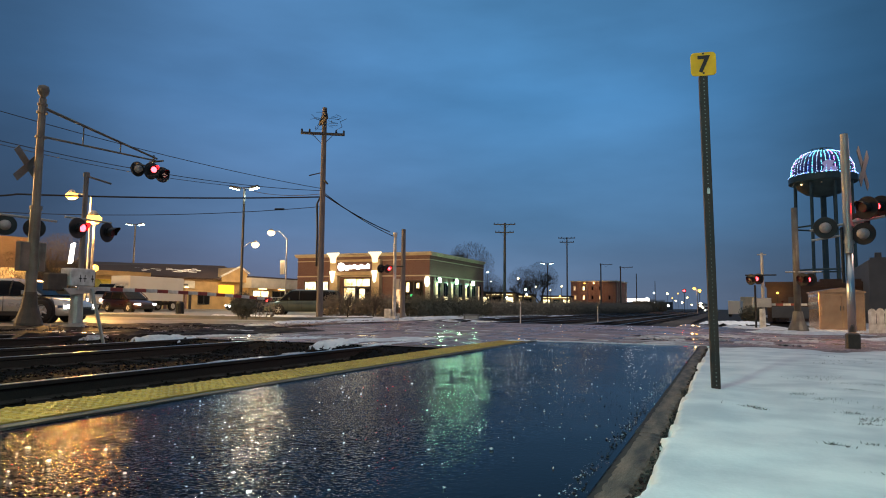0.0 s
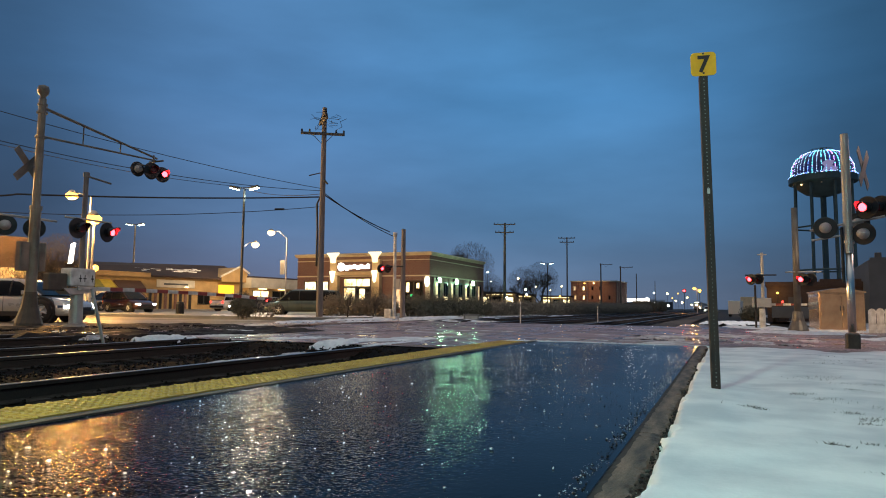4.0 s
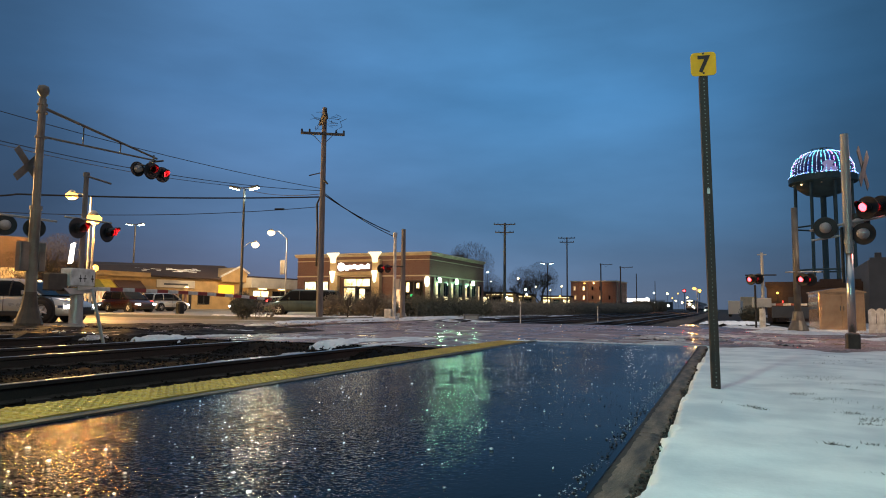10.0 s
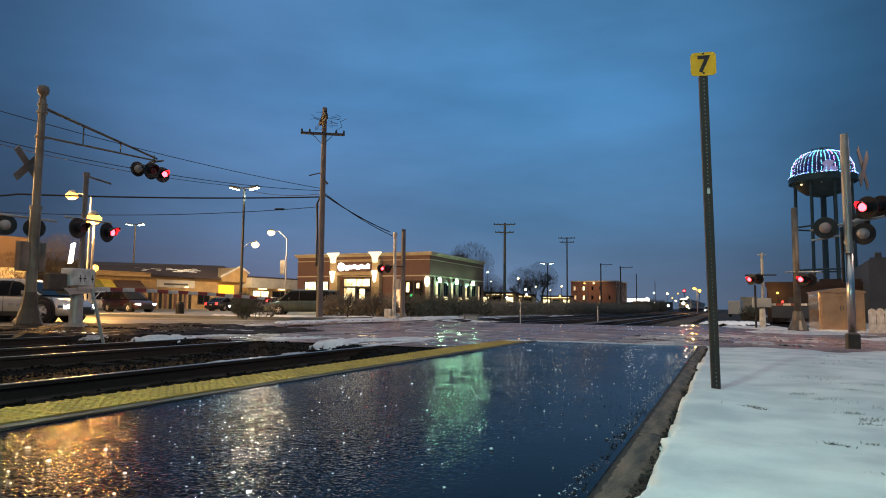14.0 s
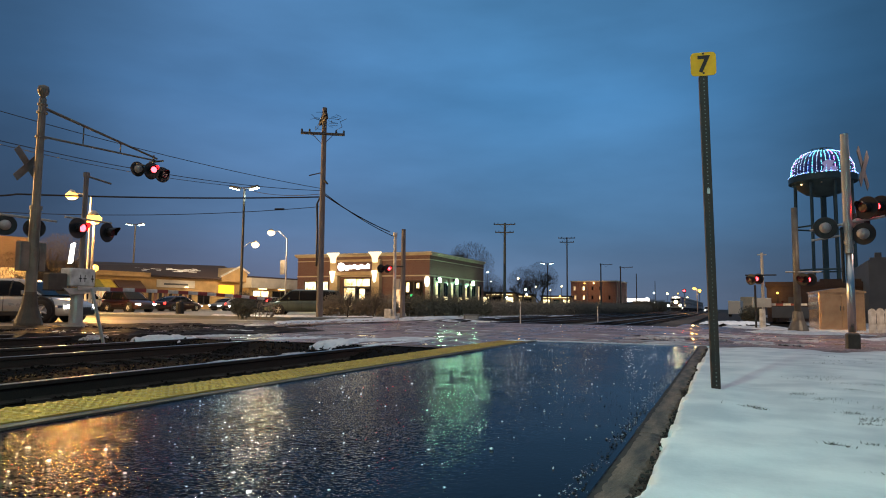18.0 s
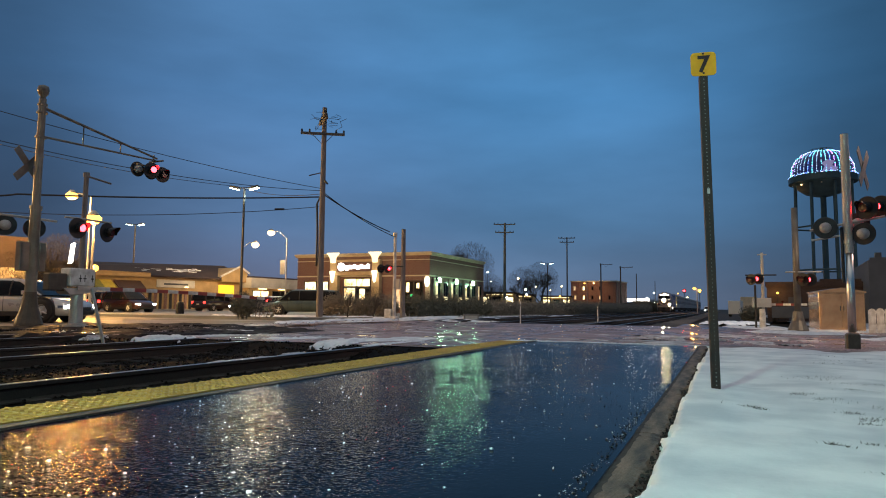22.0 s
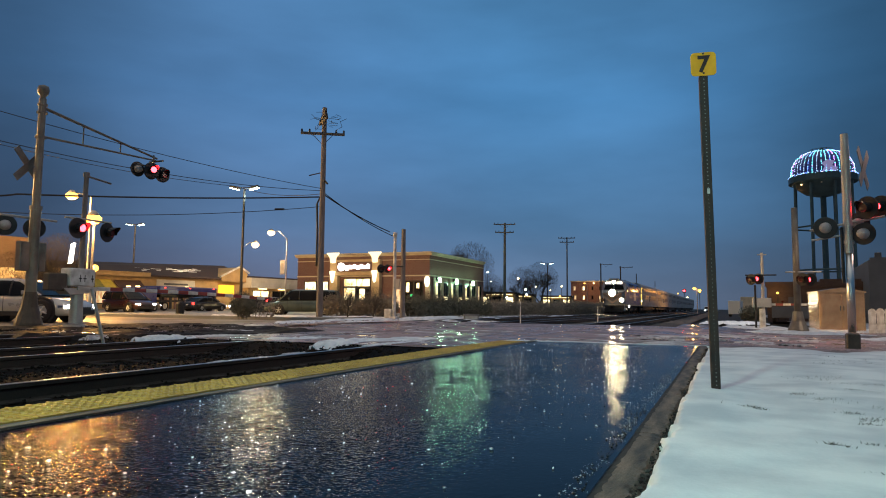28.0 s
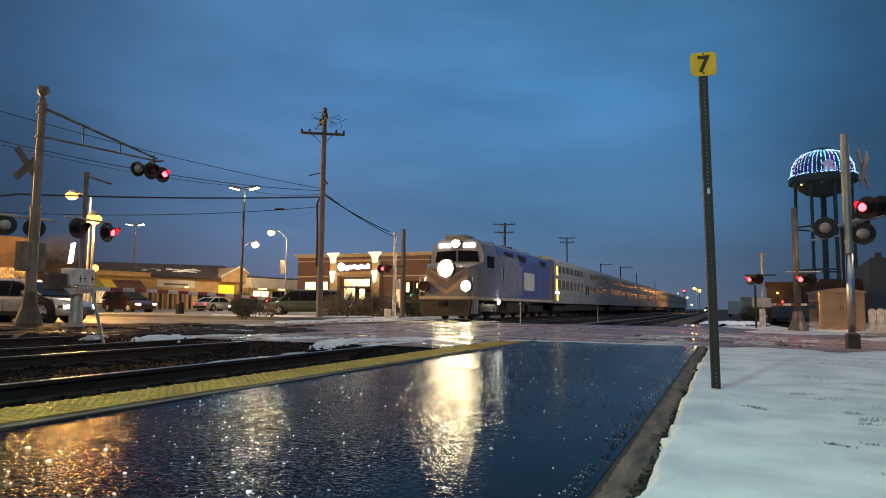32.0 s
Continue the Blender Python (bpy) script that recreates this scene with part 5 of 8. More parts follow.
def build_poles():
    base = (-18.22, 27.18, -0.20)
    utility_pole(base, 10.55, ((9.2, 1.08, 32), (10.05, 0.75, -48), (9.85, 0.7, -42)), "weathered timber utility pole with three crossarms beside the road", 0.17)
    fit = thing("pole_hardware", "dark cable terminations high on the timber pole", "pole fitting", pose(base[0], base[1], base[2]))
    part("cutout", R(((0.15, -0.1, 6.85), (0.35, -0.12, 6.65), 0.05), ((-0.75, -0.1, 7.15), (-0.1, -0.05, 7.25), 0.03), n=8), M_CABLE, fit)
    part("riser", R(((-0.17, -0.12, 2.6), (-0.17, -0.12, 4.4), 0.05), ((-0.17, -0.12, 4.4), (-0.28, -0.05, 5.7), 0.05), ((-0.28, -0.05, 5.7), (-0.05, 0, 6.2), 0.04), n=8), M_CABLE, fit, "black riser cable")
    rnd = random.Random(4)
    tw = bmesh.new()
    for _ in range(34):
        z = rnd.choice((9.3, 10.1, 9.9, 9.6))
        a = rnd.uniform(0, 6.28)
        p = Vector((math.cos(a) * rnd.uniform(0.2, 0.9), math.sin(a) * rnd.uniform(0.2, 0.9), z))
        rod(tw, p, p + Vector((rnd.uniform(-0.5, 0.5), rnd.uniform(-0.5, 0.5), rnd.uniform(-0.12, 0.18))), 0.011, n=4)
    part("jumper_wires", tw, M_CABLE, fit)
    for px, h, arms, r, side in (((-25.19, 78.03, 0.21), 11.4, ((11.2, 1.35, 20), (10.2, 1.15, 20)), 0.20, 0.0), ((-22.82, 102.49, 0.24), 12.0, ((11.85, 1.3, 15), (11.2, 1.1, 15)), 0.13, 0.0),
                                 ((-27.91, 162.62, 0.18), 11.8, ((11.5, 1.5, 8),), 0.2, 0.85), ((-22.62, 158.39, 0.24), 10.8, ((10.5, 1.5, 8),), 0.2, 0.85), ((-20.88, 173.75, 0.26), 9.8, (), 0.15, 0.0), ((-20.61, 219.03, 0.27), 9.6, (), 0.15, 0.0)):
        utility_pole((px[0], px[1], -0.4), h, arms, "distant timber utility pole against the dusk sky", r, 0.0, side)
    wire("cable", [(-25.87, 15.18, 4.56), (-25.04, 16.53, 4.65), (base[0] - 0.2, base[1], 5.85)], 0.035, "thick black cable sagging to the pole", sag=0.10)
    wire("cable", [(base[0], base[1], 6.0), (-16.87, 31.80, 4.55)], 0.030, "dark service cable falling to the signal", sag=0.12)
    wire("cable", [(base[0], base[1], 6.1), (-16.67, 31.91, 4.30)], 0.022, "dark service cable falling to the signal", sag=0.16)
    wire("cable", [(-28.5, 18.14, 4.33), (base[0] - 0.1, base[1], 5.36)], 0.016, "thin dark cable strung across the road", sag=0.25)
    part("splice", R(((-19.95, 25.70, 5.10), (-19.60, 26.00, 5.13), 0.05), n=6), M_CABLE, fit, "dark cable splice", pose(-base[0], -base[1], -base[2]))
    wire("cable", [(-22.36, 13.27, 6.93), (base[0], base[1], 6.25)], 0.014, "thin dark cable strung across the road", sag=0.2)
    wire("cable", [(-22.33, 13.32, 5.91), (base[0], base[1], 6.15)], 0.014, "thin dark cable strung across the road", sag=0.35)
    wire("cable", [(-34.35, 20.50, 8.65), (-30.13, 34.76, 8.44), (base[0], base[1], 6.0)], 0.016, "thin dark cable strung across the road", sag=0.3)


def street_lamp(base, head, arm_from, glow_mat, label, r=0.07, mat=None, twin=False, size=1.0):
    """A pole with a bent arm and a lamp head; head is the place of the glass."""
    o = thing("street_lamp", label, "street lamp", pose(*base), "street lamps")
    h = rel(head, base)
    mat = mat or M_SILVER
    part("pole", R(((0, 0, -0.2), (0, 0, arm_from), r, r * 0.7), n=10), mat, o)
    if twin:
        part("arm", R(((-0.75, -0.2, h[2] + 0.05), (0.75, 0.2, h[2] + 0.05), 0.04), n=8), mat, o)
        for s in (-1, 1):
            hd = part("lamp_head", B((-0.38, -0.22, 0.0, 0.38, 0.22, 0.16), bevel=0.04), mat, o, "shoebox lamp head", pose(s * 0.72, s * 0.2, h[2], 0, -14 * s, 15))
            part("lens", B((-0.33, -0.18, -0.05, 0.33, 0.18, -0.004), bevel=0.01), glow_mat, hd)
    else:
        mid = (h[0] * 0.5, h[1] * 0.5, max(arm_from, h[2]) + 0.12)
        part("arm", R(((0, 0, arm_from - 0.05), mid, 0.035), (mid, (h[0], h[1], h[2] + 0.12), 0.035), n=8), mat, o)
        hd = part("lamp_head", turned([(0.0, 0.26 * size), (0.09 * size, 0.24 * size), (0.17 * size, 0.15 * size), (0.18 * size, 0.09 * size), (0.0, 0.09 * size)], 12), mat, o, "", pose(*h))
        part("lens", turned([(0.0, -0.26 * size), (0.16 * size, -0.22 * size), (0.28 * size, -0.10 * size), (0.28 * size, 0.0), (0.20 * size, 0.085 * size), (0.0, 0.087 * size)], 14), glow_mat, hd, "", None, True)
    return o


def build_lamps():
    b = (-31.28, 24.94, 0.14)
    street_lamp((b[0], b[1], -0.2), SODIUM, SODIUM[2] + 0.2, G_GOLD, "glowing golden sodium street lamp", 0.08, size=1.5)
    b = (-37.69, 29.73, 0.07)
    street_lamp((b[0], b[1], -0.2), SODIUM_FAR, SODIUM_FAR[2] + 0.2, G_GOLD, "glowing golden sodium street lamp", size=1.3)
    b = (-32.36, 38.12, 0.13)
    street_lamp((b[0], b[1], -0.2), LOT, LOT[2] + 0.15, G_COOL, "tall dark parking-lot lamp with twin cool heads", 0.11, M_BLACK, True)
    b, t = (-63.70, 56.28, -0.22), (-63.85, 56.11, 9.71)
    street_lamp((b[0], b[1], -0.2), t, t[2] + 0.15, G_COOL, "tall grey parking-lot lamp with twin cool heads", 0.12, M_MAST, True)
    b = (-51.77, 60.99, -0.09)
    street_lamp((b[0], b[1], -0.2), STREET_A, STREET_A[2] - 0.3, G_WARM, "street lamp with warm glowing head", 0.09, size=1.6)
    b = (-47.83, 64.13, -0.04)
    o = street_lamp((b[0], b[1], -0.2), STREET_B, STREET_B[2] - 0.5, G_WARM, "street lamp with warm glowing head and banner", 0.10, size=1.6)
    part("banner", B((-0.85, -0.01, 4.3, -0.2, 0.01, 6.0)), M_MAST, o, "grey cloth banner")
    # yellow lamp and lit sign near the sodium lamps
    p = (-34.30, 27.57, 2.54)
    o = thing("wall_lantern", "glowing yellow lantern on a short post", "lantern", pose(p[0], p[1], -0.2))
    part("post", R(((0, 0, 0), (0, 0, p[2]), 0.05), n=8), M_BLACK, o)
    part("globe", turned([(0, -0.22), (0.15, -0.15), (0.22, 0), (0.15, 0.16), (0, 0.22)], 12), G_GOLD, o, "", pose(0, 0, p[2] + 0.2), True)
    p, q = (-23.91, 18.11, 2.04), (-23.83, 18.22, 2.82)
    o = thing("lit_sign", "narrow lit white sign board on a post", "sign", pose(p[0], p[1], -0.2))
    part("post", R(((0, 0, 0), (0, 0, 2.1), 0.05), n=8), M_BLACK, o)
    part("panel", prism([(-0.10, p[2] + 0.2), (0.06, p[2] + 0.25), (0.16, q[2] + 0.25), (0.02, q[2] + 0.2)], -0.05, 0.05, "xz"), G_SIGNW, o, "glowing white panel")
    # lamps along the far side of the tracks
    far = (((-31.51, 89.62, 5.51), G_WHITE, 0.16), ((-35.95, 103.96, 4.79), G_WARM, 0.14), ((-28.79, 95.77, 4.85), G_WARM, 0.24), ((-30.50, 105.69, 3.42), G_WHITE, 0.2), ((-30.87, 107.66, 2.62), G_WHITE, 0.2), ((-30.99, 113.86, 4.15), G_WARM, 0.2),
           ((-29.29, 126.66, 4.66), G_WARM, 0.24), ((-29.16, 124.63, 2.65), G_GOLD, 0.3), ((-29.47, 118.39, 3.67), G_WARM, 0.18), ((-27.97, 87.64, 1.83), G_WHITE, 0.22), ((-22.94, 238.90, 5.91), G_WHITE, 0.35), ((-20.04, 259.23, 6.16), G_WARM, 0.55),
           ((-16.46, 249.46, 3.33), G_WARM, 0.5), ((-16.11, 279.54, 3.01), G_WARM, 0.6), ((-20.60, 214.01, 2.19), G_WHITE, 0.9), ((4.00, 61.87, 1.92), G_GOLD, 0.16), ((-22.61, 81.94, 0.39), G_WARM, 0.14), ((1.62, 149.99, 0.52), G_WARM, 0.3), ((-4.35, 259.96, 0.86), G_WARM, 0.4), ((-16.18, 229.43, 4.03), G_GOLD, 0.35), ((-18.78, 299.41, 7.05), G_GOLD, 0.4), ((-13.44, 299.70, 2.26), G_WARM, 0.5), ((-16.19, 319.59, 5.70), G_WARM, 0.5), ((-25.21, 238.67, 4.13), G_WHITE, 0.4), ((-17.45, 229.34, 1.60), G_WHITE, 0.5))
    for p, mat, r in far:
        mat = {G_WHITE: G_FARWHITE, G_WARM: G_FARWARM}.get(mat, mat)
        r *= 0.62
        o = thing("distant_lamp", "distant street lamp glowing in the dusk", "street lamp", pose(p[0], p[1], -0.4), "distant lamps")
        part("pole", R(((0, 0, 0), (0, 0, p[2] + 0.4), 0.045), n=6), M_BLACK, o)
        part("globe", turned([(0, -r), (0.7 * r, -0.7 * r), (r, 0), (0.7 * r, 0.7 * r), (0, r)], 10), mat, o, "", pose(0, 0, p[2] + 0.4), True)
    p = (-30.24, 116.13, 8.41)
    street_lamp((p[0] + 0.8, p[1], -0.4), p, p[2] + 0.3, G_COOL, "tall dark lot lamp with cool white head", 0.11, M_BLACK, True)
    street_lamp((-2.3, -3.8, -0.02), (-1.9, -3.5, 4.78), 4.9, G_COOL, "platform lamp behind the viewpoint", 0.07, M_BLACK)
    street_lamp((-7.2, -24.3, -0.4), (-7.0, -24.0, 7.25), 7.4, G_GOLD, "golden lamp at the far end of the station", 0.09, M_BLACK)
    street_lamp((9.6, 25.6, -0.3), (9.0, 25.0, 8.85), 9.0, G_WARM, "unseen warm lamp beside the level crossing", 0.09, M_BLACK)
    # added fixture for the cabinet's fill spot
    street_lamp((9.7, 25.7, -0.3), (9.3, 25.4, 8.85), 9.0, G_WARM, "unseen warm lamp beside the level crossing", 0.09, M_BLACK)
    # added post for the train's fill spot, out of view
    street_lamp((11.1, 46.5, -0.4), (10.5, 46.0, 9.55), 9.7, G_WARM, "unseen lamp added to light the train side", 0.09, M_BLACK)
    # added post for the lamp that brightens the waiting car
    street_lamp((-31.5, 8.6, -0.2), (-31.0, 9.0, 8.25), 8.4, G_GOLD, "unseen golden lamp added for the waiting car", 0.09, M_BLACK)
    street_lamp((-5.4, 145.2, -0.4), (-6.0, 145.0, 4.85), 5.0, G_GOLD, "golden street lamp beside the tracks", 0.09)
    # added post for the spot aimed at the waiting car
    street_lamp((-20.4, -3.4, -0.3), (-20.0, -3.0, 8.5), 8.6, G_WARM, "unseen warm lamp added to light the car", 0.09, M_BLACK)
    # added post for the fill lamp of the shops
    street_lamp((-47.6, 15.6, -0.2), (-47.0, 16.0, 8.75), 8.9, G_GOLD, "unseen golden lamp added to light the shops", 0.09, M_BLACK)
    street_lamp((-36.2, 188.0, -0.4), (-37.0, 188.5, 7.55), 7.7, G_GOLD, "golden street lamp before the brick block", 0.09)
    # far crossing signals with a red and an amber lamp
    for p, mat, ph in (((-12.46, 229.66, 6.45), G_RED, "on"), ((-7.80, 229.87, 6.46), G_AMBER, "Y")):
        o = thing("far_signal", "distant railway signal with a lit lamp", "railway signal", pose(p[0], p[1], -0.4), "distant signals")
        part("mast", R(((0, 0, 0), (0, 0, p[2] + 0.8), 0.09), n=8), M_BLACK, o)
        part("backing", B((-0.5, 0.32, p[2] - 0.2, 0.5, 0.36, p[2] + 1.0)), M_BLACK, o)
        lens_unit(o, 0.34 if ph == "on" else 0.42, mat, pose(0, -0.12, p[2] + 0.4), ph)


# ---- planting ----


def leaf_cloud(bm, c, size, n, leaf, rnd, twiggy=False):
    for _ in range(n):
        while True:
            p = Vector((rnd.uniform(-1, 1), rnd.uniform(-1, 1), rnd.uniform(-1, 1)))
            if p.length < 1:
                break
        x = Vector((c[0] + p.x * size[0], c[1] + p.y * size[1], c[2] + p.z * size[2]))
        a = Vector((rnd.gauss(0, 1), rnd.gauss(0, 1), rnd.gauss(0, 1) + (1.2 if twiggy else 0))).normalized() * leaf * rnd.uniform(0.6, 1.6)
        b = a.orthogonal().normalized() * leaf * (0.05 if twiggy else 0.5)
        bm.faces.new([bm.verts.new(x - a), bm.verts.new(x + b), bm.verts.new(x + a), bm.verts.new(x - b)])


def hedge(name, p, q, height, width, seed, mat, label, base=-0.2, dense=170, fill=1.0):
    rnd = random.Random(seed)
    p, q = Vector(p), Vector(q)
    L = (q - p).length
    bm = bmesh.new()
    n = max(2, int(L / 0.7))
    for i in range(n):
        c = p.lerp(q, (i + 0.5) / n)
        h = height * rnd.uniform(0.94, 1.03)
        leaf_cloud(bm, (c.x + rnd.uniform(-0.1, 0.1), c.y, base + h * 0.5), (0.62, width * 0.5, h * 0.55), int(dense * 7 * fill), 0.036, rnd)
        leaf_cloud(bm, (c.x, c.y, base + h * 0.42), (0.55, width * 0.38, h * 0.42), int(170 * fill * fill), 0.13, rnd)
        leaf_cloud(bm, (c.x, c.y, base + h * 0.55), (0.62, width * 0.55, h * 0.56), dense, 0.13, rnd, True)
    for i in range(n * 2):
        c = p.lerp(q, (i + 0.5) / n / 2)
        rod(bm, (c.x, c.y, base - 0.1), (c.x + rnd.uniform(-0.3, 0.3), c.y + rnd.uniform(-0.2, 0.2), base + height * 0.85), 0.02, 0.006, n=4)
    return single(name, bm, mat, label, "hedge", "clipped hedges")


def bare_tree(p, height, seed, label, spread=0.5):
    rnd = random.Random(seed)
    o = thing("bare_tree", label, "tree", pose(p[0], p[1], p[2]), "bare trees")
    trunk, crown = bmesh.new(), bmesh.new()

    def grow(bm, a, d, length, r, level):
        b = a + d * length
        rod(bm, a, b, r, r * 0.62, n=6 if level < 2 else 3)
        if level >= 6 or r < 0.008:
            return
        for k in range(rnd.choice((3, 3, 4))):
            side = Vector((rnd.gauss(0, 1), rnd.gauss(0, 1), rnd.gauss(0.25, 0.5)))
            nd = (d + side * spread * rnd.uniform(0.5, 1.0)).normalized()
            grow(crown, a.lerp(b, rnd.uniform(0.65, 1.0)), nd, length * rnd.uniform(0.60, 0.84), r * 0.60, level + 1)
    grow(trunk, Vector((0, 0, -0.2)), Vector((0, 0, 1)), height * 0.28, height * 0.022, 0)
    leaf_cloud(crown, (0, 0, height * 0.62), (height * 0.34, height * 0.34, height * 0.36), 5200, height * 0.020, rnd, True)
    part("trunk", trunk, M_BARK, o)
    part("crown", crown, M_BARK, o, "leafless branches and twigs")


def build_planting():
    hedge("hedge", (-24.20, 36.75, -0.11), (-19.29, 37.31, -0.00), 1.48, 1.2, 1, M_TWIG, "clipped dark hedge along the store lot")
    hedge("hedge", (-18.58, 37.66, 0.00), (-16.61, 47.16, 0.14), 1.45, 1.2, 2, M_EVERGREEN, "clipped dark evergreen hedge beside the store")
    hedge("hedge", (-18.61, 52.82, 0.10), (-16.01, 68.14, 0.14), 1.35, 1.2, 3, M_TWIG, "dark hedge along the railway", dense=120)
    hedge("hedge", (-16.01, 68.14, 0.14), (-12.68, 124.36, 0.05), 1.5, 1.4, 4, M_TWIG, "dark hedge along the railway", dense=90)
    hedge("hedge", (-18.72, 148.83, 0.41), (-15.16, 189.39, 0.48), 3.2, 2.0, 9, M_EVERGREEN, "dark shrubs beside the distant tracks", base=-0.4, dense=120)
    for i, (a, b, h) in enumerate((((-19.37, 22.70, -0.06), (-19.14, 23.04, -0.06), 1.05), ((-19.03, 23.20, -0.06), (-19.35, 25.11, -0.06), 0.95))):
        hedge("shrub", a, b, h, 0.8, 20 + i, M_EVERGREEN if i == 0 else M_TWIG, "twiggy half-bare shrub on the kerb island", base=-0.06, dense=150 - 70 * i, fill=0.6 - 0.42 * i)
    for k, p in enumerate(((-16.85, 27.56, -0.10), (-18.72, 33.46, -0.20), (-18.94, 39.50, -0.20), (-19.46, 42.61, -0.20))):
        bare_tree((p[0], p[1], p[2]), 1.9, 41 + k, "thin young bare tree before the clipped hedge", 0.4)
    bare_tree((-37.41, 98.11, -0.3), 11.5, 3, "bare tree behind the store", 0.5)
    bare_tree((-22.48, 85.08, -0.4), 7.2, 7, "bare tree beside the railway hedge", 0.55)
    bare_tree((-33.76, 115.15, -0.4), 8.5, 12, "bare tree beside the lit lots", 0.55)
    bare_tree((-29.32, 85.09, -0.4), 5.5, 19, "small bare tree behind the hedge", 0.6)
    bare_tree((-48.18, 35.76, -0.3), 6.5, 15, "bare tree behind the street lamps", 0.7)
    bare_tree((-50.25, 36.32, -0.3), 6.2, 16, "bare tree behind the street lamps", 0.7)
    bare_tree((-28.22, 18.97, -0.3), 3.2, 18, "small bare ornamental tree", 0.7)
    hedge("shrub", (1.41, 59.98, 0), (2.46, 57.95, 0), 1.3, 1.6, 31, M_EVERGREEN, "dark evergreen shrub beside the lot", base=-0.45)


build_poles()
build_lamps()
build_planting()

# ---- buildings ----


def window(owner, x0, x1, z0, z1, face_y, pane_mat, bars=1, name="window", mat=None, rails=()):
    """A framed window in a wall facing -y of its building's space: frame, sill and panes."""
    w = part(name, B((x0, face_y - 0.03, z0 - 0.06, x1, face_y + 0.06, z0), (x0, face_y - 0.03, z1, x1, face_y + 0.06, z1 + 0.06), (x0 - 0.06, face_y - 0.03, z0 - 0.06, x0, face_y + 0.06, z1 + 0.06), (x1, face_y - 0.03, z0 - 0.06, x1 + 0.06, face_y + 0.06, z1 + 0.06)), mat or M_BLACK, owner)
    n = bars + 1
    step = (x1 - x0) / n
    zs = [z0, *rails, z1]
    for i in range(n):
        for a, b in zip(zs, zs[1:]):
            part("pane", B((x0 + i * step + 0.03, face_y - 0.008, a + 0.03, x0 + (i + 1) * step - 0.03, face_y + 0.008, b - 0.03)), pane_mat, w)
    if n > 1 or rails:
        for i in range(1, n):
            part("glazing_bar", B((x0 + i * step - 0.08, face_y - 0.03, z0, x0 + i * step + 0.08, face_y + 0.03, z1)), mat or M_BLACK, w)
        for r in rails:
            part("glazing_bar", B((x0, face_y - 0.022, r - 0.07, x1, face_y + 0.032, r + 0.07)), mat or M_BLACK, w)
    return w


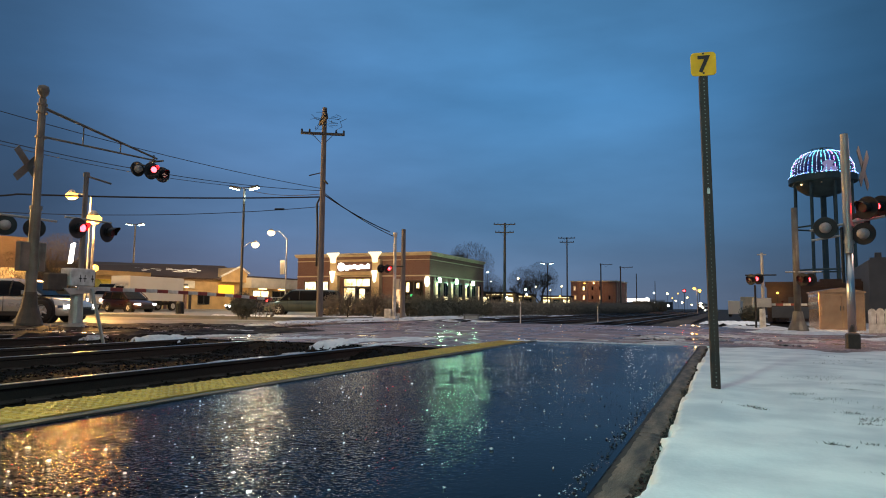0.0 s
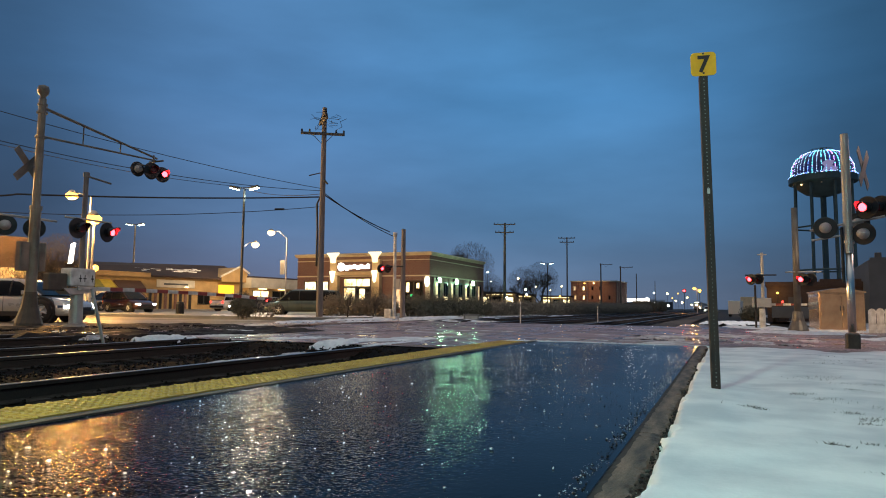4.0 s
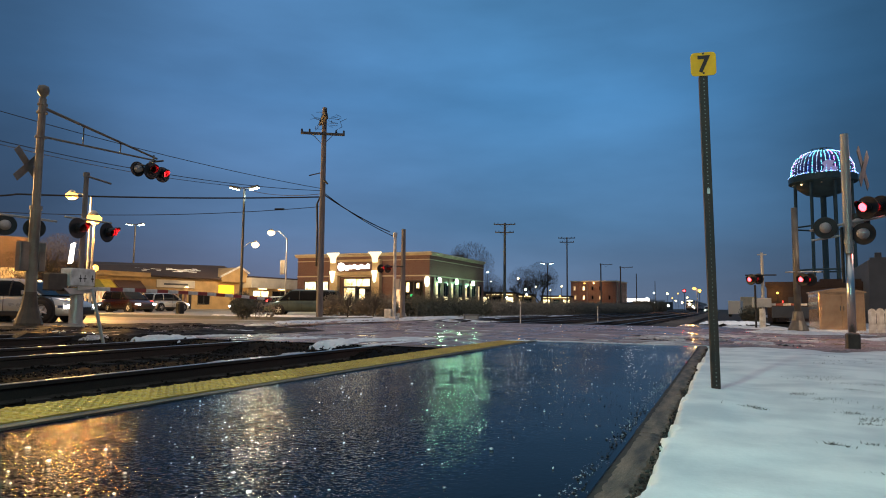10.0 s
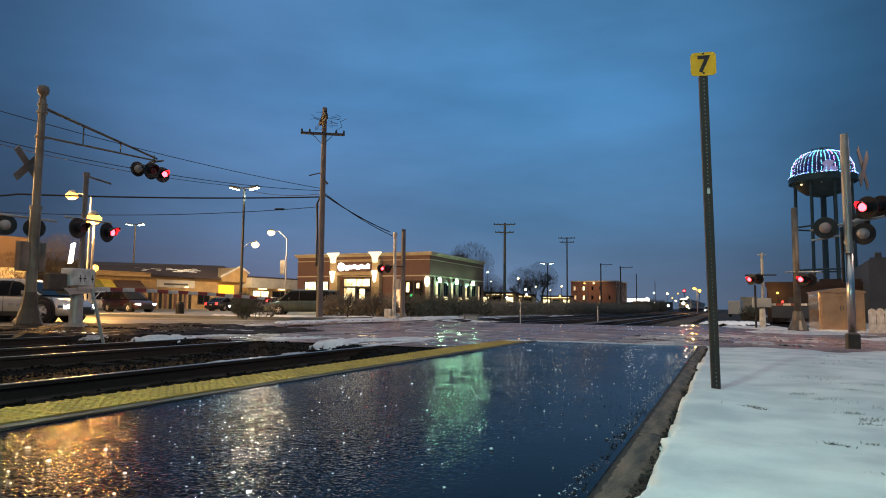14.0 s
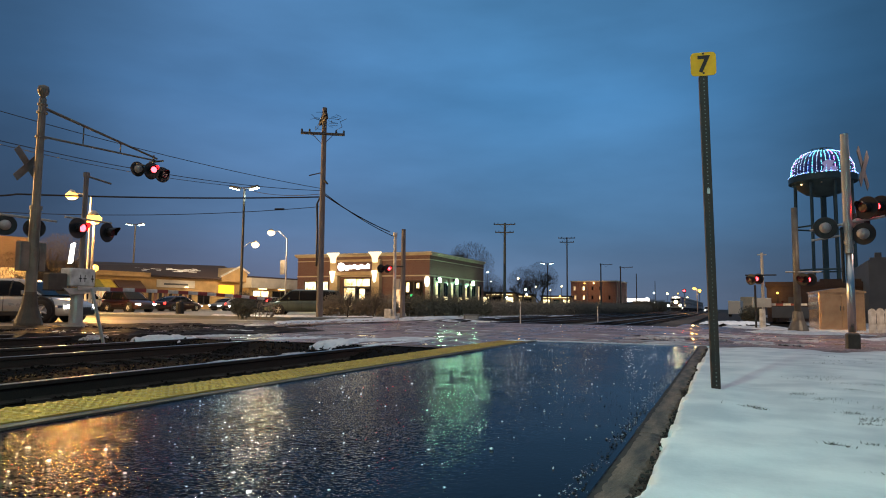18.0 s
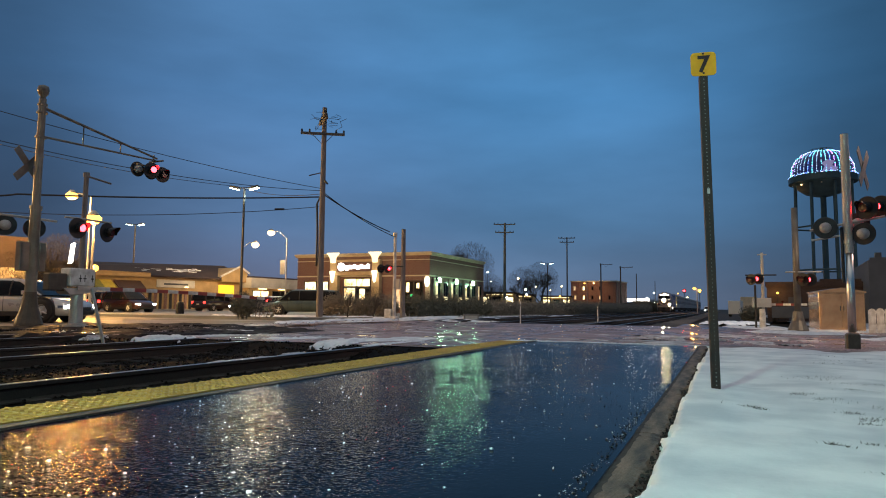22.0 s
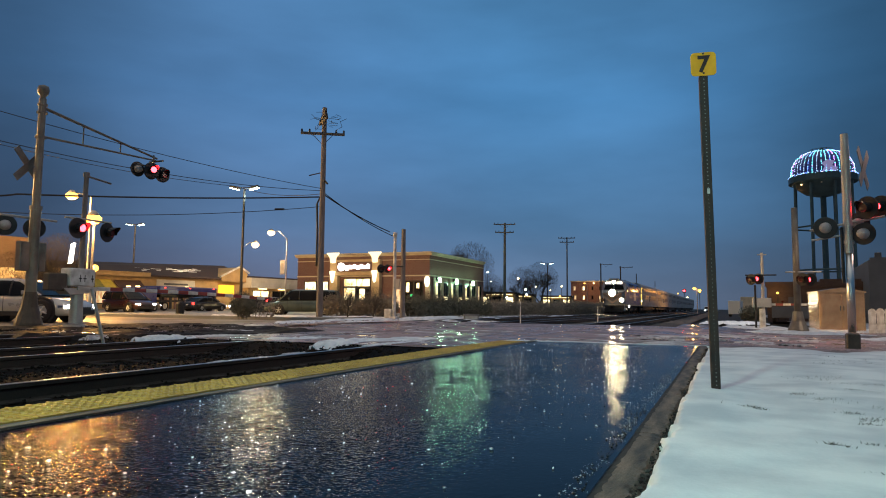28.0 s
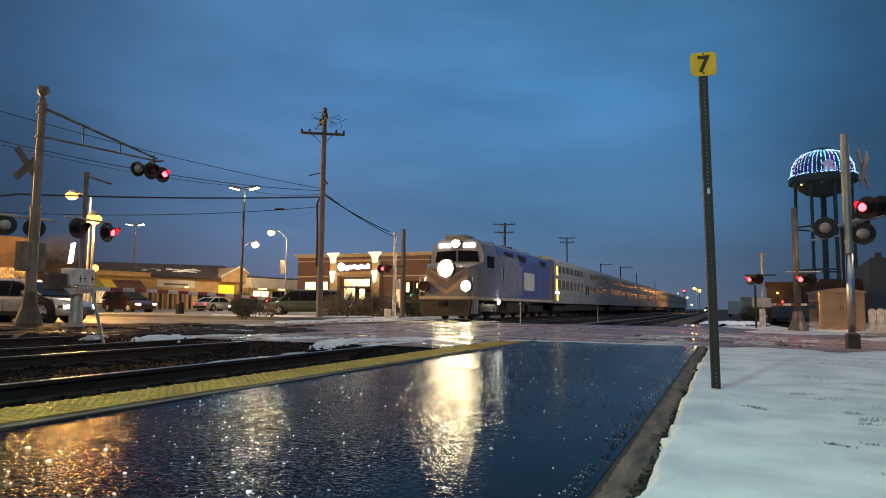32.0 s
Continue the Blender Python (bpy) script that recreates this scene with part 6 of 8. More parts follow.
def build_store():
    """The brick store: front towards the road, side along the tracks."""
    x0, x1, y0, y1, base, top = -42.6, -26.9, 59.2, 75.0, -0.2, 5.92
    s = thing("store_building", "brown brick store with cream cornice and lit entrance", "store", pose(0, 0, 0))
    part("wall_front", B((x0, y0, base, x1, y0 + 0.3, 5.58)), M_BRICK, s)
    part("wall_side", B((x1 - 0.3, y0 + 0.3, base, x1, y1, 5.58)), M_BRICK, s)
    part("wall_rear", B((x0, y1 - 0.3, base, x1 - 0.3, y1, 5.58)), M_BRICK, s)
    part("wall_far_side", B((x0, y0 + 0.3, base, x0 + 0.3, y1 - 0.3, 5.58)), M_BRICK, s)
    part("roof", B((x0 + 0.3, y0 + 0.3, 4.9, x1 - 0.3, y1 - 0.3, 5.1)), M_ROOF, s)
    def step_profile(e, sign):
        return [(e - sign * 0.25, 5.58), (e + sign * 0.08, 5.58), (e + sign * 0.08, 5.66), (e + sign * 0.17, 5.66), (e + sign * 0.17, 5.76), (e + sign * 0.28, 5.80), (e + sign * 0.28, top), (e - sign * 0.25, top)]
    part("cornice", prism(step_profile(y0, -1), x0 - 0.28, x1 + 0.28, "yz"), M_CREAM, s, "stepped cream cornice")
    part("cornice", prism(step_profile(x1, 1), y0 + 0.26, y1, "xz"), M_CREAM, s, "stepped cream cornice")
    part("cornice", prism(step_profile(x0, -1), y0 + 0.26, y1, "xz"), M_CREAM, s, "stepped cream cornice")
    part("band", B((x0 - 0.05, y0 - 0.05, 3.48, x1 + 0.05, y0, 3.62), (x1, y0, 3.48, x1 + 0.05, y1, 3.62)), M_CREAM, s, "cream string course")
    part("band", B((x0 - 0.04, y0 - 0.04, 5.12, x1 + 0.04, y0, 5.20), (x1, y0, 5.12, x1 + 0.04, y1, 5.20)), M_CREAM, s, "cream string course")
    # entrance portal
    px0, px1 = -38.15, -32.25
    po = part("portal", B((px0, y0 - 0.55, base, px0 + 0.9, y0, 3.6), (px1 - 0.9, y0 - 0.55, base, px1, y0, 3.6), (px0, y0 - 0.55, 3.62, px1, y0 - 0.06, 5.25)), M_PORTAL, s, "warm stone entrance portal")
    for cx in (px0 + 0.45, px1 - 0.45):
        # no lamp here: the uplight is put into the capital's own glow
        part("capital", prism([(cx - 0.72, 5.98), (cx + 0.72, 5.98), (cx + 0.60, 5.78), (cx + 0.36, 5.55), (cx + 0.27, 5.25), (cx + 0.22, 4.90), (cx - 0.22, 4.90), (cx - 0.27, 5.25), (cx - 0.36, 5.55), (cx - 0.60, 5.78)], y0 - 0.85, y0 - 0.55, "xz"), G_CAPITAL, po, "flared capital with its uplight put in as glow")
        part("sconce", turned([(0, 2.95), (0.10, 3.0), (0.19, 3.4), (0.27, 3.9), (0.30, 4.15), (0, 4.17)], 12), G_SCONCE, po, "glowing sconce", pose(cx, y0 - 0.78, -0.10), True)
    sign = part("sign_board", B((px0 + 0.85, y0 - 0.62, 4.0, px1 - 0.85, y0 - 0.56, 5.0), bevel=0.02), M_BRICK, s, "dark sign board with glowing plain shapes")
    cx = px0 + 1.45
    part("emblem", R(((cx, y0 - 0.70, 4.5), (cx, y0 - 0.62, 4.5), 0.42), n=20), G_SIGNW, sign)
    xs = cx + 0.50
    for wd, lo_z, hi_z in ((0.30, 4.12, 4.62), (0.42, 4.26, 4.66), (0.22, 4.30, 4.74), (0.36, 4.22, 4.60), (0.30, 4.30, 4.72), (0.26, 4.26, 4.58), (0.30, 4.28, 4.76)):
        part("sign_bar", B((xs, y0 - 0.68, lo_z, xs + wd * 1.2, y0 - 0.62, hi_z), bevel=0.05), G_SIGNW, sign, "glowing white bar")
        xs += wd * 1.2 + 0.045
    d = part("entrance_door", B((-36.7, y0 - 0.12, base, -33.5, y0 - 0.09, 3.36)), M_BLACK, s, "black framed glazed entrance")
    for xa, xb, za, zb in ((-36.6, -35.15, 2.5, 3.25), (-35.05, -33.6, 2.5, 3.25), (-36.6, -35.3, 0.1, 2.32), (-34.75, -34.15, 0.1, 2.22)):
        part("pane", B((xa, y0 - 0.135, za, xb, y0 - 0.121, zb)), G_ROOM, d, "warm lit pane")
    for xa, xb in ((-35.2, -34.8), (-34.1, -33.6)):
        part("pane", B((xa, y0 - 0.135, 0.1, xb, y0 - 0.121, 2.22)), M_GLASS, d, "dark pane")
    window(s, -41.6, -38.7, 0.3, 3.0, y0 - 0.02, G_ROOM, 1, rails=())
    window(s, -30.9, -29.9, 0.3, 3.0, y0 - 0.02, G_ROOMDIM, 0)
    w = window(s, -29.6, -27.6, 0.3, 3.0, y0 - 0.02, M_GLASS, 1)
    part("inner_light", B((-29.45, y0 - 0.034, 1.9, -29.1, y0 - 0.029, 2.85), (-28.3, y0 - 0.034, 2.3, -28.0, y0 - 0.029, 2.8)), G_ROOM, w, "warm light behind the glass")
    part("green_sign", B((-29.0, y0 - 0.036, 1.45, -28.75, y0 - 0.029, 1.7)), G_GREENSIGN, w, "small green lit sign")
    part("pilaster", B((-27.3, y0 - 0.12, base, -26.8, y0 - 0.051, 3.4)), M_CREAM, s)
    part("sconce", turned([(0, 2.8), (0.18, 2.9), (0.28, 3.4), (0.20, 3.8), (0, 3.9)], 12), G_SCONCE, s, "glowing sconce", pose(-27.05, y0 - 0.25, -0.4), True)
    # side along the tracks: slim bays with lit glass between brick piers
    side = part("side_bays", B((x1, y0 + 0.4, base, x1 + 0.10, y1, 0.4)), M_CREAM, s, "cream plinth")
    y = y0 + 0.7
    k = 0
    while y < y1 - 1.5:
        part("pier", B((x1, y, 0.4, x1 + 0.14, y + 0.55, 3.4)), M_BRICK, s)
        w = part("window", B((x1 + 0.01, y + 0.6, 0.45, x1 + 0.05, y + 1.95, 3.1)), M_BLACK, s)
        part("pane", B((x1 + 0.052, y + 0.68, 0.55, x1 + 0.06, y + 1.22, 2.9)), G_ROOMDIM if k % 2 == 0 else M_GLASS, w)
        part("pane", B((x1 + 0.052, y + 1.32, 0.55, x1 + 0.06, y + 1.88, 2.9)), M_GLASS, w)
        if k in (1, 3, 4):
            part("poster", B((x1 + 0.062, y + 0.75, 0.7, x1 + 0.068, y + 1.8, 1.5)), G_ROOM, w, "lit display panel")
        y += 2.05
        k += 1
    for p in WALL_LIGHTS:
        o = part("wall_lamp", B((x1, p[1] - 0.34, p[2] - 0.12, x1 + 0.28, p[1] + 0.34, p[2] + 0.20), bevel=0.03), M_BLACK, s, "wall lamp with green-white light")
        part("lens", B((x1 + 0.281, p[1] - 0.30, p[2] - 0.34, x1 + 0.36, p[1] + 0.30, p[2] + 0.14), bevel=0.01), G_GREEN, o)
    part("rooftop_unit", B((-29.5, 66, 5.1, -27.9, 68, 5.9), bevel=0.03), M_GALV, s)


def build_shops():
    """Row of low shops behind the street."""
    a = 8.0
    s = thing("shop_building", "tan shop building with brown shingle roof and awnings", "shop", pose(-60.0, 47.0, -0.12, 0, 0, 90 - a))
    # local x runs along the street, local -y faces it
    L = 20.6
    part("wall", B((-14, 0, 0, L, 9, 3.7)), M_TAN, s)
    # the ridge climbs towards the gable
    roof = prism([(-0.5, 3.6), (-0.5, 3.75), (4.5, 4.62), (9.5, 3.75), (9.5, 3.6)], -14, 21.5, "yz")
    for v in roof.verts:
        if abs(v.co.y - 4.5) < 0.1 and v.co.x > 0:
            v.co.z = 5.72
    part("roof", roof, M_ROOF, s, "brown shingle roof with snow remnants")
    part("parapet", B((-14, -0.55, 3.5, 7.2, -0.36, 3.92), (-14, -0.62, 3.92, 7.2, -0.30, 4.0)), M_TAN, s, "plain tan parapet")
    part("gable", prism([(16.9, 3.4), (L + 0.4, 3.4), (L + 0.4, 4.55), (19.7, 5.3), (16.9, 4.0)], -0.6, 9.4, "xz"), M_TAN, s)
    part("gable_trim", prism([(16.6, 3.85), (19.7, 5.3), (L + 0.6, 4.5), (L + 0.6, 4.72), (19.7, 5.52), (16.6, 4.07)], -0.75, -0.61, "xz"), M_WHITEPAINT, s, "cream gable trim")
    rnd = random.Random(2)
    for i in range(7):
        x = 6.2 + i * 1.4 + rnd.uniform(-0.4, 0.4)
        sn = bmesh.new()
        for k in range(3):
            xx, zz = x + rnd.uniform(-0.5, 0.5), rnd.uniform(0.7, 2.4)
            lift = 3.80 + (zz + 0.5) * 0.2 * (0.87 + 1.1 * (xx + 14) / 35.5)
            add_box(sn, xx, zz, lift, xx + rnd.uniform(0.5, 1.3), zz + rnd.uniform(0.2, 0.5), lift + 0.16)
        part("roof_snow", sn, M_SNOW, s, "thin snow left on the roof")
    for x0, x1, m, lab in ((-6.0, -1.0, M_AWN_B, "brown awning"), (-0.6, 0.6, M_AWN_Y, "yellow awning"), (0.6, 1.6, M_AWN_G, "olive awning"), (1.6, 2.9, M_AWN_Y, "yellow awning"), (3.2, 6.3, M_AWN_B, "brown awning")):
        part("awning", prism([(0.0, 3.1), (0.0, 2.9), (-1.1, 2.15), (-1.1, 2.3)], x0, x1, "yz"), m, s, lab)
    part("fascia", B((8.3, -0.12, 2.45, 13.4, -0.02, 3.35), bevel=0.02), M_WHITEWALL, s, "pale fascia sign with plain bars")
    part("fascia_bar", B((9.2, -0.15, 2.75, 12.4, -0.122, 2.95)), M_GREYBLOCK, s)
    part("sign_panel", B((16.9, -0.15, 1.7, 19.3, -0.02, 3.0), bevel=0.02), G_YELLOWSIGN, s, "glowing yellow sign panel")
    for i in range(9):
        x0 = 7.4 + i * 0.66
        part("post", B((x0, -0.10, 0, x0 + 0.32, -0.004, 1.9)), M_BRICK if i % 2 else M_BLACK, s)
    for x0, x1, m in ((-8.8, -6.0, G_ROOMDIM), (-4.6, -1.2, M_GLASS), (0.0, 2.6, G_ROOMDIM), (3.6, 6.0, G_ROOMDIM), (14.0, 15.6, M_GLASS)):
        window(s, x0, x1, 0.6, 2.0, -0.03, m, 1)
    part("shop_lamp", B((12.0, -0.4, 2.47, 12.3, -0.02, 2.62), bevel=0.02), G_WARM, s, "small warm lamp")
    w = thing("shop_building", "low off-white shop with flat fascia and lit windows", "shop", pose(-56.2, 67.6, -0.12, 0, 0, 90 - 6))
    part("wall", B((0, 0, 0, 19, 8, 2.9)), M_TAN, w)
    part("fascia", B((-0.1, -0.6, 2.75, 19, 8.1, 4.05), bevel=0.03), M_WHITEWALL, w, "off-white flat fascia")
    part("roof_edge", B((0, -0.3, 4.05, 18.5, 8, 4.25)), M_ROOF, w)
    for i in range(5):
        window(w, 0.8 + i * 3.6, 3.6 + i * 3.6, 0.4, 2.4, -0.03, (G_ROOM, M_GLASS, G_ROOMDIM, M_GLASS, G_ROOM)[i], 1)
        part("soffit_lamp", B((1.6 + i * 3.6, -0.5, 2.6, 2.8 + i * 3.6, -0.2, 2.72)), G_WARM, w, "soffit strip lamp")
    # buildings at the edge of the view
    p = (-44.54, 30.53, -0.01)
    h = thing("shop_building", "brown brick shop with pale lit fascia band", "shop", pose(p[0], p[1], -0.12, 0, 0, 75))
    part("wall", B((-22, 0, 0, 0, 9, 5.1)), M_DARKBRICK, h)
    part("fascia", B((-22, -0.3, 1.75, 0.2, -0.02, 2.95), bevel=0.02), M_CREAM, h, "pale fascia band")
    window(h, -9, -3, 0.3, 1.5, -0.03, M_GLASS, 2)


def build_far():
    b = thing("brick_block", "two-storey orange brick block with few lit windows", "apartment block", pose(-42.6, 196.5, -0.4, 0, 0, -5))
    part("wall", B((0, 0, 0, 13.4, 14, 8.6)), M_BRICK_FAR, b)
    part("parapet", B((-0.15, -0.15, 8.6, 13.55, 14.15, 8.95)), M_CREAM, b)
    for z, row in ((3.4, ((1.0, G_ROOMDIM), (3.6, G_ROOM), (6.2, M_GLASS), (8.5, G_ROOMDIM), (11.2, M_GLASS))), (6.1, ((0.8, G_ROOMDIM), (3.6, G_ROOM), (6.2, M_GLASS), (8.5, M_GLASS)))):
        for x0, m in row:
            window(b, x0, x0 + 0.6, z, z + 1.2, -0.03, m, 0, mat=M_BRICK_FAR)
    part("wall_lamp", turned([(0, -0.3), (0.3, 0), (0, 0.3)], 10), G_WARM, b, "", pose(7.0, -0.4, 8.2))
    for i in range(3):
        part("drainpipe", R(((13.46, 1.5 + i * 5, 0), (13.46, 1.5 + i * 5, 8.6), 0.08), n=6), M_CREAM, b)
    # low lit shops beyond the hedge
    for p, turn, n, m in (((-40.72, 110.75, 0.04), 12, 3, G_ROOM), ((-40.17, 128.89, 0.04), 12, 2, G_ROOMDIM), ((-38.19, 145.06, 0.07), 10, 3, G_ROOM)):
        o = thing("shop_building", "low distant shop with warm lit front", "shop", pose(p[0], p[1], -0.4, 0, 0, turn))
        part("wall", B((0, 0, 0, n * 2.2, 8, 3.3)), M_TAN, o)
        part("roof", B((-0.3, -0.4, 3.3, n * 2.2 + 0.3, 8.2, 3.6)), M_ROOF, o)
        for i in range(n):
            window(o, 0.4 + i * 2.2, 1.9 + i * 2.2, 1.0, 2.7, -0.03, m if i % 3 != 1 else M_GLASS, 0)
        part("soffit_lamp", B((0.5, -0.35, 3.1, n * 2.2 - 0.5, -0.1, 3.2)), G_ROOM, o, "soffit strip lamp")
    # filling-station canopy with bright underside
    p = (-29.19, 213.01, 1.58)
    c = thing("canopy", "long lit white canopy of a distant filling station", "canopy", pose(p[0], p[1], -0.4, 0, 0, 6))
    part("deck", B((0, 0, 3.2, 7.4, 8, 4.2), bevel=0.04), M_WHITEWALL, c)
    part("light_panel", B((0, -0.06, 3.1, 7.4, -0.01, 4.0)), G_SIGNW, c, "glowing edge panel")
    for x in (1.0, 6.4):
        part("column", B((x, 3, 0, x + 0.4, 3.4, 3.2)), M_WHITEPAINT, c)
    p = (-22.76, 178.56, -0.35)
    d = thing("dark_shed", "low dark shed beside the distant tracks", "shed", pose(p[0], p[1], -0.4, 0, 0, 6))
    part("wall", B((-2, 0, 0, 5.5, 5, 2.1)), M_GREYBLOCK, d)
    part("roof", B((-2.2, -0.2, 2.1, 5.7, 5.2, 2.35)), M_ROOF, d)
    # buildings around the water tower
    p = (3.19, 61.92, 0.16)
    e = thing("brick_building", "dark brown brick building below the water tower", "building", pose(p[0], p[1], -0.5, 0, 0, -4))
    part("wall", B((0, 0, 0, 14, 12, 2.95)), M_DARKBRICK, e)
    part("parapet", B((-0.1, -0.1, 2.95, 14.1, 12.1, 3.35), (4.0, 1.0, 3.35, 7.0, 4.0, 3.6)), M_DARKBRICK, e)
    part("door", B((1.6, -0.05, 0, 2.6, -0.004, 2.1)), M_GREYBLOCK, e)
    window(e, 4.4, 6.0, 1.0, 2.3, -0.03, M_GLASS, 1)
    window(e, 8.4, 10.0, 1.0, 2.3, -0.03, M_GLASS, 1)
    p = (9.79, 57.17, 0.28)
    e = thing("grey_building", "tall grey blue block at the edge of the lot", "building", pose(p[0], p[1], -0.5, 0, 0, -4))
    part("wall", B((0, 0, 0, 14, 12, 4.75)), M_GREYBLOCK, e)
    part("parapet", B((0.1, 0, 4.75, 14, 0.3, 4.95), (0.5, 0.5, 4.95, 0.9, 1.0, 5.35), (1.5, 0.5, 4.95, 1.8, 1.0, 5.5)), M_GREYBLOCK, e)
    window(e, 1.5, 3.0, 2.6, 4.0, -0.03, M_GLASS, 0)
    p = (5.65, 33.53, -0.34)
    f = thing("white_fence", "snowy white board fence beside the lot", "fence", pose(p[0], p[1], -0.45, 0, 0, -10))
    bd = mesh_from("board", prism([(0, 0), (0.28, 0), (0.28, 0.96), (0.22, 1.03), (0.14, 1.06), (0.06, 1.03), (0, 0.96)], 0, 0.05, "xz"), M_WHITEPAINT)
    for i in range(14):
        share("board", bd, f, pose(i * 0.3, 0, 0.02 * (i % 3)))
    part("rail", B((0, 0.05, 0.3, 4.2, 0.1, 0.4), (0, 0.05, 0.85, 4.2, 0.1, 0.95)), M_WHITEPAINT, f)
    # small far sheds and parked trailers near the vanishing tracks
    for px, w, h, m, lab in (((0.26, 95.00, -0.09), 1.5, 2.1, M_TRUCKWHITE, "small white trailer on the lot"), ((1.95, 104.98, 0.03), 2.0, 2.8, M_CREAM, "cream box trailer on the lot"), ((3.13, 54.91, 0.20), 2.6, 1.2, M_GREYBLOCK, "low grey storage bin on the snow")):
        t = thing("trailer", lab, "trailer", pose(px[0], px[1], -0.45, 0, 0, -6))
        part("box", B((0, 0, 0.35, w, 3.5, h), bevel=0.04), m, t)
        for sx in (0.0, w - 0.2):
            for wy in (1.0, 2.2):
                part("wheel", R(((sx, wy, 0.3), (sx + 0.2, wy, 0.3), 0.3), n=12), M_TYRE, t)
    # low dark town silhouette along the horizon
    bm = bmesh.new()
    rnd = random.Random(9)
    for i in range(46):
        x, y = -260 + i * 11.0, 430 + rnd.uniform(-40, 60)
        if -30 < x < 6:
            continue
        add_box(bm, x, y, -0.6, x + rnd.uniform(7, 13), y + 10, rnd.uniform(2.5, 6.5))
    single("backdrop", bm, M_GREYBLOCK, "low dark skyline of the town at the horizon", "backdrop", kind="structure")


def build_tower():
    c = (14.69, 119.10, 0.67)
    t = thing("water_tower", "dark legged water tower with its tank wrapped in light strings", "water tower", pose(c[0], c[1], -0.4))
    r, lip = 4.42, 21.25
    prof = [(0, 19.0), (1.2, 19.05), (2.5, 19.45), (3.6, 20.3), (r - 0.05, lip)]
    part("bowl", turned(prof, 40), M_TANKGREEN, t, "dark bowl under the tank", smooth=True)
    part("balcony", turned([(r - 0.1, lip - 0.1), (r + 0.45, lip - 0.1), (r + 0.45, lip + 0.9), (r + 0.38, lip + 0.9), (r + 0.38, lip), (r - 0.1, lip)], 40), M_TANKGREEN, t)
    dome = [(r, lip), (r, lip + 1.5), (r * 0.97, lip + 2.6), (r * 0.86, lip + 3.7), (r * 0.66, lip + 4.5), (r * 0.38, lip + 5.0), (0.0, lip + 5.2)]
    part("tank", turned(dome, 40), M_TANKBLUE, t, "deep blue painted tank", smooth=True)
    part("vent", R(((0, 0, lip + 5.1), (0, 0, lip + 5.6), 0.4, 0.25), n=12), M_TANKGREEN, t)
    rnd = random.Random(6)
    strings = 44
    for i in range(strings):
        a = 2 * math.pi * i / strings
        bms = [bmesh.new() for _ in BULBS]
        w = rnd.choice((0, 1, 1, 2, 3))
        for (r0, z0), (r1, z1) in zip(dome, dome[1:-1]):
            n = max(2, int(math.hypot(r1 - r0, z1 - z0) / 0.24))
            for k in range(n):
                f = k / n
                if rnd.random() < 0.12:
                    continue
                rr, zz = r0 + (r1 - r0) * f + 0.08, z0 + (z1 - z0) * f
                b = bms[w if rnd.random() < 0.72 else rnd.randrange(4)]
                lump(b, (rr * math.cos(a), rr * math.sin(a), zz), rnd.uniform(0.045, 0.095), 1.0, rnd)
        joined = bmesh.new()
        for mi, b in enumerate(bms):
            me = bpy.data.meshes.new("tmp")
            b.to_mesh(me)
            b.free()
            n0 = len(joined.faces)
            joined.from_mesh(me)
            joined.faces.ensure_lookup_table()
            for f in joined.faces[n0:]:
                f.material_index = mi
            bpy.data.meshes.remove(me)
        part("light_string", joined, BULBS, t, "string of blue and white bulbs")["kind"] = "stuff"
    # the panel is no lamp; bulb light on it is put in as glow
    part("pale_panel", prism([(-0.6, 22.2), (0.4, 22.5), (1.3, 22.2), (1.6, 22.8), (0.8, 23.1), (1.2, 23.8), (0.2, 24.1), (-0.6, 23.6), (-0.2, 23.0)], -r - 0.06, -r + 0.9, "xz"), G_LAVENDER, t, "pale lavender panel glowing in place of bulb light")
    part("roof_rail", R(*(((1.7 * math.cos(q), 1.7 * math.sin(q), lip + 4.8), (1.7 * math.cos(q), 1.7 * math.sin(q), lip + 5.35), 0.04) for q in (2 * math.pi * i / 10 for i in range(10))), *(((1.7 * math.cos(q), 1.7 * math.sin(q), lip + 5.32), (1.7 * math.cos(q + 0.63), 1.7 * math.sin(q + 0.63), lip + 5.32), 0.04) for q in (2 * math.pi * i / 10 for i in range(10))), n=5), M_TANKGREEN, t, "handrail round the roof hatch")
    rim = [bmesh.new() for _ in range(2)]
    for i in range(90):
        q = 2 * math.pi * i / 90
        lump(rim[i % 2], ((r + 0.40) * math.cos(q), (r + 0.40) * math.sin(q), lip + 0.95 + rnd.uniform(-0.12, 0.12)), rnd.uniform(0.07, 0.12), 1.0, rnd)
    for b, mat in zip(rim, (BULBS[1], BULBS[0])):
        part("rim_string", b, mat, t, "string of bulbs along the balcony")["kind"] = "stuff"
    legs = 8
    for i in range(legs):
        a = 2 * math.pi * (i + 0.35) / legs
        p, q = Vector((4.2 * math.cos(a), 4.2 * math.sin(a), lip - 0.4)), Vector((4.4 * math.cos(a), 4.4 * math.sin(a), 0))
        part("leg", R((q, p, 0.21, 0.21), n=12), M_TANKGREEN, t, "tubular steel leg")
        part("floodlight", turned([(0, -0.12), (0.13, -0.06), (0.13, 0.06), (0, 0.12)], 8), G_WARM if i % 2 == 0 else M_CREAM, t, "", pose(4.0 * math.cos(a + 0.35), 4.0 * math.sin(a + 0.35), lip - 0.55))
    part("riser", R(((0, 0, 0), (0, 0, 19.2), 0.45, 0.42), n=18), M_TANKGREEN, t, "thick central riser pipe")
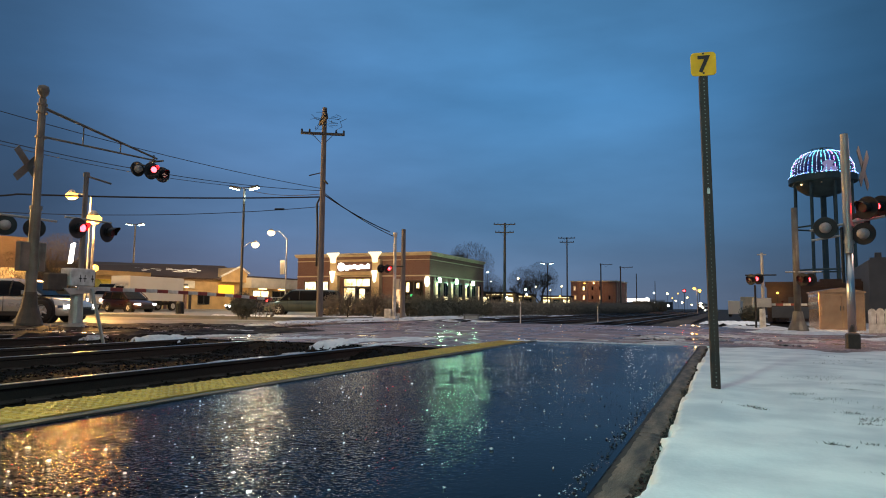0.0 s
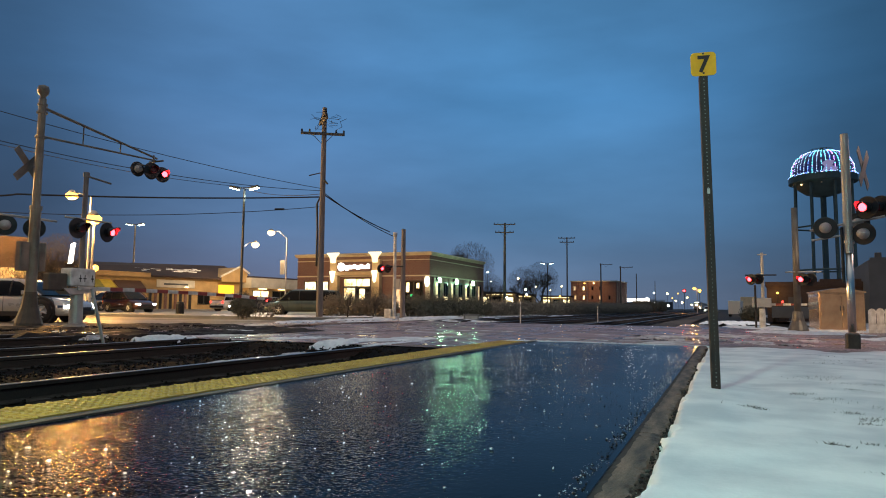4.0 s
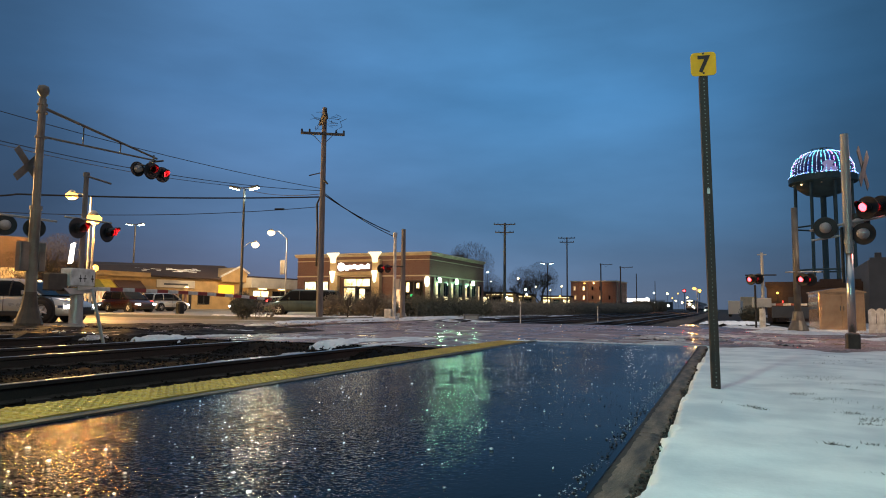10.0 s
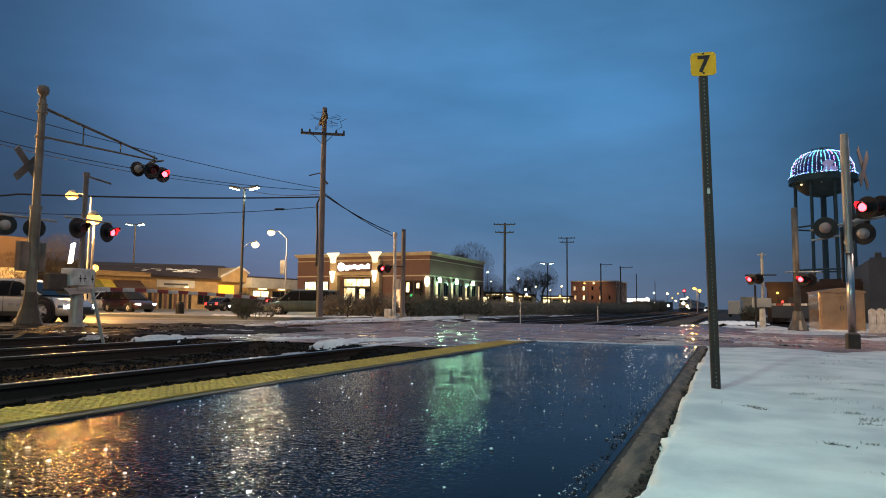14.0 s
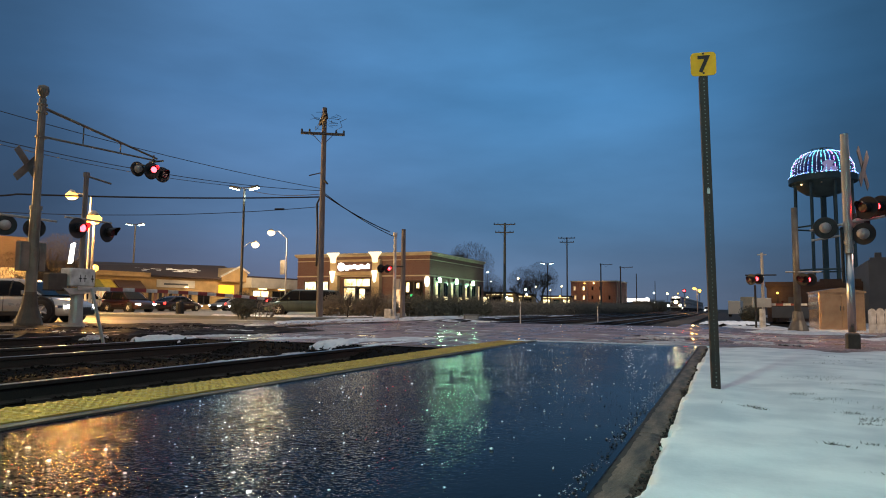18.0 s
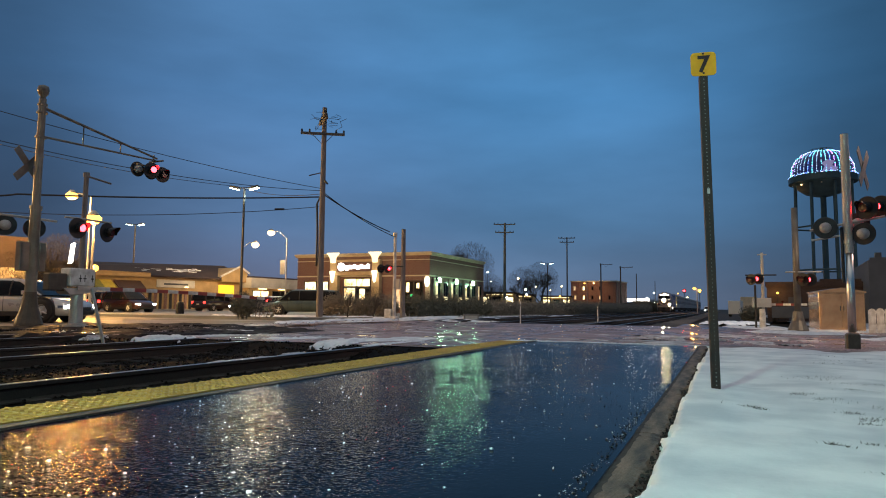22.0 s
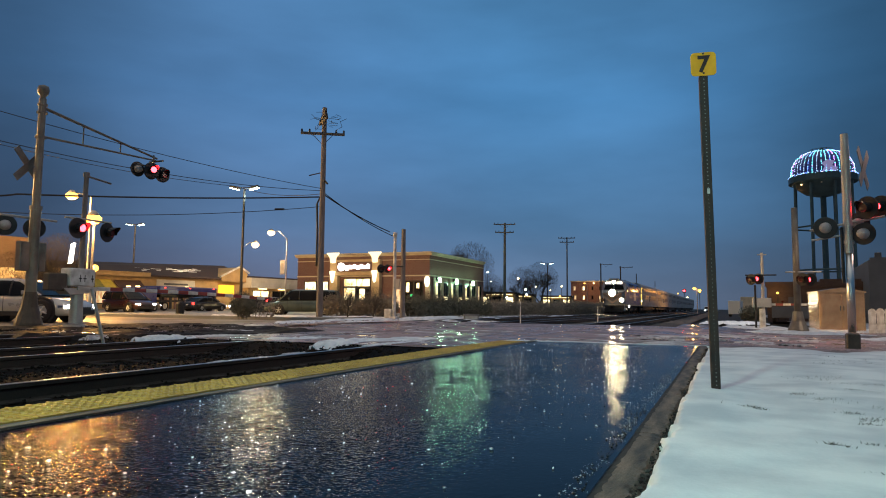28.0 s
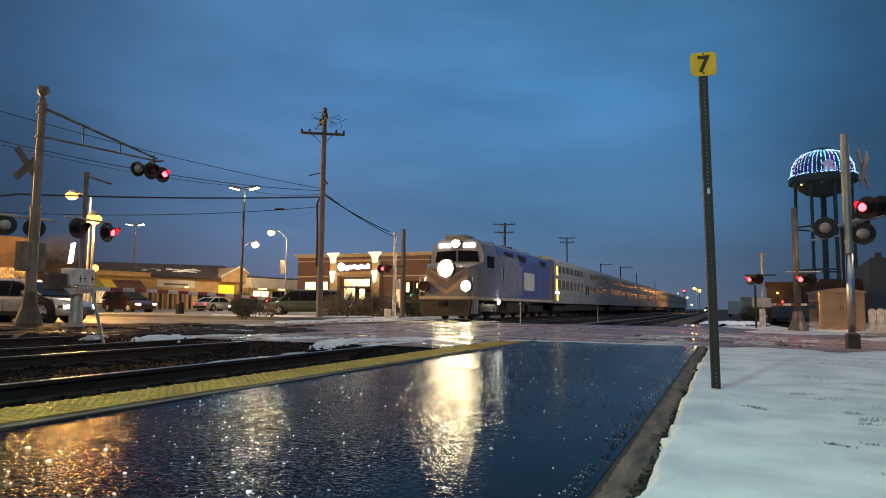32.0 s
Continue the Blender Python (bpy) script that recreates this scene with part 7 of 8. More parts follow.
    for z in (7.2, 14.0):
        ring = bmesh.new()
        for i in range(legs):
            a, b = 2 * math.pi * (i + 0.35) / legs, 2 * math.pi * (i + 1.35) / legs
            rr = 4.3
            rod(ring, (rr * math.cos(a), rr * math.sin(a), z), (rr * math.cos(b), rr * math.sin(b), z), 0.13, n=6)
        part("girt", ring, M_TANKGREEN, t)


build_store()
build_shops()
build_far()
build_tower()

# ---- vehicles ----
PAINT = {}


def paint(name, colour):
    if name not in PAINT:
        PAINT[name] = material(name + "_car_paint", colour, 0.3, 0.25, vary=0.12, scale=1.5, bump=0.02, coat=0.7, dirt=tuple(c * 0.75 for c in colour))
    return PAINT[name]


def loft(stations, pts):
    """A body from stations (y, z_low, z_high, half_width, round) of rounded section."""
    bm = bmesh.new()
    rows = []
    for y, z0, z1, w, t in stations:
        rows.append([bm.verts.new((x * w, y, z0 + (z1 - z0) * z)) for x, z in pts(t)])
    n = len(rows[0])
    for a, b in zip(rows, rows[1:]):
        for i in range(n):
            j = (i + 1) % n
            bm.faces.new((a[i], a[j], b[j], b[i]))
    bm.faces.new(rows[0][::-1])
    bm.faces.new(rows[-1])
    bmesh.ops.recalc_face_normals(bm, faces=bm.faces[:])
    return bm


def section(t):
    """Half-rounded outline; t narrows the top."""
    right = [(0.86, 0.0), (0.97, 0.12), (1.0, 0.45), (0.98, 0.72), (0.94 - t, 0.93), (0.80 - t, 1.0)]
    return right + [(-x, z) for x, z in right[::-1]]


WHEEL = {}


def wheel_meshes():
    if not WHEEL:
        WHEEL["tyre"] = mesh_from("tyre", turned([(0.20, -0.10), (0.30, -0.11), (0.335, -0.08), (0.335, 0.08), (0.30, 0.11), (0.20, 0.10)], 22), M_TYRE, True)
        rim = turned([(0.0, 0.07), (0.05, 0.085), (0.07, 0.06), (0.18, 0.055), (0.21, 0.10), (0.21, -0.09), (0.0, -0.09)], 20)
        for k in range(5):
            a = 2 * math.pi * k / 5
            rod(rim, (0.03 * math.cos(a), 0.03 * math.sin(a), 0.08), (0.19 * math.cos(a), 0.19 * math.sin(a), 0.09), 0.032, 0.022, n=6)
        WHEEL["rim"] = mesh_from("rim", rim, M_RIM)
    return WHEEL


CABIN = {"suv": ((-0.97, 0), (-0.91, 0.60), (-0.82, 0.90), (-0.55, 0.98), (-0.10, 1.0), (0.10, 0.95), (0.30, 0.52), (0.50, 0)),
         "crossover": ((-0.94, 0), (-0.80, 0.58), (-0.66, 0.88), (-0.36, 0.99), (0.0, 1.0), (0.16, 0.92), (0.36, 0.48), (0.55, 0)),
         "sedan": ((-0.80, 0), (-0.58, 0.58), (-0.40, 0.90), (-0.14, 1.0), (0.04, 0.98), (0.18, 0.84), (0.35, 0.42), (0.50, 0)),
         "van": ((-0.97, 0), (-0.95, 0.62), (-0.90, 0.93), (-0.50, 1.0), (0.15, 0.99), (0.28, 0.93), (0.42, 0.50), (0.58, 0)),
         "pickup": ((-0.24, 0), (-0.22, 0.60), (-0.16, 0.92), (0.0, 1.0), (0.10, 0.97), (0.20, 0.84), (0.34, 0.42), (0.47, 0))}


def car(name, label, colour, at, kind="suv", lights=True, group="", tail=True):
    """A road car; it points along its own +y."""
    o = thing(name, label, "car", at, group)
    L, W, H = {"suv": (4.6, 1.86, 1.70), "sedan": (4.75, 1.82, 1.44), "crossover": (4.55, 1.82, 1.52), "van": (5.1, 1.98, 1.78), "pickup": (5.7, 1.98, 1.85)}[kind]
    h, w = L / 2, W / 2
    belt = {"suv": 1.02, "crossover": 0.95, "sedan": 0.93, "van": 1.05, "pickup": 1.10}[kind]
    nose = belt - (0.06 if kind != "van" else 0.08)
    low = 0.24 if kind != "sedan" else 0.19
    pm = paint(*colour)
    st = [(-h, low + 0.20, belt - 0.20, w * 0.80, 0.06), (-h + 0.06, low + 0.08, belt - 0.08, w * 0.90, 0.05), (-h + 0.22, low, belt - 0.02, w * 0.97, 0.03), (-h * 0.60, low, belt, w, 0.02), (-h * 0.2, low, belt, w, 0.02),
          (h * 0.2, low, belt - 0.01, w, 0.02), (h * 0.46, low, belt - 0.02, w, 0.03), (h * 0.64, low, nose - 0.03, w * 0.99, 0.05), (h * 0.80, low, nose - 0.10, w * 0.97, 0.07),
          (h - 0.20, low + 0.02, nose - 0.18, w * 0.91, 0.09), (h - 0.07, low + 0.06, nose - 0.27, w * 0.82, 0.10), (h, low + 0.12, nose - 0.38, w * 0.68, 0.10)]
    part("body", loft(st, section), pm, o, "", None, True)
    # cabin: a curved glass house under a painted roof
    line = CABIN[kind]
    bm = bmesh.new()
    rings = []
    for k in range(25):
        q = k / 24 * (len(line) - 1)
        i = min(int(q), len(line) - 2)
        (ya, za), (yb, zb) = line[i], line[i + 1]
        y, z = (ya + (yb - ya) * (q - i)) * h, (za + (zb - za) * (q - i)) * (H - belt)
        half = [(0.93, 0.0), (0.91, 0.30), (0.86, 0.62), (0.79, 0.86), (0.66, 0.96), (0.40, 1.0)]
        rings.append([bm.verts.new((x * w, y, belt - 0.03 + (z + 0.03) * f)) for x, f in half + [(-x, f) for x, f in half[::-1]]])
    for a, b in zip(rings, rings[1:]):
        for i in range(len(a) - 1):
            fc = bm.faces.new((a[i], a[i + 1], b[i + 1], b[i]))
            fc.smooth = True
    bm.normal_update()
    tall = max(v.co.z for v in bm.verts)
    for fc in bm.faces:
        if fc.calc_center_median().z > tall - 0.13 and abs(fc.normal.z) > 0.72:
            fc.material_index = 1
    part("glasshouse", bm, [M_GLASS, pm], o, "dark curved glass under a painted roof")
    side = [(0.935, 0.0), (0.915, 0.30), (0.865, 0.62), (0.79, 0.88)]
    for s in (-1, 1):
        front, back = line[-3:], line[:3]
        for pts, r in ((front, 0.035), (back, 0.06)):
            ends = [(s * w * side[min(3, int(z * 3.4))][0], y * h, belt - 0.02 + z * (H - belt)) for y, z in pts]
            part("pillar", R(*((p, q, r) for p, q in zip(ends, ends[1:])), n=6), pm, o)
        for m in ([0.06, line[2][0] * 0.55] if kind not in ("pickup",) else [0.0]):
            ends = [(s * w * x, m * h, belt - 0.02 + z * (H - belt)) for x, z in side]
            part("pillar", R(*((p, q, 0.032) for p, q in zip(ends, ends[1:])), n=6), M_BLACK if m > 0 else pm, o)
    rear = line[0][0] * h
    if kind in ("suv", "crossover"):
        for s in (-1, 1):
            part("cladding", B((s * (w - 0.01) - 0.02, -h * 0.78, low - 0.01, s * (w - 0.01) + 0.02, h * 0.78, low + 0.15), bevel=0.015), M_BLACK, o, "dark sill cladding")
    if kind == "pickup":
        part("bed_hollow", B((-w * 0.78, -h + 0.14, belt - 0.02, w * 0.78, rear - 0.06, belt + 0.012)), M_BLACK, o)
    wb = L * 0.29
    wm = wheel_meshes()
    k = {"suv": 1.06, "crossover": 1.18, "sedan": 0.96, "van": 1.0, "pickup": 1.15}[kind]
    for sx in (-1, 1):
        for y in (-wb, wb * 1.02):
            part("wheel_arch", R(((sx * (w - 0.30), y, 0.35 * k), (sx * (w + 0.001), y, 0.35 * k), 0.40 * k), n=20), M_BLACK, o)
            wh = share("wheel", wm["tyre"], o, pose(sx * (w - 0.065), y, 0.335 * k, 0, 90 * sx, 0) @ Matrix.Scale(k, 4))
            share("rim", wm["rim"], wh, Matrix.Identity(4))
    part("bumper", B((-w * 0.66, h - 0.10, low + 0.04, w * 0.66, h + 0.02, low + 0.22), bevel=0.03), M_BLACK, o, "dark front bumper")
    part("bumper", B((-w * 0.9, -h - 0.03, low + 0.10, w * 0.9, -h + 0.06, low + 0.32), bevel=0.02), M_BLACK, o, "dark rear bumper")
    part("grille", B((-w * 0.42, h - 0.12, nose - 0.48, w * 0.42, h + 0.012, nose - 0.34), bevel=0.02), M_BLACK, o)
    for sx in (-1, 1):
        lens = part("headlamp", prism([(sx * w * 0.50, h + 0.005), (sx * w * 0.76, h - 0.05), (sx * w * 0.93, h - 0.20), (sx * w * 0.95, h - 0.40), (sx * w * 0.80, h - 0.30), (sx * w * 0.50, h - 0.12)], nose - 0.37, nose - 0.29, "xy"), M_CHROME, o)
        part("bulb", R(((sx * w * 0.64, h - 0.11, nose - 0.33), (sx * w * 0.64, h + 0.0, nose - 0.33), 0.058), ((sx * w * 0.78, h - 0.16, nose - 0.33), (sx * w * 0.78, h - 0.045, nose - 0.33), 0.058), ((sx * w * 0.87, h - 0.25, nose - 0.33), (sx * w * 0.905, h - 0.125, nose - 0.33), 0.045), n=10), G_CARHEAD if lights else M_CHROME, lens)
        part("tail_lamp", B((sx * w * 0.76 - 0.11, -h - 0.012, belt - 0.30, sx * w * 0.78 + 0.11, -h + 0.10, belt - 0.08), bevel=0.02), G_TAIL if (lights and tail) else M_REDSTRIPE, o)
        part("mirror", B((sx * (w + 0.08) - 0.08, h * 0.30, belt, sx * (w + 0.08) + 0.08, h * 0.30 + 0.10, belt + 0.14), bevel=0.02), pm, o)
        for yl in (-0.05, wb * 0.62):
            part("door_line", B((sx * (w + 0.001) - 0.004, yl, low + 0.12, sx * (w + 0.001) + 0.004, yl + 0.015, belt - 0.06)), M_BLACK, o)
            part("door_handle", B((sx * (w + 0.012) - 0.012, yl - 0.30, belt - 0.18, sx * (w + 0.012) + 0.012, yl - 0.12, belt - 0.14), bevel=0.004), pm, o)
    part("number_plate", B((-0.16, -h - 0.035, low + 0.38, 0.16, -h - 0.008, low + 0.50)), M_WHITEPAINT, o, "plain pale plate")
    return o


def box_truck(label, at):
    o = thing("box_truck", label, "truck", at)
    part("cargo_box", B((-1.22, -6.6, 0.95, 1.22, 0.0, 3.25), bevel=0.04), M_TRUCKWHITE, o, "plain white cargo box")
    part("cab", prism([(0.08, 0.6), (2.6, 0.6), (2.6, 1.25), (1.9, 1.45), (1.3, 2.45), (0.08, 2.5)], -1.05, 1.05, "yz"), M_WHITEPAINT, o)
    part("windscreen", prism([(1.93, 1.47), (1.36, 2.40), (1.39, 2.42), (1.96, 1.49)], -0.95, 0.95, "yz"), M_GLASS, o)
    for sx in (-1, 1):
        part("side_window", B((sx * 1.055 - 0.006, 0.5, 1.5, sx * 1.055 + 0.006, 1.35, 2.25)), M_GLASS, o)
        part("headlamp", B((sx * 0.8 - 0.15, 2.55, 0.85, sx * 0.8 + 0.15, 2.64, 1.05)), G_CARHEAD, o)
        for y in (-5.4, 1.7):
            wh = share("wheel", wheel_meshes()["tyre"], o, pose(sx * 0.98, y, 0.46, 0, 90 * sx, 0) @ Matrix.Scale(1.36, 4))
            share("rim", wheel_meshes()["rim"], wh, Matrix.Identity(4))
    part("chassis", B((-0.5, -6.5, 0.55, 0.5, 2.4, 0.85)), M_UNDER, o)
    return o


def semi_truck(label, at):
    o = thing("trailer_truck", label, "truck", at)
    blue = paint("dark_blue", (0.05, 0.06, 0.26))
    part("cab", prism([(0.1, 0.6), (2.4, 0.6), (2.5, 1.3), (2.1, 2.2), (0.1, 2.3)], -1.05, 1.05, "yz"), blue, o, "dark blue cab")
    part("windscreen", prism([(2.47, 1.42), (2.15, 2.08), (2.19, 2.10), (2.51, 1.44)], -0.92, 0.92, "yz"), M_GLASS, o)
    part("upper_body", B((-1.15, -8.0, 1.62, 1.15, -0.2, 2.42), bevel=0.06), blue, o, "dark blue upper body")
    part("deck", B((-1.15, -8.0, 0.85, 1.15, -0.2, 1.05)), M_UNDER, o, "dark loading deck")
    part("window_band", B((-1.156, -7.7, 1.30, 1.156, -0.4, 1.60)), M_GLASS, o, "dark window band")
    for sx in (-1, 1):
        for y in (-7.95, -5.4, -2.8, -0.5):
            part("deck_post", B((sx * 1.08 - 0.06, y, 1.05, sx * 1.08 + 0.06, y + 0.14, 1.62)), M_UNDER, o)
        for y in (-7.6, -4.2, -0.9):
            part("marker_lamp", B((sx * 1.16 - 0.02, y, 2.22, sx * 1.16 + 0.02, y + 0.22, 2.32)), G_TAIL, o, "red marker lamp")
        part("roof_lamp", B((sx * 0.6 - 0.2, 1.9, 2.24, sx * 0.6 + 0.2, 2.1, 2.36), bevel=0.02), G_WARM, o, "warm cab roof lamp")
        part("headlamp", B((sx * 0.8 - 0.14, 2.42, 0.85, sx * 0.8 + 0.14, 2.50, 1.02), bevel=0.02), G_CARHEAD, o)
        for y in (-7.0, -5.9, -0.9, 1.6):
            wh = share("wheel", wheel_meshes()["tyre"], o, pose(sx * 0.98, y, 0.46, 0, 90 * sx, 0) @ Matrix.Scale(1.36, 4))
            share("rim", wheel_meshes()["rim"], wh, Matrix.Identity(4))
    return o


SILVER_P, WHITE_P, RED_P, BLACK_P, GREY_P, BROWN_P = ("silver", (0.56, 0.54, 0.50)), ("white", (0.70, 0.70, 0.68)), ("dark_red", (0.036, 0.011, 0.011)), ("black", (0.02, 0.02, 0.022)), ("slate", (0.11, 0.12, 0.13)), ("bronze", (0.22, 0.17, 0.12))


def build_parked():
    p = (-21.03, 15.29, -0.20)
    # waiting at the gate, nose towards the tracks
    car("waiting_suv", "silver compact car waiting at the lowered gate", SILVER_P, pose(p[0] - 1.74, p[1] + 0.22, -0.2, 0, 0, -71), "crossover", True)
    p = (-43.57, 38.28, 0.01)
    car("parked_suv", "dark red sport utility car standing on the street", RED_P, pose(p[0], p[1], -0.2, 0, 0, -98), "suv", True, "", False)
    p = (-27.0, 38.25, -0.21)
    car("parked_van", "grey minivan parked beside the utility pole", ("grey_green", (0.075, 0.10, 0.085)), pose(p[0], p[1], -0.2, 0, 0, 118), "van", False)
    p = (-39.18, 48.05, 0.06)
    car("parked_car", "dark sedan with lit lamps behind the shrubs", BLACK_P, pose(p[0], p[1], -0.2, 0, 0, 175), "sedan", True)
    p = (-40.73, 51.94, 0.04)
    car("parked_car", "bronze sedan with lit lamps behind the shrubs", BROWN_P, pose(p[0], p[1], -0.2, 0, 0, 185), "sedan", True)
    b = (-28.23, 28.26, -0.20)
    t = thing("litter_bin", "dark round litter bin on the kerb", "bin", pose(b[0], b[1], -0.2))
    part("drum", turned([(0, 0), (0.17, 0), (0.20, 0.1), (0.21, 0.70), (0.18, 0.80), (0, 0.82)], 16), M_BLACK, t)
    slat = mesh_from("slat", R(((0.212, 0, 0.08), (0.212, 0, 0.70), 0.014), n=4), M_BLACK)
    for i in range(14):
        share("slat", slat, t, pose(0, 0, 0, 0, 0, 360 * i / 14))
    car("distant_car", "distant car with bright headlamps beside the tracks", WHITE_P, pose(-4.5, 190, -0.4, 0, 0, 184), "suv", True)


build_parked()

# ---- commuter train ----


def bogie(owner, y, n, name="truck"):
    """A wheel truck under a rail vehicle."""
    half = (n - 1) * 1.25
    tr = part(name, B((-1.25, y - half - 0.75, 0.42, -1.05, y + half + 0.75, 0.85), (1.05, y - half - 0.75, 0.42, 1.25, y + half + 0.75, 0.85), (-1.0, y - 0.2, 0.5, 1.0, y + 0.2, 0.9), bevel=0.03), M_UNDER, owner, "grimy wheel truck")
    for i in range(n):
        yy = y - half + 2.5 * i
        for sx in (-1, 1):
            part("wheel", R(((sx * 0.70, yy, 0.5), (sx * 0.84, yy, 0.5), 0.5), n=20), M_RUST, tr)
            part("axle_box", B((sx * 1.2 - 0.12, yy - 0.2, 0.38, sx * 1.2 + 0.12, yy + 0.2, 0.68), bevel=0.03), M_UNDER, tr)


def headlight(owner, place, r, label):
    """A lamp glass at the bottom of a short dark barrel."""
    h = part("headlight", turned([(r * 1.15, -0.10), (r * 1.2, 0.25), (0.0, 0.25), (0.0, 0.06), (r * 1.02, 0.05), (r * 1.05, -0.10)], 18, axis="y"), M_UNDER, owner, label, pose(*place))
    part("lens", turned([(0.0, 0.045), (r, 0.045), (r, 0.055), (0.0, 0.055)], 18, axis="y"), G_HEAD, h)


def build_locomotive():
    o = thing("locomotive", "blue and grey diesel commuter locomotive with bright headlights", "locomotive", pose(-13.5, 400, -0.2))
    w = 1.55
    hood = [(-w, 1.25), (w, 1.25), (w, 3.72), (w * 0.82, 4.22), (w * 0.5, 4.44), (-w * 0.5, 4.44), (-w * 0.82, 4.22), (-w, 3.72)]
    body = part("body", prism(hood, 4.2, 17.0, "xz"), M_LOCOBLUE, o, "blue hood sides")
    part("roof_panel", prism([(-w * 0.81, 4.225), (w * 0.81, 4.225), (w * 0.5, 4.46), (-w * 0.5, 4.46)], 4.25, 16.9, "xz"), M_LOCOGREY, o, "grey roof")
    cabsec = [(-w, 1.25), (w, 1.25), (w, 3.55), (w * 0.86, 4.15), (w * 0.6, 4.42), (-w * 0.6, 4.42), (-w * 0.86, 4.15), (-w, 3.55)]
    cab = part("cab", prism(cabsec, 1.75, 4.19, "xz"), M_LOCOPALE, o, "pale lavender cab")
    for s in (-1, 1):
        part("side_panel", B((s * (w + 0.001) - 0.006, 4.2, 1.30, s * (w + 0.001) + 0.006, 8.3, 3.70)), M_LOCOPALE, o, "pale lavender side panel")
        part("rear_bulkhead", B((s * (w + 0.002) - 0.008, 16.2, 1.30, s * (w + 0.002) + 0.008, 16.98, 3.70)), M_LOCOBROWN, o, "brown end panel")
        part("side_window", B((s * (w + 0.010) - 0.008, 4.8, 2.30, s * (w + 0.010) + 0.008, 5.2, 3.00)), M_WHITEPAINT, o, "white notice plate")
    # sloped nose
    bm = bmesh.new()
    f = [bm.verts.new(p) for p in ((-1.25, 0.25, 1.25), (1.25, 0.25, 1.25), (1.18, 0.40, 2.75), (-1.18, 0.40, 2.75))]
    m = [bm.verts.new(p) for p in ((-w, 0.95, 1.25), (w, 0.95, 1.25), (w * 0.96, 1.05, 2.98), (-w * 0.96, 1.05, 2.98))]
    r = [bm.verts.new(p) for p in ((-w, 1.745, 1.25), (w, 1.745, 1.25), (w * 0.985, 1.745, 3.12), (-w * 0.985, 1.745, 3.12))]
    bm.faces.new(f)
    for a, b in ((f, m), (m, r)):
        for i in range(4):
            bm.faces.new((a[i], b[i], b[(i + 1) % 4], a[(i + 1) % 4]))
    bm.faces.new(r[::-1])
    bmesh.ops.recalc_face_normals(bm, faces=bm.faces[:])
    nose = part("nose", bm, M_LOCOGREY, o, "grey snub nose")
    # chevron stripes on the nose front
    for k, mat in enumerate((M_LOCOTAN, M_LOCOBROWN, M_LOCOTAN, M_LOCOBROWN)):
        for s in (-1, 1):
            z = 1.30 + 0.36 * k
            pts = [(0.0, z), (s * 1.16, z + 0.78), (s * 1.16, z + 1.04), (0.0, z + 0.26)]
            pts = [(x, min(zz, 2.70)) for x, zz in pts]
            c = prism(pts, -0.01, 0.0, "xz")
            for v in c.verts:
                v.co.y += 0.238 + (v.co.z - 1.25) * 0.1
            part("chevron_stripe", c, mat, nose, "salmon nose chevron" if k % 2 == 0 else "dark nose chevron")
    # windscreen
    for s in (-1, 1):
        g = prism([(s * 0.06, 3.18), (s * 1.30, 3.14), (s * 1.18, 3.72), (s * 0.06, 3.78)], 1.72, 1.745, "xz")
        part("windscreen", g, M_GLASS, cab)
        part("side_window", B((s * (w + 0.004) - 0.008, 2.3, 2.85, s * (w + 0.004) + 0.008, 3.5, 3.5)), M_GLASS, cab)
    part("roof_housing", B((-0.62, 1.5, 4.30, 0.62, 2.9, 4.62), bevel=0.05), M_LOCOGREY, cab)
    for s in (-1, 1):
        part("number_board", B((s * 0.72 - 0.34, 1.64, 3.93, s * 0.72 + 0.34, 1.74, 4.17), bevel=0.01), G_BOARD, cab, "lit number board, plain")
    # lamp glasses are made wider than real, so part of their glare is shape
    headlight(cab, (0.0, 1.60, 4.16), 0.24, "roof headlight")
    headlight(nose, (0.0, 0.18, 2.70), 0.42, "nose headlight widened for its glare")
    for s, ph in ((-1, "P"), (1, "Q")):
        d = part("ditch_light", turned([(0.30, -0.08), (0.305, 0.22), (0.0, 0.22), (0.0, 0.20), (0.285, 0.20), (0.285, -0.08)], 16, axis="y"), M_UNDER, o, "ditch light", pose(s * 1.22, 0.0, 1.76))
        lens_unit(d, 0.27, G_HEAD, pose(0, -0.02, 0), ph, 0.03)
    # frame, pilot, steps and tank
    part("sill", B((-w - 0.02, 0.22, 1.08, w + 0.02, 17.1, 1.245)), M_CREAM, o, "pale sill stripe")
    part("pilot", prism([(-1.45, 1.08), (1.45, 1.08), (1.35, 0.22), (-1.35, 0.22)], 0.05, 0.30, "xz"), M_UNDER, o, "dark pilot plate")
    part("coupler", B((-0.16, -0.45, 0.72, 0.16, 0.1, 1.0), bevel=0.04), M_RUST, o)
    for s in (-1, 1):
        part("step_well", B((s * 1.3 - 0.22, 0.35, 0.35, s * 1.3 + 0.22, 1.0, 1.07)), M_SILVER, o)
        part("handrail", R(((s * 1.50, 0.2, 1.25), (s * 1.50, 0.2, 2.2), 0.022), ((s * 1.50, 0.2, 2.2), (s * 1.50, 0.9, 2.3), 0.022), n=6), M_SILVER, o)
    part("step_light", R(((w + 0.03, 4.1, 0.98), (w + 0.11, 4.1, 0.98), 0.13), n=12), G_WHITE, o, "white ground light")
    part("fuel_tank", B((-1.35, 6.6, 0.30, 1.35, 10.4, 1.05), bevel=0.1), M_UNDER, o)
    bogie(o, 3.2, 2)
    bogie(o, 13.4, 2)
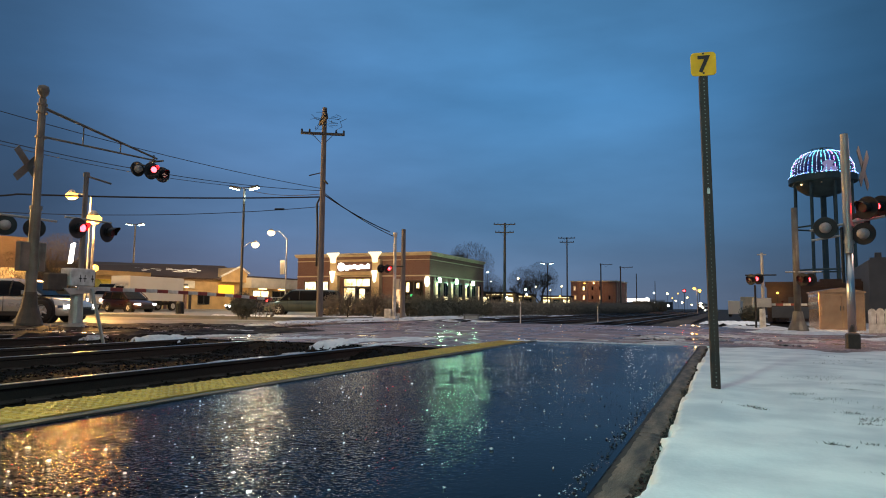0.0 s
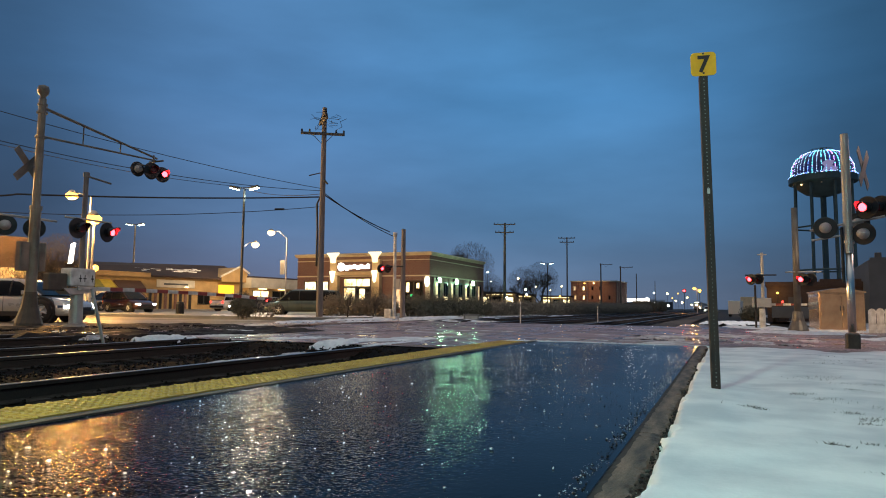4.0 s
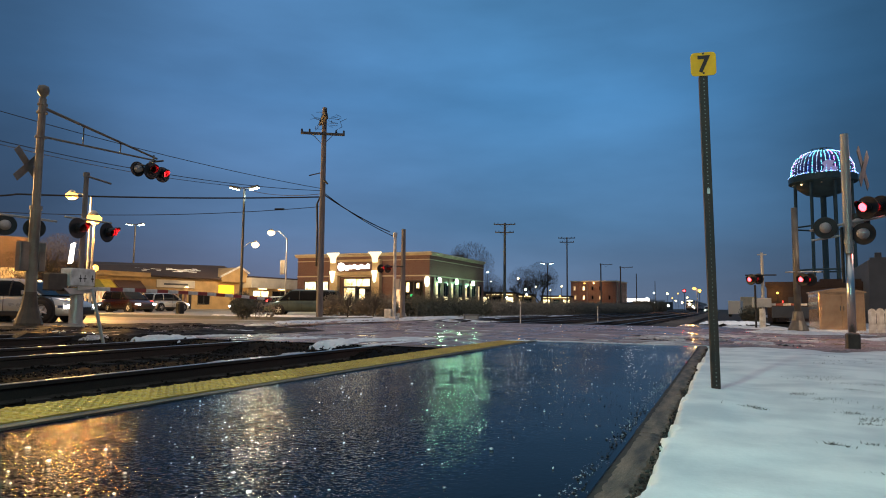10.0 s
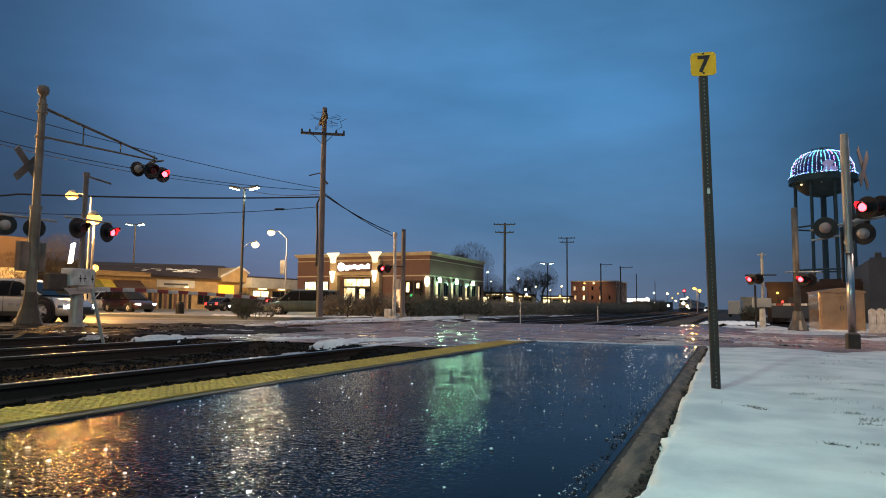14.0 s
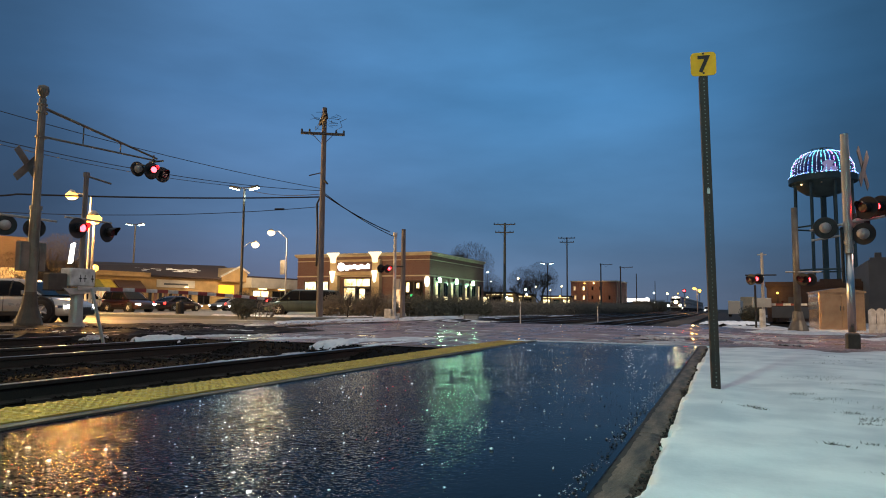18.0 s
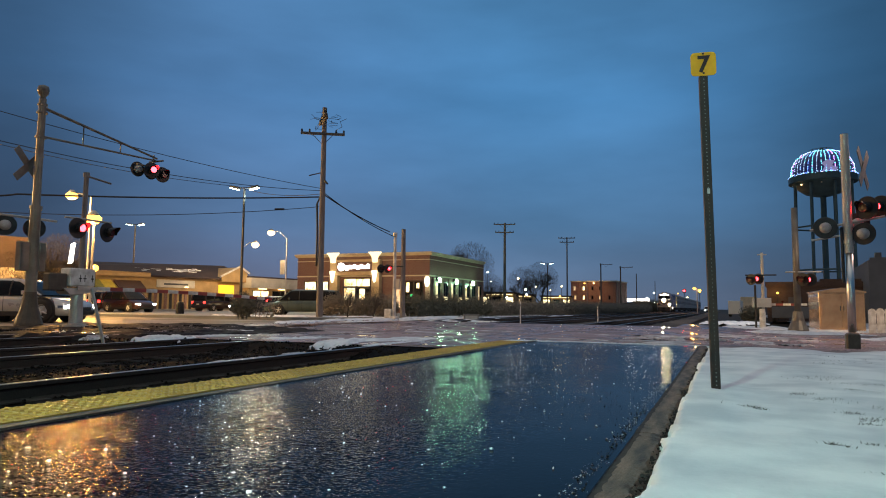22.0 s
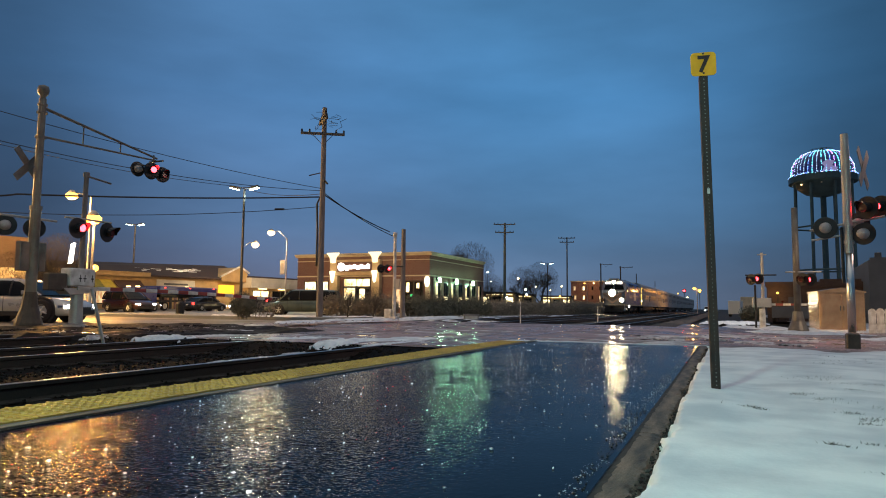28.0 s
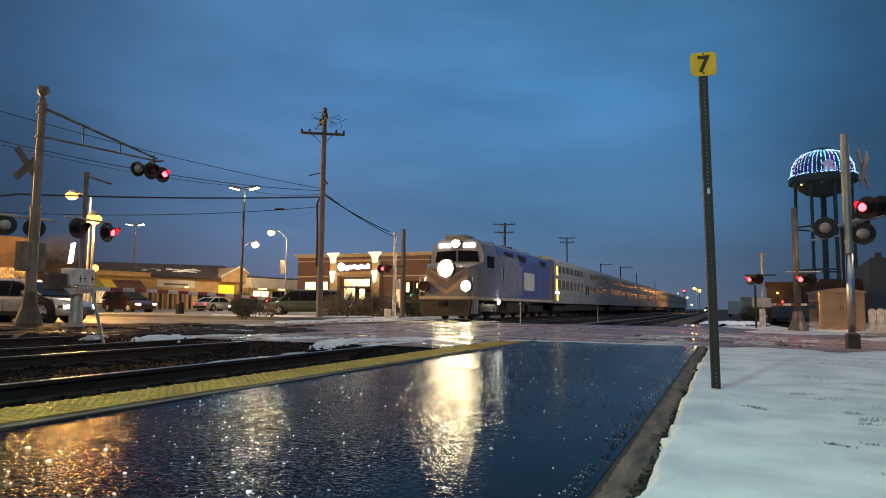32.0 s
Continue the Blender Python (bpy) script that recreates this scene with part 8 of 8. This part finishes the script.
    # side doors, grilles, emblem and roof fans
    for s in (-1, 1):
        for y in (5.0, 6.4, 7.8, 12.4, 14.2):
            part("side_door", B((s * (w + 0.006) - 0.012, y, 1.45, s * (w + 0.006) + 0.012, y + 1.2, 3.3), bevel=0.004), M_LOCOPALE if y < 8 else M_LOCOBLUE, o)
        for y in (5.6, 8.4, 13.6):
            part("grille", B((s * (w * 0.93) - 0.09, y, 3.55, s * (w * 0.93) + 0.11, y + 1.5, 3.98), bevel=0.02), M_BLACK, o, "dark intake grille")
        part("emblem", B((s * (w + 0.016) - 0.006, 9.4, 1.80, s * (w + 0.016) + 0.006, 11.9, 2.95)), M_TRUCKWHITE, o, "pale plain emblem panel")
    for y in (6.2, 8.6, 11.6, 14.0):
        part("roof_fan", R(((0, y, 4.44), (0, y, 4.62), 0.62, 0.58), n=18), M_LOCOGREY, o)
    part("exhaust", B((-0.35, 10.2, 4.44, 0.35, 10.8, 4.72), bevel=0.03), M_UNDER, o)
    return o


def build_coach():
    o = thing("coach", "bilevel stainless steel gallery coach with small windows", "railway coach", pose(-13.5, 420, -0.2), "coaches of the train")
    L, w = 25.6, 1.54
    sec = [(-w, 1.05), (w, 1.05), (w, 4.1), (w * 0.94, 4.34), (w * 0.80, 4.54), (w * 0.5, 4.66), (-w * 0.5, 4.66), (-w * 0.80, 4.54), (-w * 0.94, 4.34), (-w, 4.1)]
    part("body", prism(sec, 0.0, L, "xz"), M_STAINLESS, o, "ribbed stainless body")
    for s in (-1, 1):
        ribs = bmesh.new()
        for k in range(7):
            z = 1.18 + k * 0.11
            add_box(ribs, min(s * w, s * (w + 0.018)), 0.1, z, max(s * w, s * (w + 0.018)), L - 0.1, z + 0.05)
        for k in range(3):
            z = 3.02 + k * 0.10
            add_box(ribs, min(s * w, s * (w + 0.018)), 0.1, z, max(s * w, s * (w + 0.018)), L - 0.1, z + 0.045)
        part("rib_band", ribs, M_STAINLESS, o)
        for i in range(16):
            y = 1.2 + i * 1.46
            if 11.4 < y < 14.0:
                continue
            part("window", B((s * (w + 0.002) - 0.012, y, 2.15, s * (w + 0.002) + 0.012, y + 1.0, 2.85)), M_COACHGLASS, o)
            part("window", B((s * (w + 0.002) - 0.012, y, 3.45, s * (w + 0.002) + 0.012, y + 1.0, 3.95)), M_COACHGLASS, o)
        d = part("door", B((s * (w + 0.003) - 0.02, 11.9, 1.1, s * (w + 0.003) + 0.02, 13.8, 3.0)), M_STAINLESS, o, "sliding centre door")
        for y in (12.15, 13.05):
            part("pane", B((s * (w + 0.026) - 0.006, y, 1.9, s * (w + 0.026) + 0.006, y + 0.5, 2.8)), M_GLASS, d)
    part("end_door", B((-0.5, -0.06, 1.1, 0.5, -0.004, 3.3)), M_LOCOGREY, o)
    part("underframe", B((-1.3, 5.0, 0.45, 1.3, 20.5, 1.04), bevel=0.05), M_UNDER, o)
    bogie(o, 3.1, 2)
    bogie(o, L - 3.1, 2)
    return o


loco = build_locomotive()
coaches = [build_coach()]
for _ in range(6):
    coaches.append(copy_thing(coaches[0], pose(-13.5, 420, -0.2)))

# the leading coach has its vestibule lamps lit
for z0, z1, y0 in ((1.9, 2.9, 0.5), (3.2, 3.9, 0.6), (1.25, 1.7, 0.7)):
    part("vestibule_window", B((1.545, y0, z0, 1.565, y0 + 0.55, z1)), G_VESTIBULE, coaches[0], "yellow lit vestibule window")
for k in range(3):
    part("marker_lamp", R(((1.54, 0.45 + 0.45 * k, 1.85), (1.60, 0.45 + 0.45 * k, 1.85), 0.10), n=10), G_BOARD, coaches[0], "small lit lamp")

# ---- traffic on the street ----
LANE_L, LANE_R = -51.8, -48.2
TRAFFIC = []


def passing(t_mid, way, colour, kind, label, speed=6.4):
    """A car that passes the gap between the lot shrubs at t_mid; way -1 or +1 along the street."""
    x, y_mid = (LANE_L, 53.3) if way < 0 else (LANE_R, 49.6)
    o = car("passing_car", label, colour, pose(x, y_mid, -0.2, 0, 0, 0 if way > 0 else 180), kind, True, "passing cars")
    TRAFFIC.append((o, [(t, pose(x, y_mid + way * speed * (t - t_mid), -0.2, 0, 0, 0 if way > 0 else 180)) for t in (0.0, 16.0, 32.0)]))


for row in ((1.3, -1, WHITE_P, "sedan", "white sedan driving along the shop street"), (2.4, -1, BROWN_P, "suv", "bronze utility car driving along the shop street"),
            (5.3, -1, SILVER_P, "suv", "silver utility car driving along the shop street"), (7.6, -1, BLACK_P, "sedan", "black sedan with headlamps on the shop street"),
            (8.65, -1, GREY_P, "sedan", "slate sedan with headlamps on the shop street"), (12.3, -1, WHITE_P, "van", "white van driving along the shop street"),
            (18.9, -1, GREY_P, "sedan", "slate sedan with headlamps on the shop street"), (23.6, -1, SILVER_P, "sedan", "silver sedan with headlamps on the shop street"),
            (3.0, 1, WHITE_P, "pickup", "white pickup driving along the shop street"), (10.5, 1, WHITE_P, "suv", "white utility car driving along the shop street"),
            (12.05, 1, RED_P, "sedan", "dark red sedan driving along the shop street"), (13.2, 1, BLACK_P, "sedan", "black sedan driving along the shop street"),
            (16.75, 1, SILVER_P, "sedan", "silver sedan driving along the shop street"), (18.25, 1, RED_P, "sedan", "dark red sedan driving along the shop street"),
            (19.85, 1, WHITE_P, "suv", "white utility car driving along the shop street"), (21.45, 1, RED_P, "van", "dark red van driving along the shop street"),
            (23.35, 1, RED_P, "suv", "dark red utility car driving along the shop street"), (25.8, 1, WHITE_P, "sedan", "white sedan driving along the shop street"),
            (27.7, 1, BLACK_P, "sedan", "black sedan driving along the shop street"), (29.05, 1, BROWN_P, "sedan", "bronze sedan driving along the shop street"), (31.45, 1, SILVER_P, "sedan", "silver sedan driving along the shop street")):
    passing(*row)
truck = box_truck("plain white box truck driving along the shop street", pose(LANE_L, 44.4, -0.2, 0, 0, 180))
TRAFFIC.append((truck, [(t, pose(LANE_L, y, -0.2, 0, 0, 180)) for t, y in ((0.0, 44.4), (1.0, 41.2), (2.0, 37.4), (3.0, 31.5), (32.0, -160.0))]))
hauler = semi_truck("dark blue trailer truck with red marker lamps", pose(LANE_L, 53.0, -0.2, 0, 0, 180))
TRAFFIC.append((hauler, [(t, pose(LANE_L, 48.9 - 6.9 * (t - 27.85), -0.2, 0, 0, 180)) for t in (0.0, 16.0, 32.0)]))

# ---- what moves ----
TRAIN_ROWS = ((0.0, 409.0), (4.0, 357.0), (7.0, 319.0), (10.0, 284.0), (13.0, 252.0), (16.5, 218.0), (20.0, 184.5), (22.0, 164.0), (24.0, 141.5), (25.5, 122.5), (27.5, 95.0), (29.0, 70.6), (30.0, 57.6), (31.0, 44.4), (32.0, 31.6))


def flash_rows(at, switches, lit_first):
    """Poses of a lamp unit that turns its lit side out and in at the given times."""
    lit, rows = lit_first, [(0.0, 0.0 if lit_first else 180.0)]
    for s in switches:
        a, b = (0.0, 180.0) if lit else (180.0, 0.0)
        for k, f in enumerate((0.0, 1 / 3, 2 / 3, 1.0)):
            rows.append((s + k / 30.0, a + (b - a) * f))
        lit = not lit
    rows.append((32.0, rows[-1][1]))
    clean = [r for i, r in enumerate(rows) if i == 0 or frame(r[0]) > frame(rows[i - 1][0])]
    return [(t, at @ pose(0, 0, 0, 0, 0, a)) for t, a in clean]


def motions():
    for k, ob in enumerate([loco, *coaches]):
        back = 0.0 if k == 0 else 17.7 + (k - 1) * 26.3
        walk(ob, [(t, pose(-13.5, y + back, -0.2)) for t, y in TRAIN_ROWS])
    for ob, rows in TRAFFIC:
        walk(ob, rows)
    red = [0.25 + 0.6048 * k for k in range(60) if 0.25 + 0.6048 * k < 31.85]
    amber = [0.25 + 0.5 * k for k in range(64) if 0.25 + 0.5 * k < 31.85]
    ditch = [0.5 + k for k in range(32) if 0.5 + k < 31.85]
    plan = {"A": (red, True), "B": (red, False), "Y": (amber, True), "P": (ditch, False), "Q": (ditch, True)}
    for ob, at, phase in FLASHERS:
        switches, first = plan[phase]
        walk(ob, flash_rows(at, switches, first))


motions()
